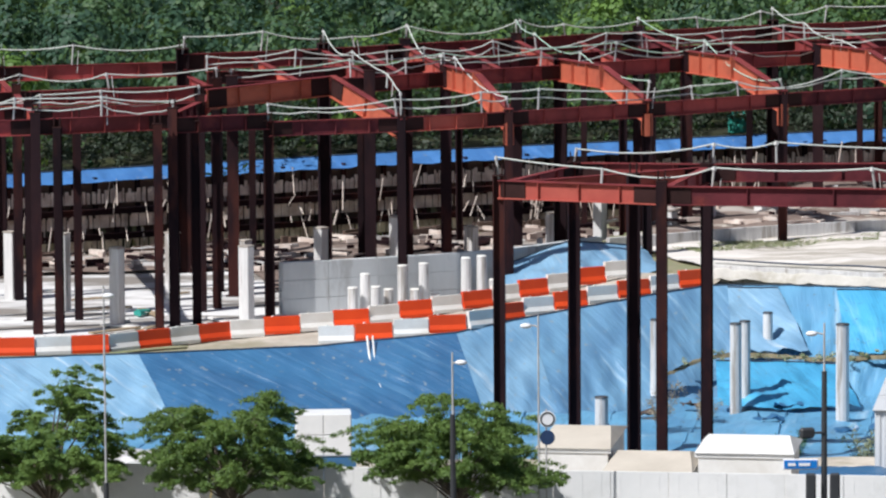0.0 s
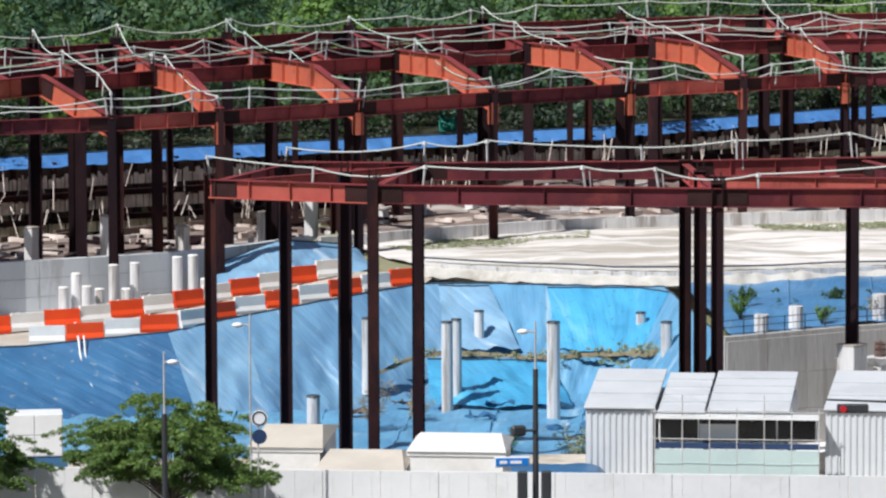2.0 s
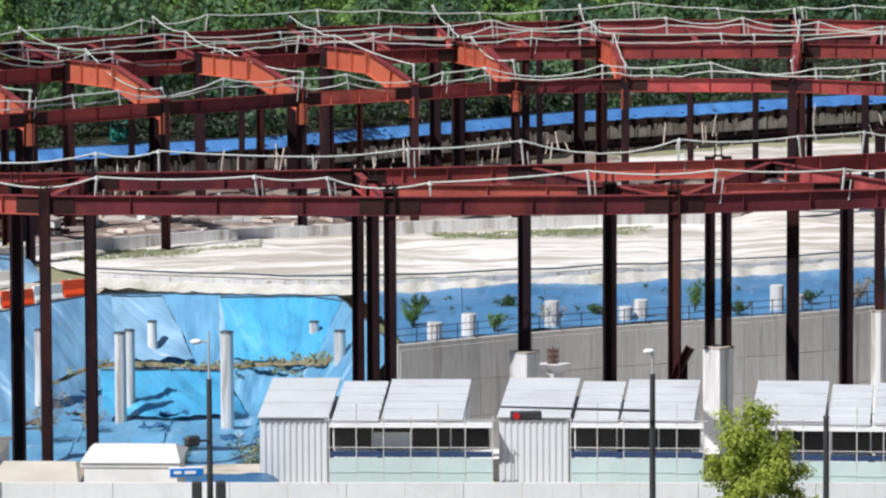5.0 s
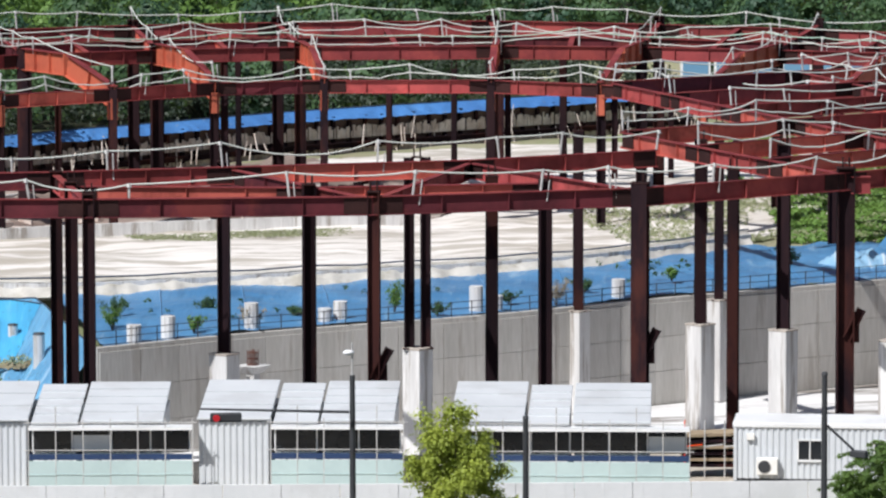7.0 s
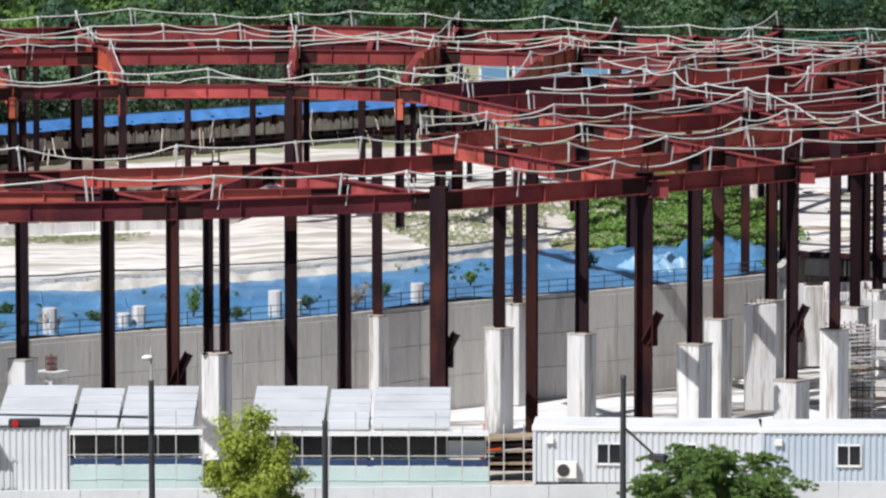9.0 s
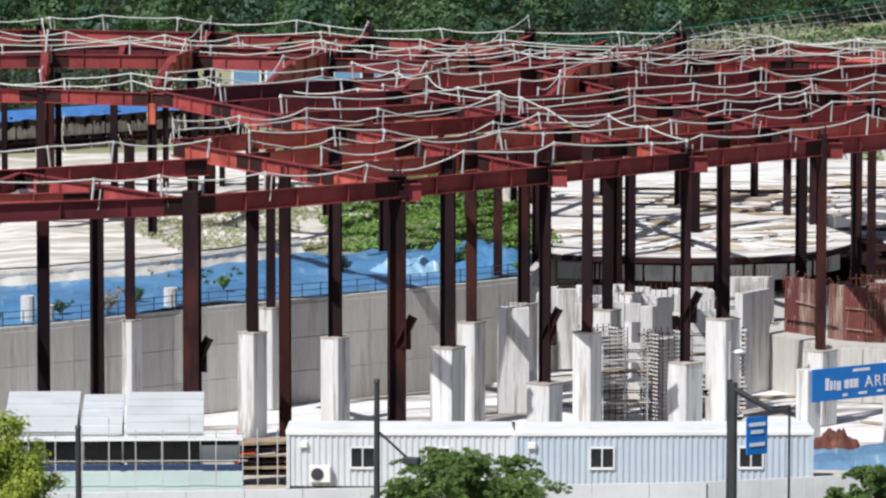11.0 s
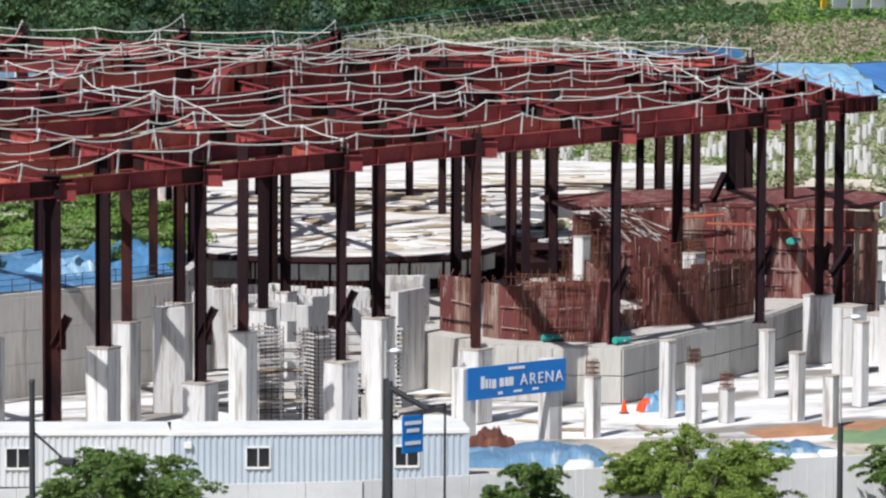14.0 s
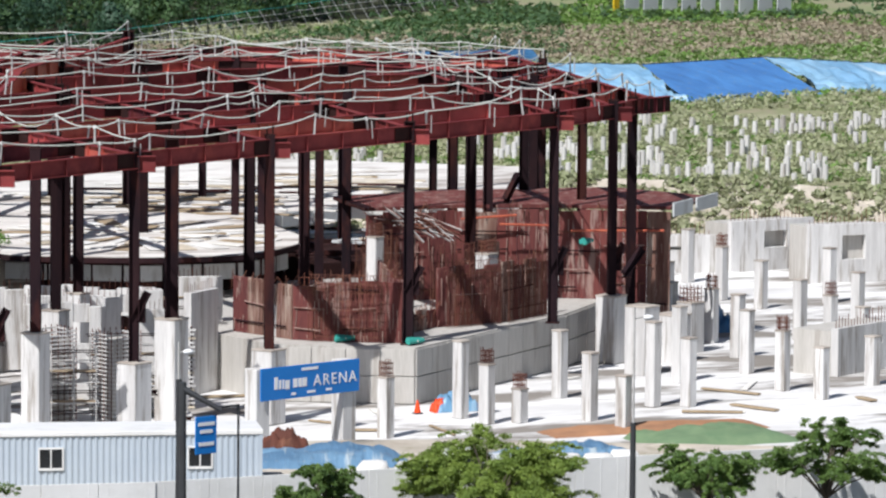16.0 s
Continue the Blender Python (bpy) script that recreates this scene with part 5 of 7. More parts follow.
for i, (x, y, r, h, mt) in enumerate(((46.1, 267.2, 0.7, 1.7, LEAF_HILL), (58.2, 275.0, 0.5, 0.8, LEAF_WOOD), (55.4, 269.4, 0.8, 1.3, DRY_BLADE), (37.6, 262.8, 0.7, 1.0, DRY_BLADE), (36.5, 270.3, 0.5, 0.7, LEAF_WOOD), (48.2, 265.9, 0.6, 0.7, LEAF_WOOD),
                                      (73.0, 286.7, 0.6, 0.9, LEAF_WOOD), (34.4, 261.0, 0.5, 0.8, LEAF_HILL), (31.2, 268.5, 0.6, 1.0, LEAF_WOOD), (30.4, 263.0, 0.5, 1.1, LEAF_HILL), (80.6, 288.0, 0.9, 1.4, LEAF_HILL), (82.4, 291.5, 0.8, 1.6, LEAF_WOOD), (53.0, 270.6, 0.4, 0.6, LEAF_WOOD), (40.6, 266.6, 0.4, 0.5, LEAF_WOOD), (64.2, 279.6, 0.5, 0.7, LEAF_HILL))):
    bush(x, y, 2.5, r, h, mt, "%s weed bush growing through the blue tarpaulin" % ("dry brown" if mt is DRY_BLADE else "green"), 300 + i)
for i, (x, y, z, r, h, mt) in enumerate(((11.0, 262.0, -3.0, 1.2, 2.6, DRY_BLADE), (13.4, 264.5, -3.0, 0.8, 1.6, DRY_BLADE), (17.2, 250.0, -3.0, 0.8, 1.8, LEAF_HILL), (20.4, 247.0, -3.0, 0.9, 2.2, GRASS_BLADE), (23.4, 246.0, -3.0, 1.0, 2.6, GRASS_BLADE), (25.4, 248.0, -3.0, 1.0, 2.4, LEAF_HILL), (14.2, 248.5, -3.0, 0.8, 1.4, GRASS_BLADE), (22.0, 244.0, -3.0, 1.0, 2.2, GRASS_BLADE), (26.4, 244.6, -3.0, 1.0, 2.4, GRASS_BLADE), (24.6, 243.0, -3.0, 1.0, 2.6, GRASS_BLADE))):
    bush(x, y, z, r, h, mt, "tall weeds on the pit floor behind the cabins", 330 + i)


def ledge_weeds():
    rng = np.random.default_rng(31)
    cs = []
    for i in range(46):
        p, _ = run(LEDGE, rng.random() ** 0.55)
        cs.append((p[0] + rng.normal() * 0.2, p[1] + rng.normal() * 0.35, p[2] + 0.22 + 0.1 * rng.normal()))
    v, f = leaf_cloud(rng, cs, rng.uniform(0.08, 0.26, len(cs)), 26, 0.08, 0.7, 0.2)
    tagged(new("weeds", cloud_mesh("weeds", v, f, GRASS_BLADE)), "weeds rooted on the soil ledge over the tarpaulin", "grass", kind="stuff")


ledge_weeds()
tufts("weeds", [(12, 233), (28, 232), (27, 243), (13, 243)], 320, 0.9, 9, GRASS_BLADE, "dry reeds on the pit floor by the cabins")


# earth bank between the meadow and the slab, overgrown
BANK_TOP = [(189.5, 301, 0.15), (164, 347, 0.15), (122, 371.2, 0.15), (106, 371.5, 0.2)]
BANK_FOOT = [(183.5, 299, -3.45), (158.5, 341, -3.45), (120.5, 364, -3.45), (106, 365, -3.4)]
slope = bank("ground_bank", BANK_TOP, BANK_FOOT, YARD, "earth bank below the meadow", 0.5)
tagged(slope, "", "ground", "", "structure")


def bank_weeds():
    rng = np.random.default_rng(41)
    cs = []
    for i in range(2600):
        u, w = rng.random(), rng.random() ** 1.6
        p = Vector(run(BANK_TOP, u)[0]).lerp(Vector(run(BANK_FOOT, u)[0]), w)
        if noise.noise((p.x * 0.2, p.y * 0.2, p.z * 0.5)) > -0.15:
            cs.append((p.x, p.y, p.z + 0.35))
    v, f = leaf_cloud(rng, cs, rng.uniform(0.3, 0.7, len(cs)), 14, 0.3, 0.6, 0.2)
    tagged(new("weeds", cloud_mesh("weeds", v, f, GRASS_BLADE)), "pale weeds on the earth bank below the meadow", "grass", kind="stuff")


bank_weeds()


# ---------------------------------------------------------------- hoarding and street furniture


def hoarding():
    t = thing("hoarding", "long plain white sheet metal hoarding along the street", "fence")
    n = int(length(HOARD) / 2.4)
    me = None
    for i in range(n):
        (x, y), ang = run(HOARD, (i + 0.5) / n)
        if me is None:
            bm = bmesh.new()
            box(bm, (0, 0, 1.5), (2.38, 0.05, 3.0), bevel=0.01)
            for k in range(3):
                box(bm, (-0.8 + k * 0.8, -0.028, 1.5), (0.05, 0.012, 2.9))
            me = bpy.data.meshes.new("panel")
            bm.to_mesh(me)
            bm.free()
            me.materials.append(WHITE)
        p = new("panel", me)
        p.parent = t
        p.matrix_basis = pose(x, y, 0.12, 0, 0, ang)
        if i % 2 == 0:
            (x, y), ang = run(HOARD, i / n)
            bm = bmesh.new()
            rod(bm, (x, y + 0.12, 0.1), (x, y + 0.12, 3.05), 0.05)
            part("post", bm, POST, t)


hoarding()


def lamp_post(x, y, h, thick, head=True, reach=0.5, side=-1):
    t = thing("street_lamp", "slim grey street lamp with a white head" if head else "plain dark steel pole", "lamp post" if head else "pole", "street lamps", (x, y, 0.1))
    bm = bmesh.new()
    rod(bm, (0, 0, 0), (0, 0, h * thick), 0.14, 0.11, 10)
    part("pole", bm, DARK_GREY, t)
    if head:
        bm = bmesh.new()
        rod(bm, (0, 0, h * thick), (0, 0, h), 0.05, 0.04, 6)
        rod(bm, (0, 0, h - 0.45), (side * reach, 0, h - 0.35), 0.035, 0.03, 6)
        part("arm", bm, POST, t)
        bm = bmesh.new()
        bmesh.ops.create_uvsphere(bm, u_segments=12, v_segments=6, radius=0.2, matrix=Matrix.Translation((side * reach, 0, h - 0.42)) @ Matrix.Diagonal((1.2, 0.8, 0.55, 1)))
        part("lamp_head", bm, SIGN_WHITE, t, "white lamp head", True)
    else:
        bm = bmesh.new()
        rod(bm, (0, 0, h * thick), (0, 0, h * thick + 0.12), 0.14, 0.1, 8)
        part("cap", bm, DARK_GREY, t)
    return t


lamp_post(14.9, 199.4, 10.1, 0.81, side=-1)
lamp_post(32.5, 198.3, 9.5, 0.86, side=-1, reach=0.15)
lamp_post(50.9, 194.5, 8.2, 1.0, head=False)
lamp_post(39.3, 197.1, 6.4, 1.0, head=False)
lamp_post(80.8, 182.9, 11.5, 1.0 * 0.6, side=1, reach=0.6)
lamp_post(0.2, 200.5, 8.9, 0.72, side=1, reach=0.35)
lamp_post(64.0, 189.4, 10.0, 0.85, side=1, reach=0.4)


lamp_post(-13.9, 204.5, 11.2, 0.28, side=1, reach=0.2)
lamp_post(3.7, 205.0, 9.8, 0.2, side=-1, reach=0.5)


def pole_signs():
    t = thing("direction_sign", "small blue and white direction sign on a pole", "road sign", at=(14.9, 199.3, 0.1))
    bm = bmesh.new()
    box(bm, (-0.95, -0.1, 4.5), (1.4, 0.06, 0.42), bevel=0.02)
    b = part("sign_board", bm, SIGN_WHITE, t)
    bm = bmesh.new()
    box(bm, (-0.95, -0.14, 4.5), (1.3, 0.02, 0.32))
    part("face", bm, SIGN_BLUE, b, "blue face")
    for x, w in ((-1.3, 0.3), (-0.8, 0.45)):
        bm = bmesh.new()
        box(bm, (x, -0.16, 4.5), (w, 0.02, 0.12))
        part("lettering", bm, SIGN_WHITE, b, "white illegible lettering bar")
    t = thing("traffic_camera", "dark camera housing on a pole bracket", "camera", at=(14.9, 199.3, 0.1))
    bm = bmesh.new()
    rod(bm, (0, 0, 5.75), (-0.45, -0.1, 5.75), 0.05)
    part("bracket", bm, DARK_GREY, t)
    bm = bmesh.new()
    box(bm, (-0.7, -0.1, 5.75), (0.62, 0.3, 0.42), 20, bevel=0.08)
    part("housing", bm, DARK_GREY, t)
    for dx in (-0.55, 0.4):
        t = thing("traffic_light", "dark upright traffic signal seen from behind", "traffic light", "signals", (14.9 + dx, 199.1, 0.1))
        bm = bmesh.new()
        box(bm, (0, 0, 3.55), (0.4, 0.25, 1.2), bevel=0.06)
        h = part("signal_head", bm, DARK_GREY, t)
        for k in range(3):
            bm = bmesh.new()
            rod(bm, (0, 0.1, 3.2 + 0.36 * k), (0, 0.4, 3.16 + 0.36 * k), 0.16, 0.15, 10)
            part("visor", bm, DARK_GREY, h)
        bm = bmesh.new()
        rod(bm, (0, 0, 0), (0, 0, 3.0), 0.05)
        part("post", bm, DARK_GREY, t)
    t = thing("round_sign", "round white road sign on a thin pole", "road sign", at=(4.0, 204.7, 0.1))
    bm = bmesh.new()
    rod(bm, (0, 0, 0), (0, 0, 6.0), 0.04)
    part("pole", bm, POST, t)
    bm = bmesh.new()
    rod(bm, (0.05, -0.08, 5.6), (0.05, -0.04, 5.6), 0.34, n=20)
    b = part("disc", bm, SIGN_WHITE, t)
    bm = bmesh.new()
    bmesh.ops.create_circle(bm, segments=20, radius=0.3)
    g = bmesh.ops.extrude_edge_only(bm, edges=bm.edges[:])
    for v in [e for e in g["geom"] if isinstance(e, bmesh.types.BMVert)]:
        v.co *= 0.78
    bmesh.ops.transform(bm, matrix=pose(0.05, -0.095, 5.6, 90), verts=bm.verts[:])
    part("ring", bm, DARK_GREY, b)
    bm = bmesh.new()
    rod(bm, (0.05, -0.08, 4.85), (0.05, -0.04, 4.85), 0.3, n=20)
    part("lower_disc", bm, NAVY, t, "dark blue lower disc")


pole_signs()


def pole_gear():
    t = thing("sign_gantry", "dark pole with a boom and a small blue direction sign", "road sign", at=(64.0, 188.9, 0.1))
    bm = bmesh.new()
    rod(bm, (0, 0, 0), (0, 0, 8.45), 0.16, 0.14, 10)
    part("pole", bm, DARK_GREY, t)
    bm = bmesh.new()
    rod(bm, (0, 0, 8.2), (1.4, -0.6, 7.35), 0.14, 0.1, 8)
    rod(bm, (1.2, -0.5, 7.45), (2.4, 0.2, 7.4), 0.05, 0.05, 6)
    part("boom", bm, DARK_GREY, t)
    bm = bmesh.new()
    box(bm, (0.85, -0.35, 6.35), (1.05, 0.06, 1.5), 18, bevel=0.02)
    s = part("sign_board", bm, SIGN_BLUE, t, "blue road sign board")
    for z, w in ((6.8, 0.8), (6.5, 0.6), (6.0, 0.75)):
        bm = bmesh.new()
        box(bm, (0.86, -0.395, z), (w, 0.02, 0.14), 18)
        part("lettering", bm, SIGN_WHITE, s, "white illegible lettering bar")
    bm = bmesh.new()
    rod(bm, (2.4, 0.2, 0), (2.4, 0.2, 7.45), 0.06, 0.05, 8)
    part("thin_pole", bm, DARK_GREY, t)
    c = thing("camera_arm", "dark raking arm with a box on a pole", "pole fitting", at=(50.9, 194.3, 0.1))
    bm = bmesh.new()
    rod(bm, (0.05, 0, 6.2), (1.1, -0.2, 5.2), 0.05)
    part("arm", bm, DARK_GREY, c)
    bm = bmesh.new()
    box(bm, (1.3, -0.25, 5.05), (0.7, 0.3, 0.28), -40, bevel=0.04)
    part("box", bm, DARK_GREY, c)
    s = thing("traffic_light", "black traffic signal on a boom with its red light lit", "traffic light", at=(32.3, 197.9, 0.1))
    bm = bmesh.new()
    rod(bm, (0, 0, 6.75), (-5.9, 0.6, 6.95), 0.06, 0.04, 8)
    part("boom", bm, DARK_GREY, s)
    bm = bmesh.new()
    box(bm, (-4.9, 0.35, 6.62), (1.25, 0.25, 0.36), -3, bevel=0.05)
    h = part("signal_head", bm, DARK_GREY, s, "black signal head")
    bm = bmesh.new()
    rod(bm, (-5.3, 0.12, 6.62), (-5.3, 0.20, 6.62), 0.14, n=12)
    part("red_lens", bm, RED, h, "lit red lens")


pole_gear()


# ---------------------------------------------------------------- cabins behind the hoarding
def corrugated(bm, w, h, x0, y0, z0, pitch=0.28, depth=0.05, along="x"):
    """A box-ribbed sheet wall, facing -y (along x) or facing x (along y)."""
    n = max(2, round(w / pitch))
    p = w / n
    pts = []
    for i in range(n):
        pts += [(i * p, 0), (i * p + p * 0.4, 0), (i * p + p * 0.5, -depth), (i * p + p * 0.9, -depth)]
    pts.append((w, 0))
    lo, hi = [], []
    for a, b in pts:
        q = (x0 + a, y0 + b) if along == "x" else (x0 - b, y0 + a)
        lo.append(bm.verts.new((*q, z0)))
        hi.append(bm.verts.new((*q, z0 + h)))
    for i in range(len(pts) - 1):
        bm.faces.new((lo[i], lo[i + 1], hi[i + 1], hi[i]))


def container(x, y, ang, L, W, H, wall, label, windows=(), ac=None):
    """A site container seen on its long side: ribbed walls, roof, corner posts, windows."""
    t = thing("site_container", label, "container", "site containers", (x, y, 0.15), ang)
    bm = bmesh.new()
    corrugated(bm, L - 0.2, H - 0.3, 0.1, 0.02, 0.15)
    corrugated(bm, W, H - 0.3, L - 0.05, 0.0, 0.15, along="y")
    box(bm, (L / 2, W / 2 + 0.05, H / 2), (L - 0.25, W - 0.1, H - 0.2))
    part("body", bm, wall, t)
    bm = bmesh.new()
    box(bm, (L / 2, W / 2, H - 0.03), (L + 0.12, W + 0.2, 0.22), bevel=0.03)
    part("roof", bm, WHITE, t, "white sheet roof with a lipped edge")
    bm = bmesh.new()
    box(bm, (L / 2, W / 2, 0.08), (L, W, 0.16))
    part("base_rail", bm, DARK_GREY, t)
    for px in (0.05, L - 0.05):
        bm = bmesh.new()
        box(bm, (px, 0.0, H / 2), (0.14, 0.14, H - 0.1))
        part("corner_post", bm, wall, t)
    for wx in windows:
        bm = bmesh.new()
        for dx, dz, sx, sz in ((0, 0.47, 1.12, 0.08), (0, -0.47, 1.16, 0.1), (-0.54, 0, 0.07, 1.0), (0.54, 0, 0.07, 1.0), (0, 0, 0.05, 0.92)):
            box(bm, (wx + dx, -0.06, H * 0.56 + dz), (sx, 0.09, sz))
        w = part("window", bm, WHITE, t, "white framed sliding window")
        for dx in (-0.27, 0.27):
            bm = bmesh.new()
            box(bm, (wx + dx, -0.045, H * 0.56), (0.46, 0.02, 0.88))
            part("pane", bm, BLACK, w)
    if ac:
        bm = bmesh.new()
        box(bm, (ac, -0.28, 0.75), (0.95, 0.36, 0.75), bevel=0.03)
        u = part("air_unit", bm, WHITE_PL, t, "white outdoor air conditioner unit")
        bm = bmesh.new()
        rod(bm, (ac - 0.12, -0.47, 0.75), (ac - 0.12, -0.50, 0.75), 0.28, n=16)
        part("fan_grille", bm, DARK_GREY, u)
    bm = bmesh.new()
    box(bm, (0.75, -0.1, H - 0.55), (0.35, 0.16, 0.3), bevel=0.02)
    part("vent_box", bm, WHITE_PL, t)
    return t


container(53.4, 220.0, -16.5, 10.2, 3.0, 2.6, PALE_GREY, "pale grey ribbed site container with a white roof", (3.4, 6.8), 1.5)
container(63.2, 217.0, -13.5, 13.4, 3.0, 2.6, PALE_BLUE, "pale blue ribbed site container with a white roof", (3.9, 10.6))


def cabin_block(x, y, ang, widths, deep, label, walk_w, first_wall=True, dark=BLACK):
    """Site cabins side by side, end on to the street, with a walkway of posts, band and screens along the front."""
    t = thing("site_cabin", label, "cabin", "site cabins", (x, y, 0.15), ang)
    at = 0.0
    for i, (w, drop) in enumerate(widths):
        bm = bmesh.new()
        z1, z2 = 2.95 - drop, 3.65 - drop
        box(bm, (at + w / 2, deep / 2 + 0.1, z1 / 2), (w - 0.16, deep - 0.2, z1 - 0.1))
        corrugated(bm, w - 0.16, z1 - 0.1, at + 0.08, 0.1, 0.0)
        c = part("cabin", bm, PALE_GREY if i == 0 else WHITE, t, "pale ribbed cabin end" if i == 0 else "white cabin")
        bm = bmesh.new()
        m = axes((at + w / 2, 0.0, z1), (at + w / 2, deep, z2))
        n = max(3, round(w / 0.55)) if drop else 1
        box(bm, (deep / 2, 0, 0.05), (deep + 0.2, w - 0.02, 0.10), m=m, bevel=0.02)
        for k in range(1, 5 if drop else 3):
            box(bm, (deep * k / (5 if drop else 3), 0, 0.13), (0.12 if drop > 0.1 else 0.06, w - 0.1, 0.10 if drop > 0.1 else 0.04), m=m)
        part("roof", bm, ROOF_GREY, c, "light grey sheet roof falling to the street")
        at += w + 0.12
    if not first_wall:
        x0 = 0.0
    else:
        x0 = widths[0][0] + 0.05
    W = at - x0 + walk_w
    bm = bmesh.new()
    box(bm, (x0 + W / 2, -0.25, 2.68), (W, 1.0, 0.12))
    part("canopy", bm, WHITE, t, "white walkway canopy")
    bm = bmesh.new()
    box(bm, (x0 + W / 2, 0.02, 2.05), (W - 0.3, 0.06, 1.0))
    f = part("shopfront", bm, dark, t, "dark glazed front")
    bays = max(3, round(W / 1.7))
    for k in range(bays + 1):
        bm = bmesh.new()
        box(bm, (x0 + 0.15 + (W - 0.3) * k / bays, -0.05, 2.05), (0.06, 0.07, 1.0))
        part("mullion", bm, WHITE, f, "white window bar")
    # pale glass in some bays, put in for the glints on the dark front
    for k in range(bays):
        if (k * 7 + bays) % 5 == 1:
            bm = bmesh.new()
            box(bm, (x0 + 0.15 + (W - 0.3) * (k + 0.5) / bays, -0.03, 1.95), ((W - 0.3) / bays - 0.1, 0.03, 0.72))
            part("pale_pane", bm, PALE_GREY if k % 2 else GLASSY, f, "pale glass pane standing for a glint")
    n = max(4, round(W / 1.15))
    for k in range(n + 1):
        bm = bmesh.new()
        rod(bm, (x0 + W * k / n, -0.7, 0), (x0 + W * k / n, -0.7, 2.9 + (0.8 if k % 3 == 1 else 0.25)), 0.03, n=6)
        part("post", bm, POST, t)
    for z in (1.72, 2.95):
        bm = bmesh.new()
        rod(bm, (x0 - 0.2, -0.72, z), (x0 + W + 0.2, -0.72, z), 0.025, n=5)
        part("rail", bm, POST, t)
    bm = bmesh.new()
    box(bm, (x0 + W / 2, -0.68, 1.42), (W, 0.05, 0.26))
    part("band", bm, NAVY, t, "navy blue rail band")
    for k in range(n):
        bm = bmesh.new()
        box(bm, (x0 + W * (k + 0.5) / n, -0.7, 0.66), (W / n - 0.03, 0.04, 1.18), bevel=0.01)
        box(bm, (x0 + W * (k + 0.5) / n, -0.73, 0.62 + 0.03 * (k % 2)), (W / n, 0.04, 0.05))
        part("screen", bm, GLASSY, t, "pale green screen panel")
    return t


cabin_block(19.0, 225.2, -10, ((3.2, 0), (2.1, 0.15), (3.7, 0.05)), 7.6, "white site cabins behind a green-screened walkway", 1.2)
cabin_block(29.6, 223.6, -12, ((3.3, 0), (2.0, 0.15), (3.3, 0.05)), 7.6, "white site cabins with a dark glazed front", 0.3)
cabin_block(40.6, 220.8, -13, ((3.3, 0), (1.9, 0.15), (3.5, 0.05)), 7.6, "white flat-roofed site cabins with a steel walkway", 1.6, first_wall=False)

# scaffold stack and timbers between cabins and containers
t = thing("scaffold_stack", "stack of timbers and orange scaffold frames", "scaffold", at=(51.6, 222.0, 0.15), turn=-14)
for k in range(6):
    bm = bmesh.new()
    box(bm, (1.2 + 0.1 * (k % 2), 0.5, 0.5 + 0.28 * k), (3.2 - 0.2 * (k % 3), 1.4, 0.12), k * 3)
    part("timber", bm, TIMBER if k % 2 else RUST_COL, t)
for k in range(4):
    bm = bmesh.new()
    rod(bm, (k * 0.9, -0.4, 0), (k * 0.9, -0.4, 2.6), 0.035)
    rod(bm, (k * 0.9, -0.4, 1.4), (k * 0.9 + 0.8, -0.4, 1.5), 0.03)
    part("frame", bm, ORANGE if k in (0, 3) else POST, t)


def booth(x, y, ang, w, d, h, roof, label):
    t = thing("booth", label, "booth", "", (x, y, 0.15), ang)
    bm = bmesh.new()
    box(bm, (0, 0, h / 2), (w - 0.3, d - 0.3, h))
    part("body", bm, CANVAS, t)
    bm = bmesh.new()
    vs = [bm.verts.new(p) for p in ((-w / 2, -d / 2, h), (w / 2, -d / 2, h), (w / 2, d / 2, h + 0.15), (-w / 2, d / 2, h + 0.15), (-w / 2 + 0.4, 0.2, h + 0.55), (w / 2 - 0.4, 0.2, h + 0.55))]
    for q in ((0, 1, 5, 4), (1, 2, 5), (2, 3, 4, 5), (3, 0, 4), (3, 2, 1, 0)):
        bm.faces.new([vs[i] for i in q])
    part("roof", bm, roof, t, "sloping sheet roof")
    bm = bmesh.new()
    box(bm, (0, -d / 2 + 0.12, h - 0.1), (w, 0.06, 0.2))
    part("fascia", bm, WHITE, t)
    return t


booth(5.9, 221.3, -9, 3.3, 6.2, 2.35, BEIGE_ROOF, "small booth with a beige sheet roof")
booth(13.0, 217.4, -10, 4.3, 3.6, 2.45, CANVAS, "low booth with an off-white sheet roof")
booth(8.9, 217.6, -9, 3.9, 5.2, 1.75, BEIGE_ROOF, "low store with a grey-beige roof")
t = thing("store_cabinet", "white panelled cabinet on a blue base", "cabinet", at=(-5.6, 226.0, 0.15), turn=3)
bm = bmesh.new()
for k in range(2):
    for j in range(2):
        box(bm, (-0.62 + k * 1.24, -0.9, 1.55 + j * 0.95), (1.2, 0.08, 0.9), bevel=0.02)
box(bm, (0, 0, 2.0), (2.5, 1.75, 1.9))
part("body", bm, WHITE, t)
bm = bmesh.new()
box(bm, (0, 0, 0.5), (2.9, 2.0, 1.0))
part("base", bm, TARP_DARK, t, "blue sheeted base")
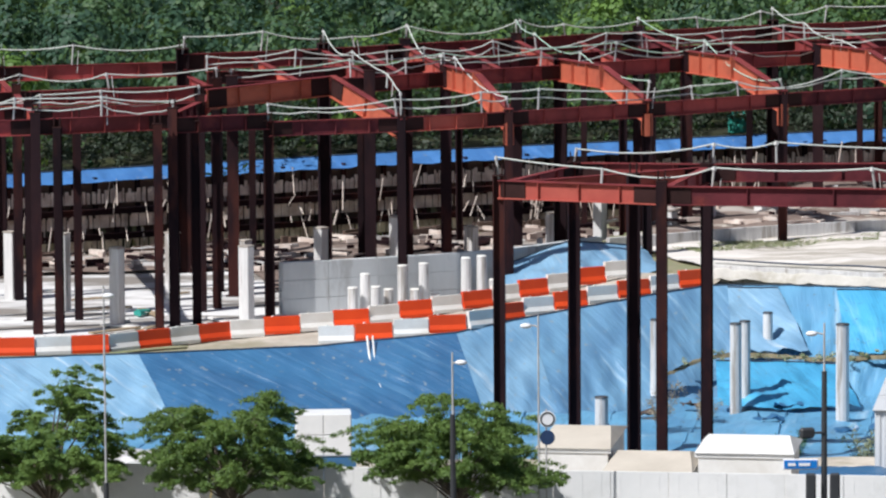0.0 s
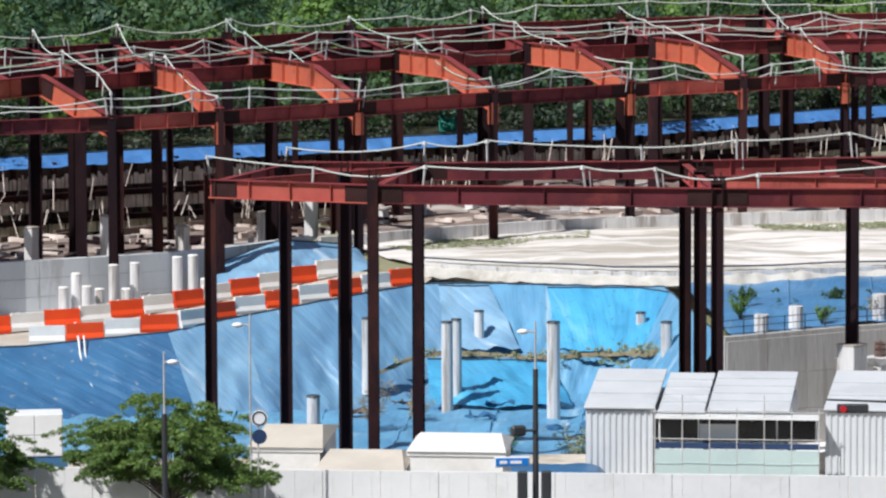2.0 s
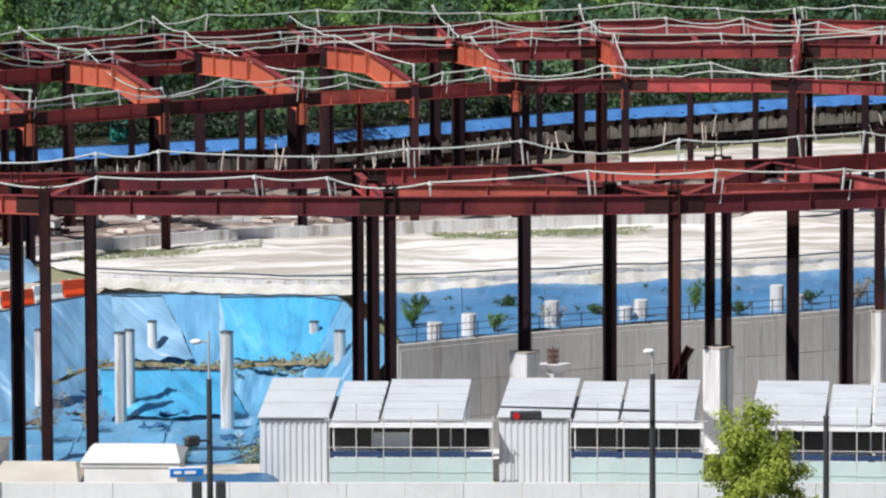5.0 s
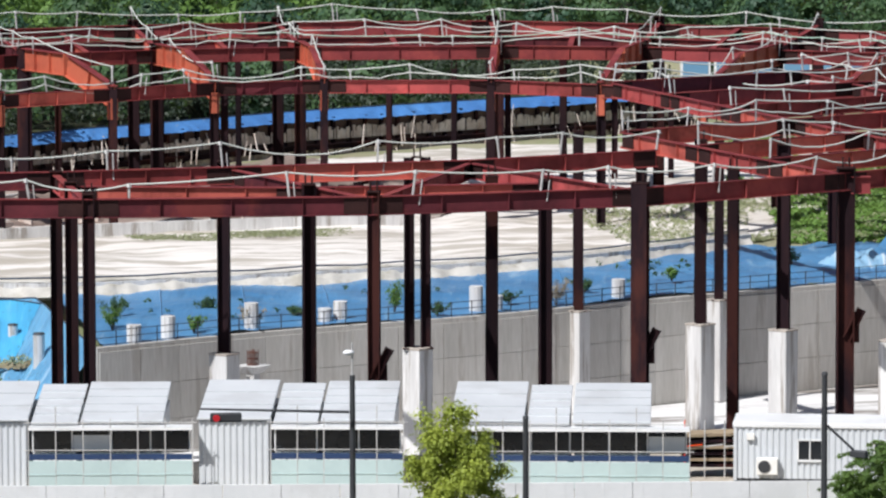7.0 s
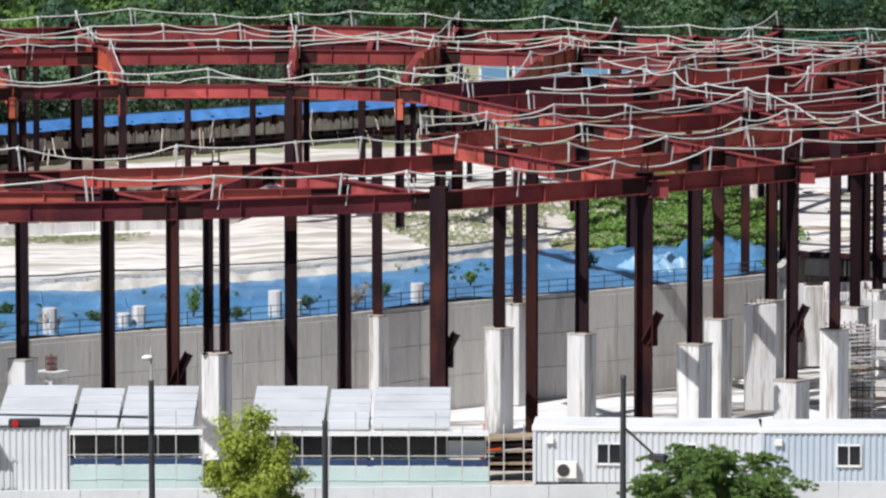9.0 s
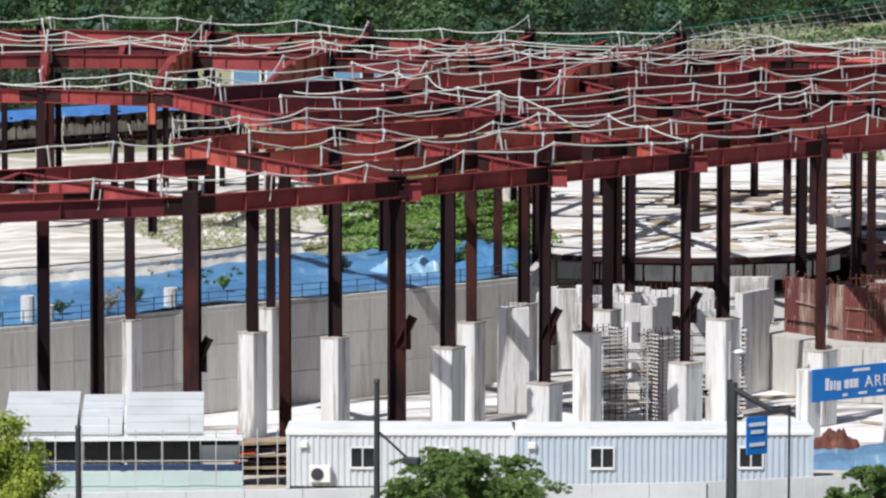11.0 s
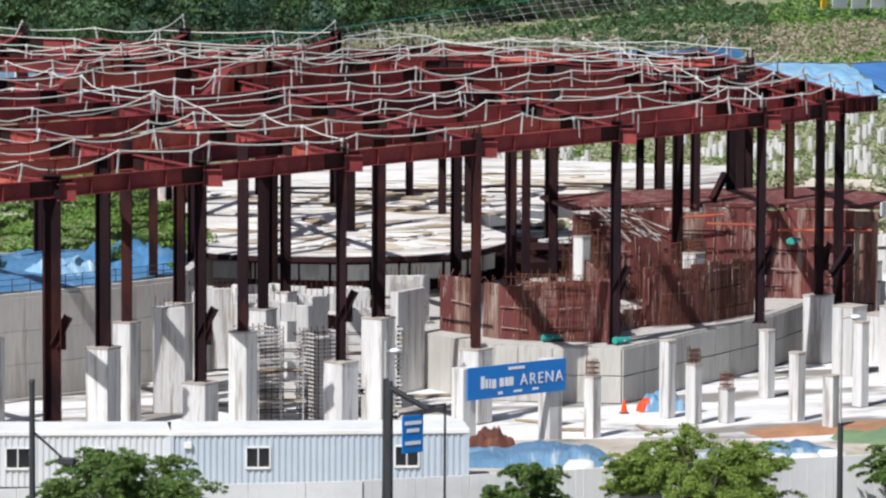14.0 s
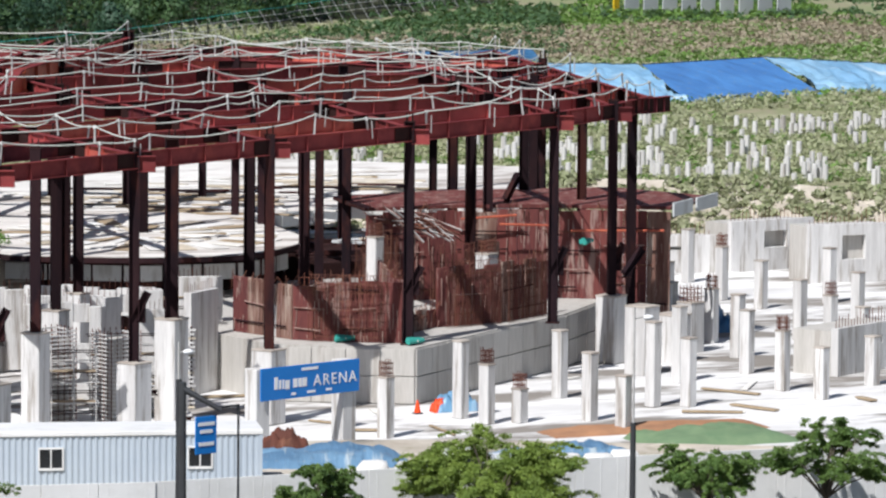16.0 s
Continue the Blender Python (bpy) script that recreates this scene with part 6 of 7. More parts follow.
for i, (x, y, w, mt, lab) in enumerate(((17.6, 223.6, 4.6, TARP_DARK, "deep blue sheeted stack"), (11.0, 227.5, 6.0, TARP_DARK, "deep blue sheeted stack"), (-12.5, 222, 5.0, CANVAS, "pale sheeted stack of boards"), (-9, 220, 3.0, YELLOW, "yellow cover over a small machine"), (-14, 226, 3.5, CONC, "pale heap of rubble bags"))):
    bm = bmesh.new()
    bmesh.ops.create_grid(bm, x_segments=14, y_segments=8, size=1)
    for v in bm.verts:
        e = max(abs(v.co.x), abs(v.co.y))
        v.co.z = ((1.15 if i > 1 else 0.5) if e < 0.8 else 0.4 if e < 0.95 else 0.0) + 0.12 * noise.noise((v.co.x * 3, v.co.y * 3, i))
        v.co.x *= w / 2
        v.co.y *= 1.6
    ob = mesh_ob("covered_pallet", bm, mt, True)
    ob.matrix_basis = pose(x, y, 0.14, 0, 0, -5)
    tagged(ob, lab, "stack")


# ---------------------------------------------------------------- water-filled barriers along the pit edge
def barrier(x, y, z, ang, material, w=1.9):
    t = thing("road_barrier", "%s plastic water-filled road barrier" % ("orange-red" if material is ORANGE else "white"), "barrier", "road barriers", (x, y, z), ang)
    bm = bmesh.new()
    prof = [(-0.26, 0), (-0.26, 0.18), (-0.13, 0.42), (-0.10, 0.95), (0.10, 0.95), (0.13, 0.42), (0.26, 0.18), (0.26, 0)]
    a = [bm.verts.new((-w / 2, p, q)) for p, q in prof]
    b = [bm.verts.new((w / 2, p, q)) for p, q in prof]
    bm.faces.new(a[::-1])
    bm.faces.new(b)
    for i in range(len(prof)):
        bm.faces.new((a[i], a[(i + 1) % 8], b[(i + 1) % 8], b[i]))
    part("body", bm, material, t)
    bm = bmesh.new()
    box(bm, (0.5 * w, 0, 0.5), (0.08, 0.14, 0.7))
    part("coupling", bm, WHITE_PL, t)
    bm = bmesh.new()
    rod(bm, (-w * 0.25, 0, 0.95), (-w * 0.25, 0, 1.0), 0.07, n=8)
    part("filler_cap", bm, WHITE_PL, t)
    return t


B1 = [(-30, 268.6, 0.25), (-22.6, 269.2, 0.25), (-18.4, 270.2, 0.25), (-12.1, 275.2, 0.3), (-4.7, 277.8, 0.68), (1.2, 281.2, 1.15), (6.7, 285.4, 1.75), (10.6, 287.8, 2.3)]
B2 = [(-7.0, 271.6, 0.42), (-4.3, 271.8, 0.55), (1.2, 272.9, 1.0), (4.4, 275.7, 1.4), (9.9, 278.7, 2.0), (14.6, 281.6, 2.4)]
for line in (B1, B2):
    n = round(length(line) / 2.0)
    for i in range(n):
        p, ang = run(line, (i + 0.5) / n)
        barrier(*p, ang + 2 * math.sin(i * 3.3), ORANGE if i % 2 else WHITE_PL, 2.0 if i % 2 else 1.9)

# capped round piles standing in the tarpaulin bank
for i, (x, y, z0, z1, r) in enumerate(((15.3, 267.6, -3.4, 1.85, 0.32), (15.9, 269.5, -3.4, 1.75, 0.3), (17.6, 277.0, -2.4, 1.3, 0.28), (20.7, 264.2, -3.4, 2.2, 0.36), (26.3, 274.6, -2.4, 1.4, 0.28), (26.9, 266.6, -2.4, 1.85, 0.32), (8.0, 261.9, -3.4, -1.25, 0.36), (11.2, 272.5, -2.6, 1.5, 0.25), (10.3, 279.5, 1.6, 2.4, 0.2))):
    t = thing("concrete_stump", "round pale concrete pile stump standing out of the tarpaulin", "pile", "round piles", (x, y, z0))
    bm = bmesh.new()
    rod(bm, (0, 0, 0), (0, 0, z1 - z0), r, r * 0.96, 14)
    part("shaft", bm, CONC, t, "", False)
    bm = bmesh.new()
    rod(bm, (0, 0, z1 - z0), (0, 0, z1 - z0 + 0.08), r * 1.05, r * 0.9, 14)
    part("rim", bm, DARK_GREY, t)
for i, (x, h) in enumerate(((-5.3, 1.9), (-4.6, 2.6), (-4.0, 1.9), (-3.3, 1.6), (-2.5, 3.0), (-1.8, 1.5), (-1.3, 3.0), (-0.7, 1.2), (1.1, 3.1), (2.0, 3.2), (2.7, 1.7))):
    y = 284.4 + (x + 5.3) * 0.62 + 0.5 * math.sin(i * 2.7)
    t = thing("concrete_stump", "round pale concrete pile stump before the grey wall", "pile", "round piles", (x, y, 0.1))
    bm = bmesh.new()
    rod(bm, (0, 0, 0), (0, 0, h), 0.3, 0.28, 12)
    part("shaft", bm, CONC, t)
    bm = bmesh.new()
    rod(bm, (0, 0, h), (0, 0, h + 0.06), 0.3, 0.26, 12)
    part("rim", bm, WHITE_PL, t)
# slim piers before the retaining wall, with broad cast heads and bare bars
for x, y in ((35.5, 257.0), (37.0, 257.4)):
    t = concrete_pier(x, y, -3.4, 0.9, 0.62, cage=1.0, group="headed piers")
    bm = bmesh.new()
    bmesh.ops.create_cone(bm, cap_ends=True, segments=4, radius1=0.5, radius2=0.95, depth=0.4, matrix=pose(0, 0, 4.3, 0, 0, 45))
    part("head", bm, CONC, t, "broad stained cast head")
# stubs on the retaining wall and the railing along it
for i, (x, y) in enumerate(((31.0, 258.6), (32.9, 259.6), (37.6, 262), (41.8, 263.9), (42.7, 264.4), (50.6, 267.4), (51.8, 268), (59.4, 271.8))):
    t = thing("concrete_stump", "short pale concrete stub above the retaining wall", "pile", "round piles", (x, y, 2.25))
    bm = bmesh.new()
    rod(bm, (0, 0, 0), (0, 0, 0.95 + 0.3 * (i % 3)), 0.38, 0.38, 12)
    part("shaft", bm, CONC, t)
fence = thing("railing", "thin dark site railing along the retaining wall", "railing")
n = 46
for i in range(n + 1):
    (x, y), ang = run(RET, i / n)
    bm = bmesh.new()
    rod(bm, (x, y + 0.15, 2.2), (x, y + 0.15, 3.25), 0.03, n=5)
    part("post", bm, DARK_GREY, fence)
for z in (2.5, 2.85, 3.2):
    bm = bmesh.new()
    tube(bm, [(x, y + 0.15, z) for x, y in RET], 0.02)
    part("rail", bm, DARK_GREY, fence)


t = thing("pickup_truck", "white pickup truck parked behind the hoarding", "truck", at=(84.6, 209.5, 0.15), turn=12)
bm = bmesh.new()
box(bm, (0, 0, 0.85), (4.6, 1.8, 0.8), bevel=0.12)
box(bm, (-0.6, 0, 1.6), (1.9, 1.6, 0.9), bevel=0.2)
part("body", bm, WHITE, t)
bm = bmesh.new()
box(bm, (-0.6, -0.78, 1.7), (1.4, 0.08, 0.5))
box(bm, (0.36, 0, 1.7), (0.08, 1.3, 0.5))
part("window", bm, BLACK, t)
bm = bmesh.new()
box(bm, (1.4, 0, 1.42), (1.7, 1.7, 0.35), bevel=0.05)
part("load_bed", bm, PALE_GREY, t)
for wx in (-1.5, 1.5):
    for wy in (-0.8, 0.8):
        bm = bmesh.new()
        rod(bm, (wx, wy - 0.12, 0.36), (wx, wy + 0.12, 0.36), 0.36, n=16)
        part("wheel", bm, DARK_GREY, t)
for i, (x, y) in enumerate(((80.5, 211), (82.0, 210.2), (88.2, 209.8), (89.6, 210.4), (91.0, 209.9), (92.6, 210.6))):
    bm = bmesh.new()
    bmesh.ops.create_icosphere(bm, subdivisions=3, radius=0.85)
    for v in bm.verts:
        v.co = v.co * (1 + 0.16 * noise.noise(v.co * 2.2 + Vector((i, 0, 0))))
        v.co.z = max(-0.45, min(0.62, v.co.z)) * 1.35
    ob = mesh_ob("bulk_bag", bm, CANVAS, True)
    ob.matrix_basis = pose(x, y, 0.15 + 0.6, 0, 0, 30 * i)
    tagged(ob, "bulging white bulk bag behind the hoarding", "bag", "bulk bags")

tufts("weeds", [(31, 262), (58, 274), (72, 283), (66, 292), (44, 281), (31, 276)], 40, 0.32, 14, LEAF_WOOD, "scattered weeds growing through the tarpaulin", 0.4)
t = thing("hanging_rope", "pale rope hanging down the deep blue tarpaulin", "rope")
bm = bmesh.new()
tube(bm, [(-4.3, 271.3, 0.9), (-4.2, 270.6, 0.1), (-4.0, 269.4, -0.9), (-3.6, 268.4, -1.4), (-3.1, 267.2, -2.3), (-2.9, 266.0, -3.0)], 0.06)
part("strand", bm, WHITE_PL, t)
bm = bmesh.new()
tube(bm, [(-4.0, 271.3, 0.9), (-3.9, 270.4, -0.1), (-3.8, 269.2, -1.1), (-3.2, 267.8, -1.9), (-2.6, 266.6, -2.7)], 0.05)
part("strand", bm, WHITE_PL, t)

tufts("weeds", [(12.5, 274), (16, 277.5), (24, 275.5), (27.5, 268), (25.5, 267), (23, 273), (16, 274.5)], 120, 0.22, 15, GRASS_BLADE, "dry weeds on the soil ledge", 2.7)


# ---------------------------------------------------------------- concrete works on the pit floor
PLY = mat("pale_form_ply", (0.62, 0.55, 0.44), (0.45, 0.39, 0.31), 0.8, 0, 0.8, bump=0.15, per_object=0.2)
FORM_PALE = mat("cement_splashed_form_panel", (0.30, 0.19, 0.15), (0.12, 0.05, 0.04), 0.85, 0, 0.9, 0.4, bump=0.3, stretch=(2, 2, 0.2), stain_shade=(0.5, 0.44, 0.38), stain_shade_amount=0.5, stain_shade_scale=0.9)
# podium and rusty formwork above it
def block(name, pts, z0, z1, material, label, category, kind="structure"):
    bm = bmesh.new()
    prism(bm, pts, z0, z1)
    return tagged(mesh_ob(name, bm, material), label, category, kind=kind)


POD = [(95.9, 266.6), (102.8, 263.0), (117.3, 275.7), (124.0, 283.7), (121.2, 298.7), (101.2, 296.9), (93.0, 279.0)]
pod = block("wall_podium", POD, -3.5, -0.25, CONC_WALL, "grey concrete podium of the rising building", "podium")
bm = bmesh.new()
box(bm, (0, 0, 0), (1.96, 0.08, 1.5), bevel=0.02)
pan = bpy.data.meshes.new("panel")
bm.to_mesh(pan)
bm.free()
pan.materials.append(CONC_WALL)
for a, b in zip(POD[:3], POD[1:4]):
    n = round(math.dist(a, b) / 2)
    ang = math.atan2(b[1] - a[1], b[0] - a[0])
    for i in range(n):
        for k in range(2):
            p = new("panel", pan)
            p.parent = pod
            s = (i + 0.5) / n
            p.matrix_basis = pose(a[0] + (b[0] - a[0]) * s + 0.06 * math.sin(ang), a[1] + (b[1] - a[1]) * s - 0.06 * math.cos(ang), -2.65 + 1.56 * k, 0, 0, math.degrees(ang)) @ Matrix.Diagonal((math.dist(a, b) / n / 2, 1, 1, 1))


CEMENT_BAR = mat("cement_caked_bar", (0.42, 0.31, 0.27), (0.16, 0.06, 0.05), 0.9, 0, 1.5, 0.5, bump=0.2, stretch=(1, 1, 0.25))


def rust_wall(line, z0, z1, label, seed, ragged=0.3):
    """Big rusty form panels set nearly flush, with walers, bent bars over the top and a few caked drips."""
    rnd = random.Random(seed)
    t = thing("formwork_wall", label, "formwork", "rusty formwork")
    for a, b in zip(line, line[1:]):
        n = max(1, round(math.dist(a, b) / 1.25))
        ang = math.degrees(math.atan2(b[1] - a[1], b[0] - a[0]))
        d = Vector((b[1] - a[1], a[0] - b[0])).normalized()
        at = lambda s, o=0.0: (a[0] + (b[0] - a[0]) * s + d.x * o, a[1] + (b[1] - a[1]) * s + d.y * o)
        for i in range(n):
            h = z1 - z0 - ragged * rnd.random()
            bm = bmesh.new()
            box(bm, (*at((i + 0.5) / n, rnd.uniform(-0.05, 0.05)), z0 + h / 2), (math.dist(a, b) / n - 0.015, 0.14, h), ang + rnd.uniform(-1.5, 1.5), bevel=0.012)
            part("panel", bm, rnd.choice((FORM, FORM, FORM, FORM_PALE)), t)
        for z in np.arange(z0 + 0.7, z1 - 0.4, 1.15):
            bm = bmesh.new()
            s0, s1 = rnd.uniform(0, 0.25), rnd.uniform(0.6, 1)
            rod(bm, (*at(s0, 0.2), z), (*at(s1, 0.2), z + rnd.uniform(-0.12, 0.12)), 0.045, n=5)
            part("waler", bm, rnd.choice((RUST_COL, REBAR, CEMENT_BAR)), t)
        bm = bmesh.new()
        for i in range(int(math.dist(a, b) * 3.2)):
            p = at(rnd.random(), rnd.uniform(-0.1, 0.3))
            q = (p[0] + rnd.uniform(-0.5, 0.5), p[1] + rnd.uniform(-0.3, 0.3), z1 - ragged + rnd.uniform(0.1, 0.8))
            tube(bm, [(*p, z1 - ragged - 0.5), (p[0], p[1], z1 - ragged + 0.05), q], 0.026, 3)
        tagged(part("starter_bar_bunch", bm, REBAR, t, "bent rusty bars"), kind="stuff")
        bm = bmesh.new()
        for i in range(int(math.dist(a, b) * 4.5)):
            p = at(rnd.random(), 0.12)
            zz = rnd.uniform(z0 + 0.3, z1 - 0.5)
            rod(bm, (*p, zz), (p[0] + rnd.uniform(-0.08, 0.08), p[1], max(z0 + 0.05, zz - rnd.uniform(0.4, 1.6))), 0.04, 0.02, 4)
        tagged(part("cement_drips", bm, CEMENT_BAR, t, "pale caked cement drips"), kind="stuff")
    return t


rust_wall([(95.8, 273.6), (97.6, 268.7)], -0.25, 3.0, "dark rust-brown form panels at the back of the podium", 1)
rust_wall([(97.6, 268.7), (99.6, 267.1), (102.9, 265.3)], -0.25, 3.25, "rust-brown form panels streaked with pale cement on the podium", 2, 0.45)
rust_wall([(103.8, 268.4), (107.5, 271.8)], -0.25, 1.1, "low dark form panels between the rusty walls", 3, 0.5)
rust_wall([(107.5, 271.6), (112.0, 272.9), (116.2, 276.0)], -0.25, 3.3, "rust-brown form panels caked with pale cement along the podium", 4, 0.4)
rust_wall([(103.4, 266.4), (105.0, 274.0), (106.5, 281.0)], -0.25, 3.4, "rust-brown cross wall of form panels", 5, 0.5)
rust_wall([(108.0, 284.6), (114.0, 285.2), (119.0, 284.0)], -0.25, 5.2, "tall deep red-brown form panels below the deck", 6, 0.2)
rust_wall([(119.0, 284.0), (122.4, 282.4)], -0.25, 5.2, "tall deep red-brown form panels by the deck corner", 7, 0.15)
rust_wall([(122.4, 282.4), (126.2, 280.4)], -3.45, 5.2, "tall deep red-brown form panels at the deck corner", 8, 0.15)
rust_wall([(111.5, 277.6), (114.5, 279.4)], -0.25, 4.3, "ragged rust-brown form panels in the core", 9, 0.9)


def rebar_mat(x, y, z, w, h, ang, seed, n=26):
    """An upright curtain of reinforcing bars."""
    rnd = random.Random(seed)
    t = thing("rebar_curtain", "upright curtain of rusty reinforcing bars", "rebar", "rebar curtains", (x, y, z), ang)
    bm = bmesh.new()
    for i in range(n):
        rod(bm, (w * i / n, 0, 0), (w * i / n + rnd.uniform(-0.08, 0.08), 0, h * rnd.uniform(0.75, 1.0)), 0.025, n=3)
    tagged(part("upright_mesh", bm, REBAR, t), kind="stuff")
    bm = bmesh.new()
    for k in range(int(h / 0.5)):
        rod(bm, (0, 0.03, 0.3 + 0.5 * k), (w, 0.03, 0.3 + 0.5 * k), 0.02, n=3)
    tagged(part("cross_mesh", bm, REBAR, t), kind="stuff")


for i, (x, y, z, w, h, a) in enumerate(((98.6, 270.6, -0.25, 3.6, 3.9, -15), (98.1, 267.5, -0.25, 4.6, 4.1, -27), (107.9, 271.0, -0.25, 4.2, 4.3, 18), (112.3, 272.3, -0.25, 4.4, 4.2, 37), (108.6, 275.4, -0.25, 3.6, 4.6, 20), (105.6, 279.9, -0.25, 3, 5.0, 8))):
    rebar_mat(x, y, z, w, h, a, 40 + i)

for x, y, z1, w in ((105.1, 275.4, 4.7, 0.85), (111.8, 274.6, 3.6, 1.1), (97.2, 270.4, 1.6, 0.8)):
    concrete_pier(x, y, -0.25, z1, w, cage=0.9, group="core columns")

# decks: the ground-floor slab at the back and the raised rusty deck
block("slab_back", [(89.7, 300.1), (94.2, 297.5), (104.0, 297.0), (109.6, 305.0), (110.5, 314.0), (119.8, 319.5), (131.4, 316.6), (143.7, 343.5), (115.9, 364.8), (99.7, 345.0)], 1.25, 2.15, DECK, "pale concrete deck slab of the ground floor", "slab")
deck = block("slab_raised", [(108.2, 285.3), (114.0, 285.8), (119.4, 284.5), (126.4, 280.9), (131.8, 286.4), (128.2, 294.0), (117.2, 295.0), (109.0, 293.0)], 5.2, 5.42, FORM, "raised rust-brown steel deck", "slab")
t = thing("edge_form", "grey steel edge forms along the raised deck", "formwork")
for a, b in (((126.4, 280.5), (128.8, 283.0)), ((129.2, 283.3), (131.9, 286.1))):
    bm = bmesh.new()
    n = math.dist(a, b)
    box(bm, ((a[0] + b[0]) / 2, (a[1] + b[1]) / 2, 5.25), (n, 0.12, 0.85), math.degrees(math.atan2(b[1] - a[1], b[0] - a[0])), bevel=0.02)
    part("panel", bm, CONC_BLUE, t, "grey sheet edge form")
for a, b, z in (((88.6, 295.4), (95.7, 291.4), 0.75), ((95.9, 291.3), (102.6, 291.2), 0.75), ((102.8, 291.3), (107.0, 295.6), 0.75), ((110.9, 314.0), (119.6, 319.1), 1.2)):
    n = max(1, round(math.dist(a, b) / 3))
    for i in range(n):
        bm = bmesh.new()
        s = (i + 0.5) / n
        box(bm, (a[0] + (b[0] - a[0]) * s, a[1] + (b[1] - a[1]) * s, z + 0.45), (math.dist(a, b) / n - 0.15, 0.12, 0.95), math.degrees(math.atan2(b[1] - a[1], b[0] - a[0])), bevel=0.02)
        part("panel", bm, CONC_BLUE, t, "grey sheet edge form")
# raking props and stubs on the deck
for i, (x, y, z, a) in enumerate(((117.5, 285.6, 5.42, 40), (122.6, 279.0, 1.4, 25))):
    t = thing("raking_prop", "raking rusty steel prop", "prop", at=(x, y, z), turn=a)
    bm = bmesh.new()
    i_beam(bm, (0, 0, 0), (1.7, 0, 1.5), 0.4, 0.35)
    part("section", bm, RUST_COL, t)
    bm = bmesh.new()
    box(bm, (0, 0, 0.03), (0.6, 0.5, 0.06))
    part("foot_plate", bm, DARK_STEEL, t)

# concrete cores with openings, and the stair
for i, (x, y, a, w, d, z1, hole) in enumerate(((77.7, 267.2, -12, 1.7, 1.0, 2.4, 0), (89.1, 267.6, -12, 2.4, 0.6, 1.9, 0), (93.1, 271.6, 42, 3.2, 0.5, 2.4, 0), (95.4, 278.5, -10, 2.6, 0.5, 2.4, 1), (81.9, 275.6, 70, 4.2, 0.5, 2.3, 0), (90.8, 273.6, -12, 1.2, 1.2, 2.3, 0))):
    t = thing("core_wall", "pale concrete core wall with an opening" if hole else "plain pale concrete core wall", "wall", "core walls", (x, y, -3.45), a)
    h = z1 + 3.45
    if hole:
        for px, sx, pz, sz in ((-w / 2 + w * 0.19, w * 0.38, h / 2, h), (w / 2 - w * 0.16, w * 0.32, h / 2, h), (w * 0.03, w * 0.301, h - 0.6, 1.2)):
            bm = bmesh.new()
            box(bm, (px, 0, pz), (sx - 0.01, d, sz), bevel=0.015)
            part("wall", bm, CONC, t)
    else:
        bm = bmesh.new()
        box(bm, (0, 0, h / 2), (w, d, h), bevel=0.02)
        part("wall", bm, CONC, t)
    bm = bmesh.new()
    for k in range(int(w * 4)):
        rod(bm, (-w / 2 + 0.1 + k / 4, 0, h), (-w / 2 + 0.1 + k / 4, 0, h + random.uniform(0.2, 0.7)), 0.02, n=3)
    tagged(part("starter_bar_bunch", bm, REBAR, t), kind="stuff")


def pierced_wall(x, y, z0, ang, w, h, cols, rows, d, label):
    """A cast wall of piers and lintels round open window holes."""
    t = thing("core_wall", label, "wall", "core walls", (x, y, z0), ang)
    pw = w / (cols * 2 + 1)
    lh = h / (rows * 2.2 + 1)
    for i in range(cols + 1):
        bm = bmesh.new()
        box(bm, (-w / 2 + pw * (0.5 + 2 * i), 0, h / 2), (pw, d, h + 0.3 * math.sin(i * 2.3)), bevel=0.015)
        part("pier", bm, CONC, t)
    for i in range(cols):
        for k in range(rows + 1):
            bm = bmesh.new()
            box(bm, (-w / 2 + pw * (1.5 + 2 * i), 0.02, lh * (0.5 + 2.2 * k)), (pw + 0.02, d * 0.8, lh), bevel=0.01)
            part("lintel", bm, CONC, t)
    bm = bmesh.new()
    for k in range(int(w * 3)):
        rod(bm, (-w / 2 + 0.1 + k / 3, 0, h - 0.1), (-w / 2 + 0.1 + k / 3, 0, h + random.uniform(0.2, 0.8)), 0.022, n=3)
    tagged(part("starter_bar_bunch", bm, REBAR, t), kind="stuff")


pierced_wall(84.6, 270.3, -3.45, -14, 4.6, 5.5, 2, 2, 0.5, "pale concrete core wall with rows of open holes")
pierced_wall(88.2, 276.5, -3.45, -14, 7.5, 5.2, 3, 2, 0.5, "long pale concrete core wall with open windows")
pierced_wall(83.2, 283.8, -3.45, -3, 6.4, 5.0, 2, 1, 0.5, "pale concrete wall below the deck edge")
pierced_wall(89.6, 281.4, -3.45, -32, 7.8, 5.1, 3, 1, 0.5, "pale concrete wall with open bays below the deck edge")
for i, (x, y, a, w, h) in enumerate(((89.6, 265.2, -14, 1.8, 4.6), (83.2, 264.6, 60, 2.2, 3.6), (87.2, 264.0, -14, 1.6, 3.0))):
    t = thing("slatted_form", "pale slatted shutter of horizontal bars", "formwork", "slatted shutters", (x, y, -3.45), a)
    for k in range(int(h / 0.24)):
        bm = bmesh.new()
        box(bm, (0.05 * math.sin(k * 2.9), 0, 0.12 + 0.24 * k), (w, 0.14, 0.11), 1.5 * math.sin(k * 1.7))
        part("slat", bm, PLY if k % 4 == 0 else CONC, t)
    for s in (-1, 1):
        bm = bmesh.new()
        box(bm, (s * w * 0.4, 0.13, h / 2), (0.12, 0.1, h))
        part("stud", bm, RUST_COL, t)
t = thing("stair", "raw concrete stair flight rising in the core", "stair", at=(88.9, 260.6, -3.45), turn=165)
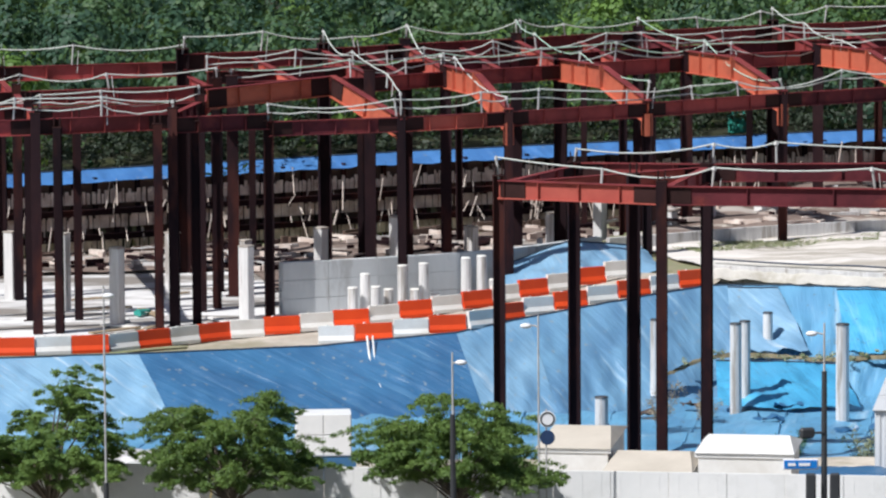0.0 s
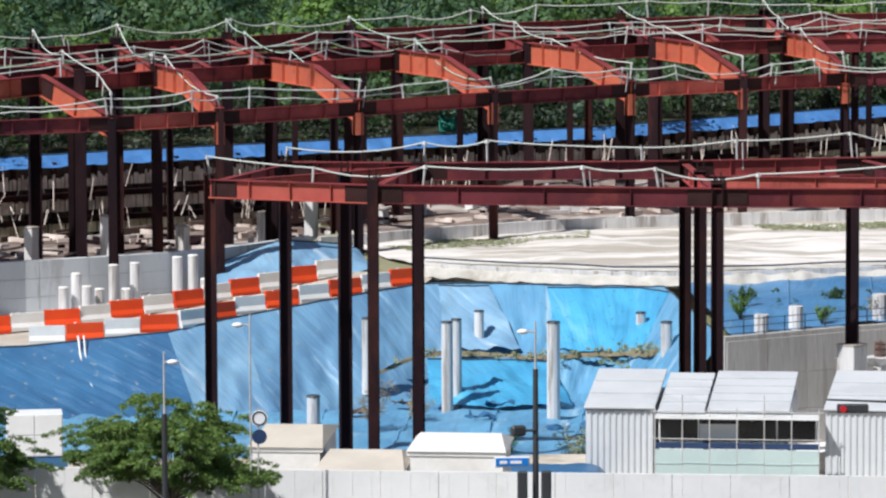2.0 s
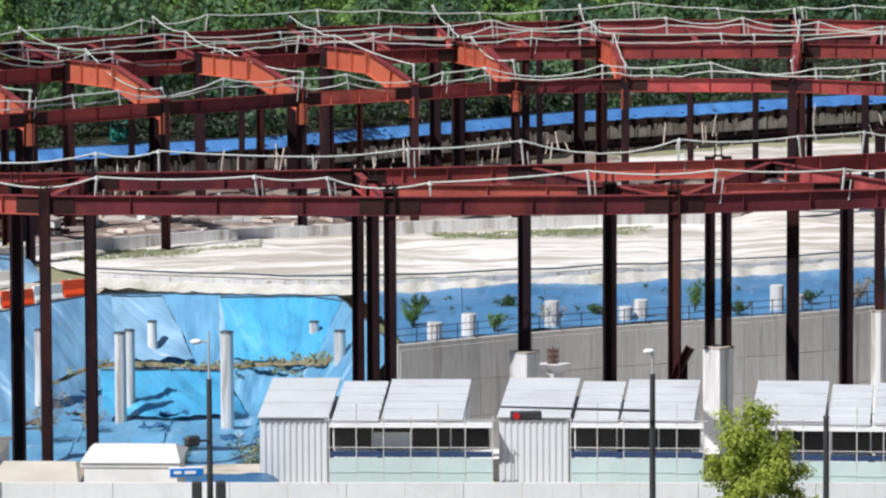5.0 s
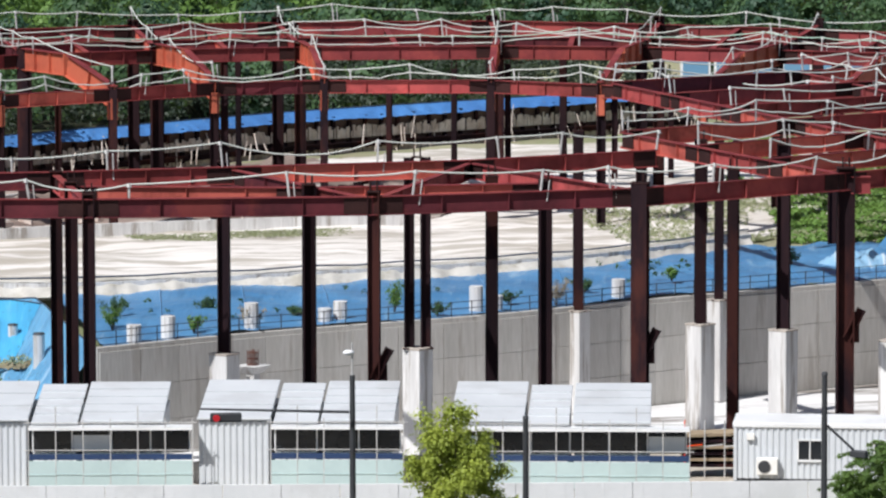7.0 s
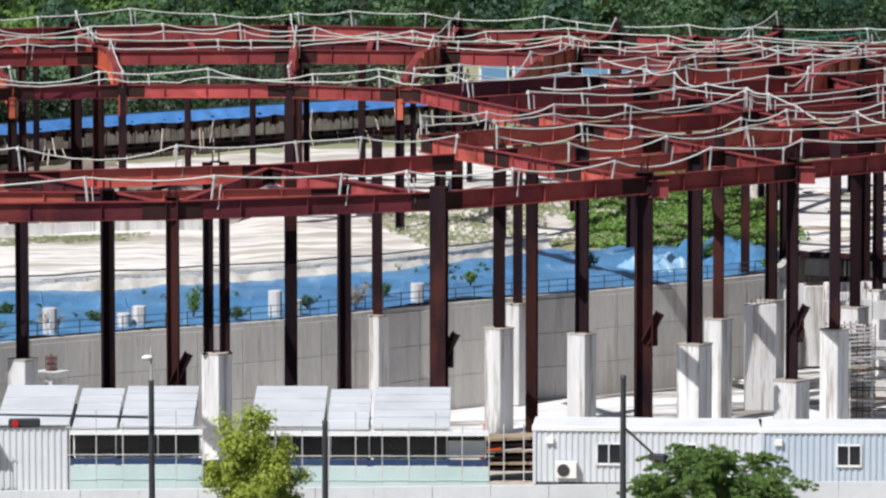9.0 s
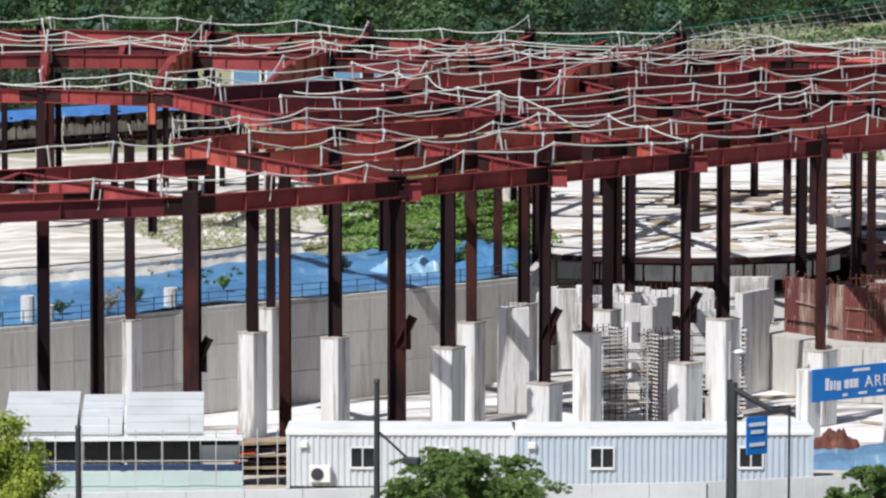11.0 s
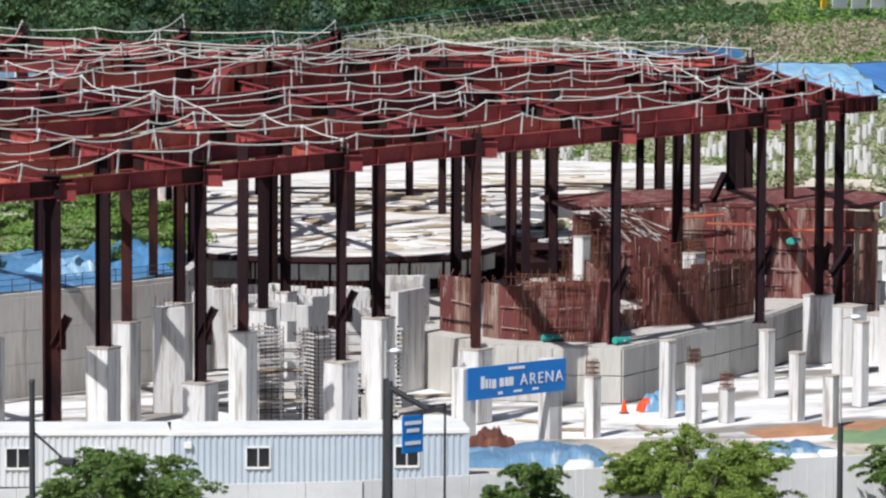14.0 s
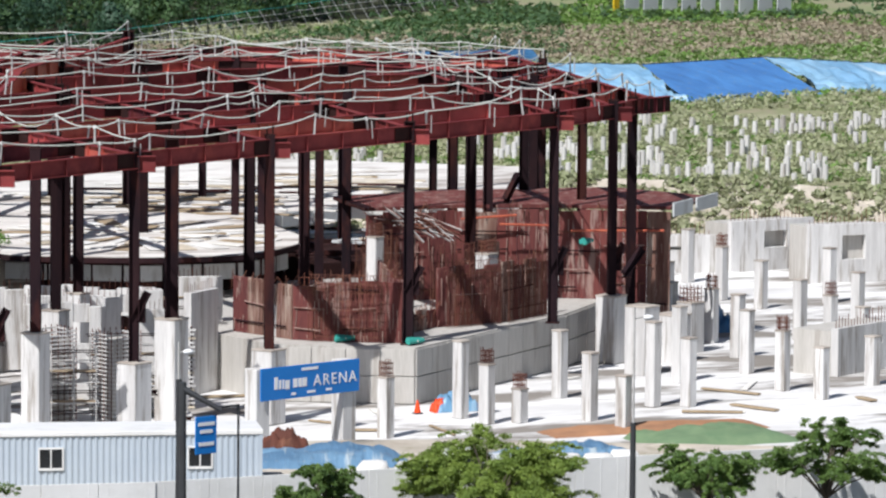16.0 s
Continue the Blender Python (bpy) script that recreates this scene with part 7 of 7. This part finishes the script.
for k in range(16):
    bm = bmesh.new()
    box(bm, (0.27 * k, 0, 0.21 * k + 0.17), (0.34, 1.5, 0.08), bevel=0.01)
    part("tread", bm, CONC, t)
for s in (-0.62, 0.62):
    bm = bmesh.new()
    i_beam(bm, (0, s, -0.1), (4.2, s, 3.2), 0.2, 0.12)
    part("stringer", bm, RUST_COL, t, "rusty steel stringer")


def rebar_pier(x, y, h, w):
    t = thing("rebar_pier", "unfinished pier of bare hooped reinforcement", "rebar", "rebar piers", (x, y, -3.45), 15)
    bm = bmesh.new()
    for i in range(6):
        for j in range(6):
            if i in (0, 5) or j in (0, 5):
                rod(bm, ((i / 5 - 0.5) * w, (j / 5 - 0.5) * w, 0), ((i / 5 - 0.5) * w, (j / 5 - 0.5) * w, h), 0.035, n=4)
    tagged(part("upright_mesh", bm, REBAR, t), kind="stuff")
    bm = bmesh.new()
    for k in range(int(h / 0.22)):
        for s in (-1, 1):
            box(bm, (s * w / 2, 0, 0.15 + k * 0.22), (0.07, w, 0.08))
            box(bm, (0, s * w / 2, 0.15 + k * 0.22), (w, 0.07, 0.08))
    tagged(part("hoop_stack", bm, CONC, t, "pale cement-splashed hoops"), kind="stuff")
    bm = bmesh.new()
    box(bm, (0, 0, h * 0.45), (w * 0.7, w * 0.7, h * 0.9))
    part("inner_core", bm, CONC_WALL, t)


rebar_pier(81.0, 261.1, 5.4, 1.9)
rebar_pier(85.0, 262.1, 5.0, 1.9)

# field of slender piers on the slab to the right
PIERS = [(95.7, 255.5, -1.4), (96.5, 251.1, -0.2), (103.2, 257.1, 0.8), (103.7, 254.5, -0.2), (105.6, 254.4, -1.6), (111.6, 263.0, 0.4), (109.5, 253.8, 0.3), (109.5, 249.2, -0.4), (115.2, 258.1, 1.3),
         (117.1, 257.5, 0.4), (130.7, 290.7, -0.4), (143.4, 315.7, 0.2)]
PIERS += [(141.1, 305.2, 0.1), (141.5, 299.9, -0.3), (136.6, 283.8, 0.3), (126.4, 269.7, 0.3), (125.1, 262.1, 0.0), (125.6, 258.0, -0.5), (131.1, 262.6, -0.6), (130.7, 284.1, -0.1), (144.0, 290.7, -0.2), (139.7, 285.8, -1.0),
          (100.5, 270.4, -0.8), (134.2, 298.6, 0.0), (137.3, 311.6, 0.0), (147.2, 301.4, 0.2), (129.0, 276.6, 0.4), (120.9, 267.2, 1.0), (136.4, 274.6, -0.4)]
for i, (x, y, z1) in enumerate(PIERS):
    concrete_pier(x, y, -3.45, z1, 0.78 if i not in (10, 22) else 1.1, turn=22, cage=(0.9 if i in (1, 3, 4, 12, 16, 19, 21) else 0), group="slender piers")
for x, y, z1, w in ((120.3, 271.2, 0.6, 1.7), (124.5, 276.2, -0.6, 1.9), (127.5, 280.2, -0.4, 1.4)):
    concrete_pier(x, y, -3.45, z1, w, turn=40, cage=1.0 if w == 1.4 else 0, group="broad piers")
for i, (a, b, z1) in enumerate((((148.9, 320.9), (156.0, 322.4), 0.1), ((151.0, 312.7), (157.4, 312.8), 0.6), ((130.7, 266.8), (136.9, 270.6), -0.6), ((142.5, 322.5), (147.9, 321.0), -0.8))):
    ang = math.degrees(math.atan2(b[1] - a[1], b[0] - a[0]))
    n = math.dist(a, b)
    t = thing("core_wall", "pale concrete wall with a dark square opening", "wall", "core walls", ((a[0] + b[0]) / 2, (a[1] + b[1]) / 2, -3.45), ang)
    h = z1 + 3.45
    for px, sx, pz, sz in ((-n * 0.3, n * 0.4, h / 2, h), (n * 0.34, n * 0.32, h / 2, h), (n * 0.04, n * 0.279, h - 0.4, 0.8), (n * 0.04, n * 0.279, 0.8, 1.6)):
        bm = bmesh.new()
        box(bm, (px, 0, pz), (sx, 0.5, sz), bevel=0.01)
        part("wall", bm, CONC, t)
    bm = bmesh.new()
    box(bm, (0, 1.6, h / 2 - 0.1), (n * 0.98, 2.6, h - 0.2))
    part("back", bm, CONC_WALL, t)
    bm = bmesh.new()
    for k in range(int(n * 3)):
        rod(bm, (-n / 2 + 0.15 + k / 3, 0, h), (-n / 2 + 0.15 + k / 3, 0, h + random.uniform(0.3, 1.0)), 0.025, n=3)
    tagged(part("starter_bar_bunch", bm, REBAR, t), kind="stuff")


# blue arena banner on two concrete posts
def banner():
    a, b = Vector((84.5, 238.5)), Vector((90.7, 241.0))
    ang = math.degrees(math.atan2(b.y - a.y, b.x - a.x))
    n = (b - a).length
    t = thing("banner_sign", "bright blue banner reading arena on two white posts", "sign", at=(a.x, a.y, 0), turn=ang)
    bm = bmesh.new()
    box(bm, (n / 2, -0.6, 1.48), (n, 0.08, 1.65), bevel=0.01)
    board = part("board", bm, SIGN_BLUE, t, "blue banner board")
    for px in (0.3, n - 0.5):
        bm = bmesh.new()
        box(bm, (px, 0, -0.6), (0.9, 0.9, 5.7), bevel=0.03)
        part("post", bm, CONC, t)
    cu = bpy.data.curves.new("word", "FONT")
    cu.body = "ARENA"
    cu.size = 0.82
    cu.extrude = 0.01
    cu.space_character = 1.2
    tmp = new("word_curve", cu)
    me = bpy.data.meshes.new_from_object(tmp.evaluated_get(bpy.context.evaluated_depsgraph_get()))
    bpy.data.objects.remove(tmp)
    me.materials.clear()
    me.materials.append(SIGN_WHITE)
    w = new("word", me)
    w.parent = board
    w["label"] = "white lettering"
    w.matrix_basis = pose(n * 0.525, -0.66, 1.17, 90, 0, 0)
    for x, z, sx, sz in ((1.35, 1.50, 0.22, 0.62), (1.62, 1.42, 0.16, 0.46), (1.85, 1.42, 0.10, 0.46), (2.12, 1.38, 0.28, 0.46), (2.65, 1.42, 0.28, 0.44), (2.98, 1.42, 0.22, 0.44), (3.28, 1.42, 0.30, 0.44), (3.3, 2.08, 1.1, 0.14), (2.2, 0.88, 0.3, 0.14), (3.4, 0.9, 0.55, 0.12), (4.6, 0.92, 0.4, 0.12)):
        bm = bmesh.new()
        box(bm, ((x - 0.35) * n / 6.72 if z > 1.2 and z < 2 else x * n / 6.72, -0.65, z), (sx, 0.02, sz))
        part("mark", bm, SIGN_WHITE, board, "white shape")


banner()

# clutter on the slab: sheeted heaps, nets, drums
def heap(x, y, z, w, d, h, material, label, seed, category="heap", ang=0, rough=0.35):
    bm = bmesh.new()
    bmesh.ops.create_grid(bm, x_segments=22, y_segments=12, size=1)
    for v in bm.verts:
        e = max(0, 1 - max(abs(v.co.x), abs(v.co.y)) ** 2.2)
        v.co.z = h * e ** 0.6 * (0.75 + rough * noise.noise((v.co.x * 3 + seed, v.co.y * 3, seed)) + 0.3 * rough * noise.noise((v.co.x * 9, v.co.y * 9, seed)))
        v.co.x *= w / 2
        v.co.y *= d / 2
    uv = bm.loops.layers.uv.new("UVMap")
    for f in bm.faces:
        for lp in f.loops:
            lp[uv].uv = lp.vert.co.xy * 1.5
    ob = mesh_ob("covered_mound" if category == "heap" else "netted_mound", bm, material, True)
    ob.matrix_basis = pose(x, y, z, 0, 0, ang)
    return tagged(ob, label, category)


heap(82.2, 290.6, 2.25, 6.5, 9.0, 1.3, TARP_FLAT, "crumpled blue tarpaulin heaped at the end of the wall", 12, ang=-20, rough=0.9)
heap(77.4, 287.0, 2.3, 4.0, 4.0, 0.8, TARP_PALE, "creased faded tarpaulin over a low mound", 13, ang=25, rough=0.9)
heap(81.9, 221.1, 0.1, 8.0, 5, 0.75, NET_BLUE, "low heap of material under a grey-blue sheet", 1, ang=-8, rough=0.7)
heap(81.2, 224.6, 0.1, 2.0, 1.8, 1.35, REBAR, "heap of rusty scrap steel", 3, rough=0.45)
heap(93.0, 218.6, 0.1, 7.0, 4, 0.7, NET_BLUE, "low heap under a creased grey-blue sheet", 4, ang=5, rough=0.7)
heap(112.8, 245.0, -3.47, 8.6, 5, 0.95, GREEN_NET, "heap under a green dust net", 5, "net", ang=4)
heap(111.5, 249.5, -3.47, 13.0, 3, 0.5, mat("orange_soil", (0.42, 0.22, 0.12), (0.28, 0.15, 0.09), 0.95, 0, 0.8, bump=0.5), "low bank of orange-brown soil", 6)
heap(104.1, 260.1, -3.45, 2.6, 1.4, 1.15, TARP, "pile of blue sheet and orange netting", 8, rough=0.5)
heap(103.2, 259.9, -3.45, 1.2, 0.9, 0.9, ORANGE, "bundle of orange netting", 9, rough=0.35)
heap(133.6, 289.1, -3.45, 2.2, 1.2, 1.2, TARP_DARK, "pile of dark blue sheet", 10, rough=0.9)
for i, (x, y, z) in enumerate(((101.6, 259.5, -3.45), (105.4, 259.5, -3.45))):
    t = thing("traffic_cone", "red drum cone on the slab", "cone", "", (x, y, z))
    bm = bmesh.new()
    rod(bm, (0, 0, 0.05), (0, 0, 0.75), 0.2, 0.05, 10)
    part("cone", bm, ORANGE, t)
    bm = bmesh.new()
    box(bm, (0, 0, 0.03), (0.45, 0.45, 0.06))
    part("foot", bm, DARK_GREY, t)
for i, (x, y, z, mt) in enumerate(((99.9, 266.4, -0.2, TEAL), (103.3, 264.1, -0.2, TEAL), (120.5, 279.7, 3.4, TEAL), (-17.2, 287, 0.2, TEAL))):
    t = thing("net_bundle", "small bundle of teal safety net", "net", "", (x, y, z), 20 * i)
    bm = bmesh.new()
    for k in range(3):
        rod(bm, (-0.6 + 0.1 * k, 0.15 * k, 0.18 + 0.08 * (k % 2)), (0.6, 0.15 * k + 0.1, 0.2), 0.17, 0.13, 8)
    part("roll", bm, mt, t)
    bm = bmesh.new()
    rod(bm, (0, -0.2, 0.2), (0, 0.6, 0.2), 0.03)
    part("strap", bm, WHITE_PL, t)
# loose planks and battens lying about the slabs
rnd = random.Random(5)
bm_mesh = None
for i in range(70):
    if i < 34:
        x, y, z = rnd.uniform(80, 128), rnd.uniform(250, 292), -3.4
        if inside(POD, np.array(x), np.array(y)):
            continue
    elif i < 50:
        x, y, z = rnd.uniform(93, 122), rnd.uniform(305, 335), 2.2
    else:
        x, y, z = rnd.uniform(-30, -8), rnd.uniform(272, 300), 0.25
        if y < 273 + (x + 23) * 0.4 + 2:
            continue
    bm = bmesh.new()
    box(bm, (0, 0, 0.05), (rnd.uniform(1.5, 4), rnd.uniform(0.15, 0.5), 0.1), bevel=0.01)
    ob = mesh_ob("loose_board", bm, TIMBER if i % 3 else WHITE_PL)
    ob.matrix_basis = pose(x, y, z, 0, 0, rnd.uniform(0, 180))
    tagged(ob, "loose weathered board lying on the slab", "board", "loose boards")

# long form boards laid over the back slab, in curving courses
rnd = random.Random(21)
for i in range(130):
    u, v = rnd.random(), rnd.random()
    x, y = 98 + 28 * u + 6 * v, 312 + 10 * u + 24 * v
    if not inside([(98, 312), (110, 315), (119.8, 321), (131, 318), (141, 342), (116, 362), (101, 344)], np.array(x), np.array(y)):
        continue
    bm = bmesh.new()
    box(bm, (0, 0, 0.06 + 0.02 * (i % 3)), (rnd.uniform(2.5, 7), rnd.uniform(0.25, 0.9), 0.10), bevel=0.01)
    ob = mesh_ob("deck_board", bm, (PLY, CANVAS, CANVAS, TIMBER, PLY, CANVAS, RUST_COL)[i % 7])
    ob.matrix_basis = pose(x, y, 2.16, 0, 0, -18 + rnd.uniform(-14, 14))
    tagged(ob, "long form board lying on the concrete deck", "board", "deck boards")
# the rounded mid deck: a slab on props with a rusty rim, fanned ply sheets on top
DISC = [(87.6, 295.6), (88.4, 293.4), (91.6, 291.0), (95.7, 289.6), (99.0, 289.1), (101.8, 289.4), (104.8, 291.4), (107.4, 294.6), (109.2, 299.5), (109.6, 305.0), (108.6, 311.5), (106.3, 316.5), (99, 316), (92.5, 311.0), (89.7, 302.0)]
disc = block("slab_disc", DISC, 2.18, 2.4, DECK, "pale ply-covered rounded mid deck", "slab")
bm = bmesh.new()
for a, b in zip(DISC[:11], DISC[1:12]):
    d = Vector((b[1] - a[1], a[0] - b[0])).normalized() * 0.07
    box(bm, ((a[0] + b[0]) / 2 + d.x, (a[1] + b[1]) / 2 + d.y, 2.2), (math.dist(a, b) + 0.08, 0.12, 0.32), math.degrees(math.atan2(b[1] - a[1], b[0] - a[0])))
part("rim", bm, RUST_COL, disc, "rusty steel rim")
rnd = random.Random(63)
for k in range(26):
    ang = radians(-172 + 13.6 * k)
    for lo, hi in ((2.0, 5.2), (5.5, 8.6)):
        r0, r1 = lo + rnd.uniform(-0.3, 0.3), hi + rnd.uniform(-0.4, 0.4)
        c = Vector((99.6 + math.cos(ang) * (r0 + r1) / 2, 302.2 + math.sin(ang) * (r0 + r1) / 2 * 1.15))
        if not all(inside(DISC, np.array(99.6 + math.cos(ang + e) * r1), np.array(302.2 + math.sin(ang + e) * r1 * 1.15)) for e in (-0.1, 0.1)):
            continue
        bm = bmesh.new()
        box(bm, (0, 0, 0.035 + 0.02 * (k % 3)), (r1 - r0, 0.17 * (r0 + r1) / 2, 0.06), bevel=0.01)
        p = part("sheet", bm, (CANVAS, PLY, CANVAS, WHITE_PL, TIMBER)[(k + int(lo)) % 5], disc, "pale form ply sheet")
        p.matrix_basis = pose(c.x, c.y, 2.4, 0, 0, math.degrees(ang) + rnd.uniform(-6, 6))
t = thing("deck_props", "rusty props and beams below the mid deck", "formwork")
for k in range(12):
    p, _ = run(DISC[1:10], (k + 0.5) / 12)
    q = Vector((99.6, 302.2)).lerp(Vector(p), 0.9)
    bm = bmesh.new()
    rod(bm, (*q, -3.4), (*q, 2.2), 0.08)
    part("prop", bm, RUST_COL, t)
# near-black block added to hold the shade under the mid deck
bm = bmesh.new()
prism(bm, [Vector((99.6, 302.2)).lerp(Vector(p), 0.72) for p in DISC], -3.4, 2.1)
part("under_deck_shade", bm, DARK_STEEL, t, "dark fill standing for the shade below the deck")
# tangled bars and rails lying over the tall form wall
t = thing("bar_tangle", "tangle of grey and rusty bars over the form wall", "rebar")
for k in range(22):
    bm = bmesh.new()
    x = 107.6 + rnd.uniform(0, 3.2)
    tube(bm, [(x, 282.5 + rnd.uniform(-0.6, 0.6), 5.3 + rnd.uniform(-0.9, 0.5)), (x + 1.4, 282.2, 5.0 + rnd.uniform(-0.8, 0.2)), (x + rnd.uniform(2.2, 3.6), 281.8, 4.4 + rnd.uniform(-0.9, 0.1))], 0.05, 4)
    part("bar", bm, (POST, CEMENT_BAR, REBAR)[k % 3], t)
for k, (p, q) in enumerate((((116.2, 283.4, 4.4), (119.4, 282.6, 4.3)), ((120.4, 282.2, 4.0), (125.4, 279.6, 4.1)), ((114.0, 284.2, 4.7), (117.4, 283.6, 4.9)))):
    bm = bmesh.new()
    rod(bm, p, q, 0.07)
    part("rail", bm, ORANGE_STEEL, t, "orange primed rail")
# the open bay behind the mid deck: dark steel, blue-grey panels and debris
t = thing("bay_debris", "dark steel and grey panels lying in the open bay", "debris")
for k in range(26):
    bm = bmesh.new()
    x, y = rnd.uniform(110.5, 119.5), rnd.uniform(299, 312)
    box(bm, (x, y, rnd.uniform(0.6, 1.7)), (rnd.uniform(1.2, 4.5), rnd.uniform(0.15, 0.8), rnd.uniform(0.08, 0.3)), rnd.uniform(-35, 25))
    part("piece", bm, (DARK_STEEL, RUST_COL, CONC_BLUE, DARK_STEEL, PLY)[k % 5], t)
bm = bmesh.new()
prism(bm, [(110.6, 299), (119.5, 301), (120.5, 314), (111.4, 312)], -3.4, 0.6)
part("platform", bm, DARK_STEEL, t, "dark steel platform")

# ---------------------------------------------------------------- beyond the site: old piles in the meadow, sheeted mounds, fences
bm = bmesh.new()
rod(bm, (0, 0, 0), (0, 0, 1), 0.24, 0.22, 8)
pile_me = bpy.data.meshes.new("pile_shaft")
bm.to_mesh(pile_me)
bm.free()
pile_me.materials.append(CONC)
rnd = random.Random(11)
spots = []
for c in range(150):
    cx, cy = rnd.uniform(118, 205), rnd.uniform(335, 402)
    if not inside([(118, 378), (150, 352), (190, 335), (225, 385), (200, 402), (128, 400)], np.array(cx), np.array(cy)):
        continue
    for k in range(rnd.choice((2, 3, 4, 6))):
        h = rnd.uniform(0.8, 1.6)
        x, y = cx + rnd.uniform(-2.4, 2.4), cy + rnd.uniform(-1.5, 1.5)
        spots.append((x, y, h))
spots.sort(key=lambda s: math.hypot(s[0], s[1]))
for x, y, h in spots[:230]:
    p = new("concrete_stump", pile_me)
    p.matrix_basis = pose(x, y, ground_z(x, y) - 0.1) @ Matrix.Diagonal((1, 1, h, 1))
    tagged(p, "old white concrete pile stub in the meadow", "pile", "meadow piles")
bm = bmesh.new()
for x, y, h in spots[230:]:
    g = ground_z(x, y) - 0.1
    rod(bm, (x, y, g), (x, y, g + h), 0.24, 0.22, 8)
tagged(mesh_ob("far_stumps", bm, CONC), "old white concrete pile stubs far off in the meadow", "pile", kind="stuff")

bank("tarpaulin", [(190.8, 431.0, 3.1), (205.0, 434.8, 3.3)], [(191.0, 420.0, 0.2), (206.8, 424.8, 0.3)], TARP_TAUT, "big taut blue tarpaulin over a mound", 0.06)
bank("tarpaulin", [(182.7, 438.1, 2.9), (190.6, 431.4, 3.1)], [(185.5, 421.1, 0.1), (190.9, 419.8, 0.2)], TARP_PALE, "crumpled blue tarpaulin at the side of a mound", 0.9)
bank("tarpaulin", [(205.2, 435.0, 3.3), (220.6, 431.7, 2.4)], [(207.0, 424.8, 0.3), (220.5, 421.7, 0.2)], TARP_PALE, "torn pale blue tarpaulin over a mound", 0.8)
bank("tarpaulin", [(158.0, 455.4, 1.9), (176.0, 461.5, 2.5), (195.0, 467.9, 2.2)], [(158.0, 451.4, 0.9), (176.0, 457.5, 1.2), (195.0, 463.9, 1.0)], TARP_DARK, "dark blue sheet along a bank", 0.4)


def strut_fence(line, z, h, label):
    t = thing("boundary_fence", label, "fence")
    n = int(length(line) / 3.0)
    for i in range(n + 1):
        (x, y), ang = run(line, i / n)
        g = ground_z(x, y)
        bm = bmesh.new()
        rod(bm, (x, y, g), (x, y, g + h), 0.05, n=5)
        part("post", bm, DARK_GREY, t)
        if i % 1 == 0:
            bm = bmesh.new()
            rod(bm, (x, y, g + h * 0.95), (x + 0.8, y - 2.2, ground_z(x + 0.8, y - 2.2)), 0.03, n=5)
            part("strut", bm, DULL_POST, t)
    for k in range(3):
        bm = bmesh.new()
        pts = [run(line, i / n)[0] for i in range(n + 1)]
        tube(bm, [(x, y, ground_z(x, y) + h * (0.4 + 0.27 * k)) for x, y in pts], 0.04)
        part("rail", bm, TEAL if k == 2 else POST, t)


strut_fence([(125, 466), (148, 478), (163.5, 491), (193, 520), (226, 552)], 0, 2.6, "grey boundary fence with raking struts below the woods")
t = thing("panel_fence", "grey-blue sheet panel fence with yellow marker at the boundary", "fence")
for i in range(9):
    x, y = 232 + i * 2.0, 527 - i * 0.8
    bm = bmesh.new()
    box(bm, (x, y, ground_z(x, y) + 1.5), (2.5, 0.1, 3.0), 26)
    part("panel", bm, PALE_GREY, t)
bm = bmesh.new()
box(bm, (230.5, 528, ground_z(230.5, 528) + 1.4), (0.9, 0.2, 2.8), 26)
part("marker", bm, YELLOW, t, "yellow marker board")
# far blue-lettered site hoarding panels glimpsed through the frame
t = thing("site_hoarding", "white and blue printed hoarding panels far behind the ring", "fence")
for i in range(6):
    bm = bmesh.new()
    x, y = 92 + i * 2.6, 392.5 - i * 0.6
    box(bm, (x, y, 6.4), (2.4, 0.1, 2.4), -13)
    p = part("panel", bm, WHITE, t)
    bm = bmesh.new()
    box(bm, (x, y - 0.08, 6.3), (2.0, 0.04, 1.3), -13)
    part("print", bm, TARP, p, "blue print")
# tanks and heaps behind the far ring
t = thing("water_tank", "teal plastic water tank behind the far ring", "tank", at=(20.3, 352, 5.0))
bm = bmesh.new()
rod(bm, (0, 0, 0), (0, 0, 1.3), 0.7, 0.7, 14)
part("body", bm, TEAL, t)
bm = bmesh.new()
rod(bm, (0, 0, 1.3), (0, 0, 1.5), 0.6, 0.3, 14)
part("lid", bm, TEAL, t)


def scaffold(x, y, z, w, d, h, ang, label):
    """Tube scaffold: standards, ledgers at every lift, and boards."""
    t = thing("scaffold", label, "scaffold", "tube scaffolds", (x, y, z), ang)
    for i in range(round(w / 1.2) + 1):
        for yy in (0, d):
            bm = bmesh.new()
            rod(bm, (i * 1.2, yy, 0), (i * 1.2, yy, h), 0.035, n=5)
            part("standard", bm, POST, t)
    for k in range(int(h / 0.55)):
        for yy in (0, d):
            bm = bmesh.new()
            rod(bm, (-0.2, yy, 0.4 + 0.55 * k), (w + 0.2, yy, 0.4 + 0.55 * k), 0.032, n=5)
            part("ledger", bm, RUST_COL if k % 2 else POST, t)
        if k % 3 == 2:
            bm = bmesh.new()
            box(bm, (w / 2, d / 2, 0.45 + 0.55 * k), (w, d * 0.7, 0.06))
            part("board", bm, TIMBER, t)


scaffold(79.2, 259.4, -3.45, 3.6, 0.9, 4.6, -14, "tube scaffold round the unfinished rebar piers")
scaffold(84.6, 265.5, -3.45, 3.6, 0.9, 4.4, -14, "tube scaffold beside the raw concrete stair")
scaffold(90.8, 277, -3.45, 4.8, 1.0, 5.2, -12, "tube scaffold before the dark core")
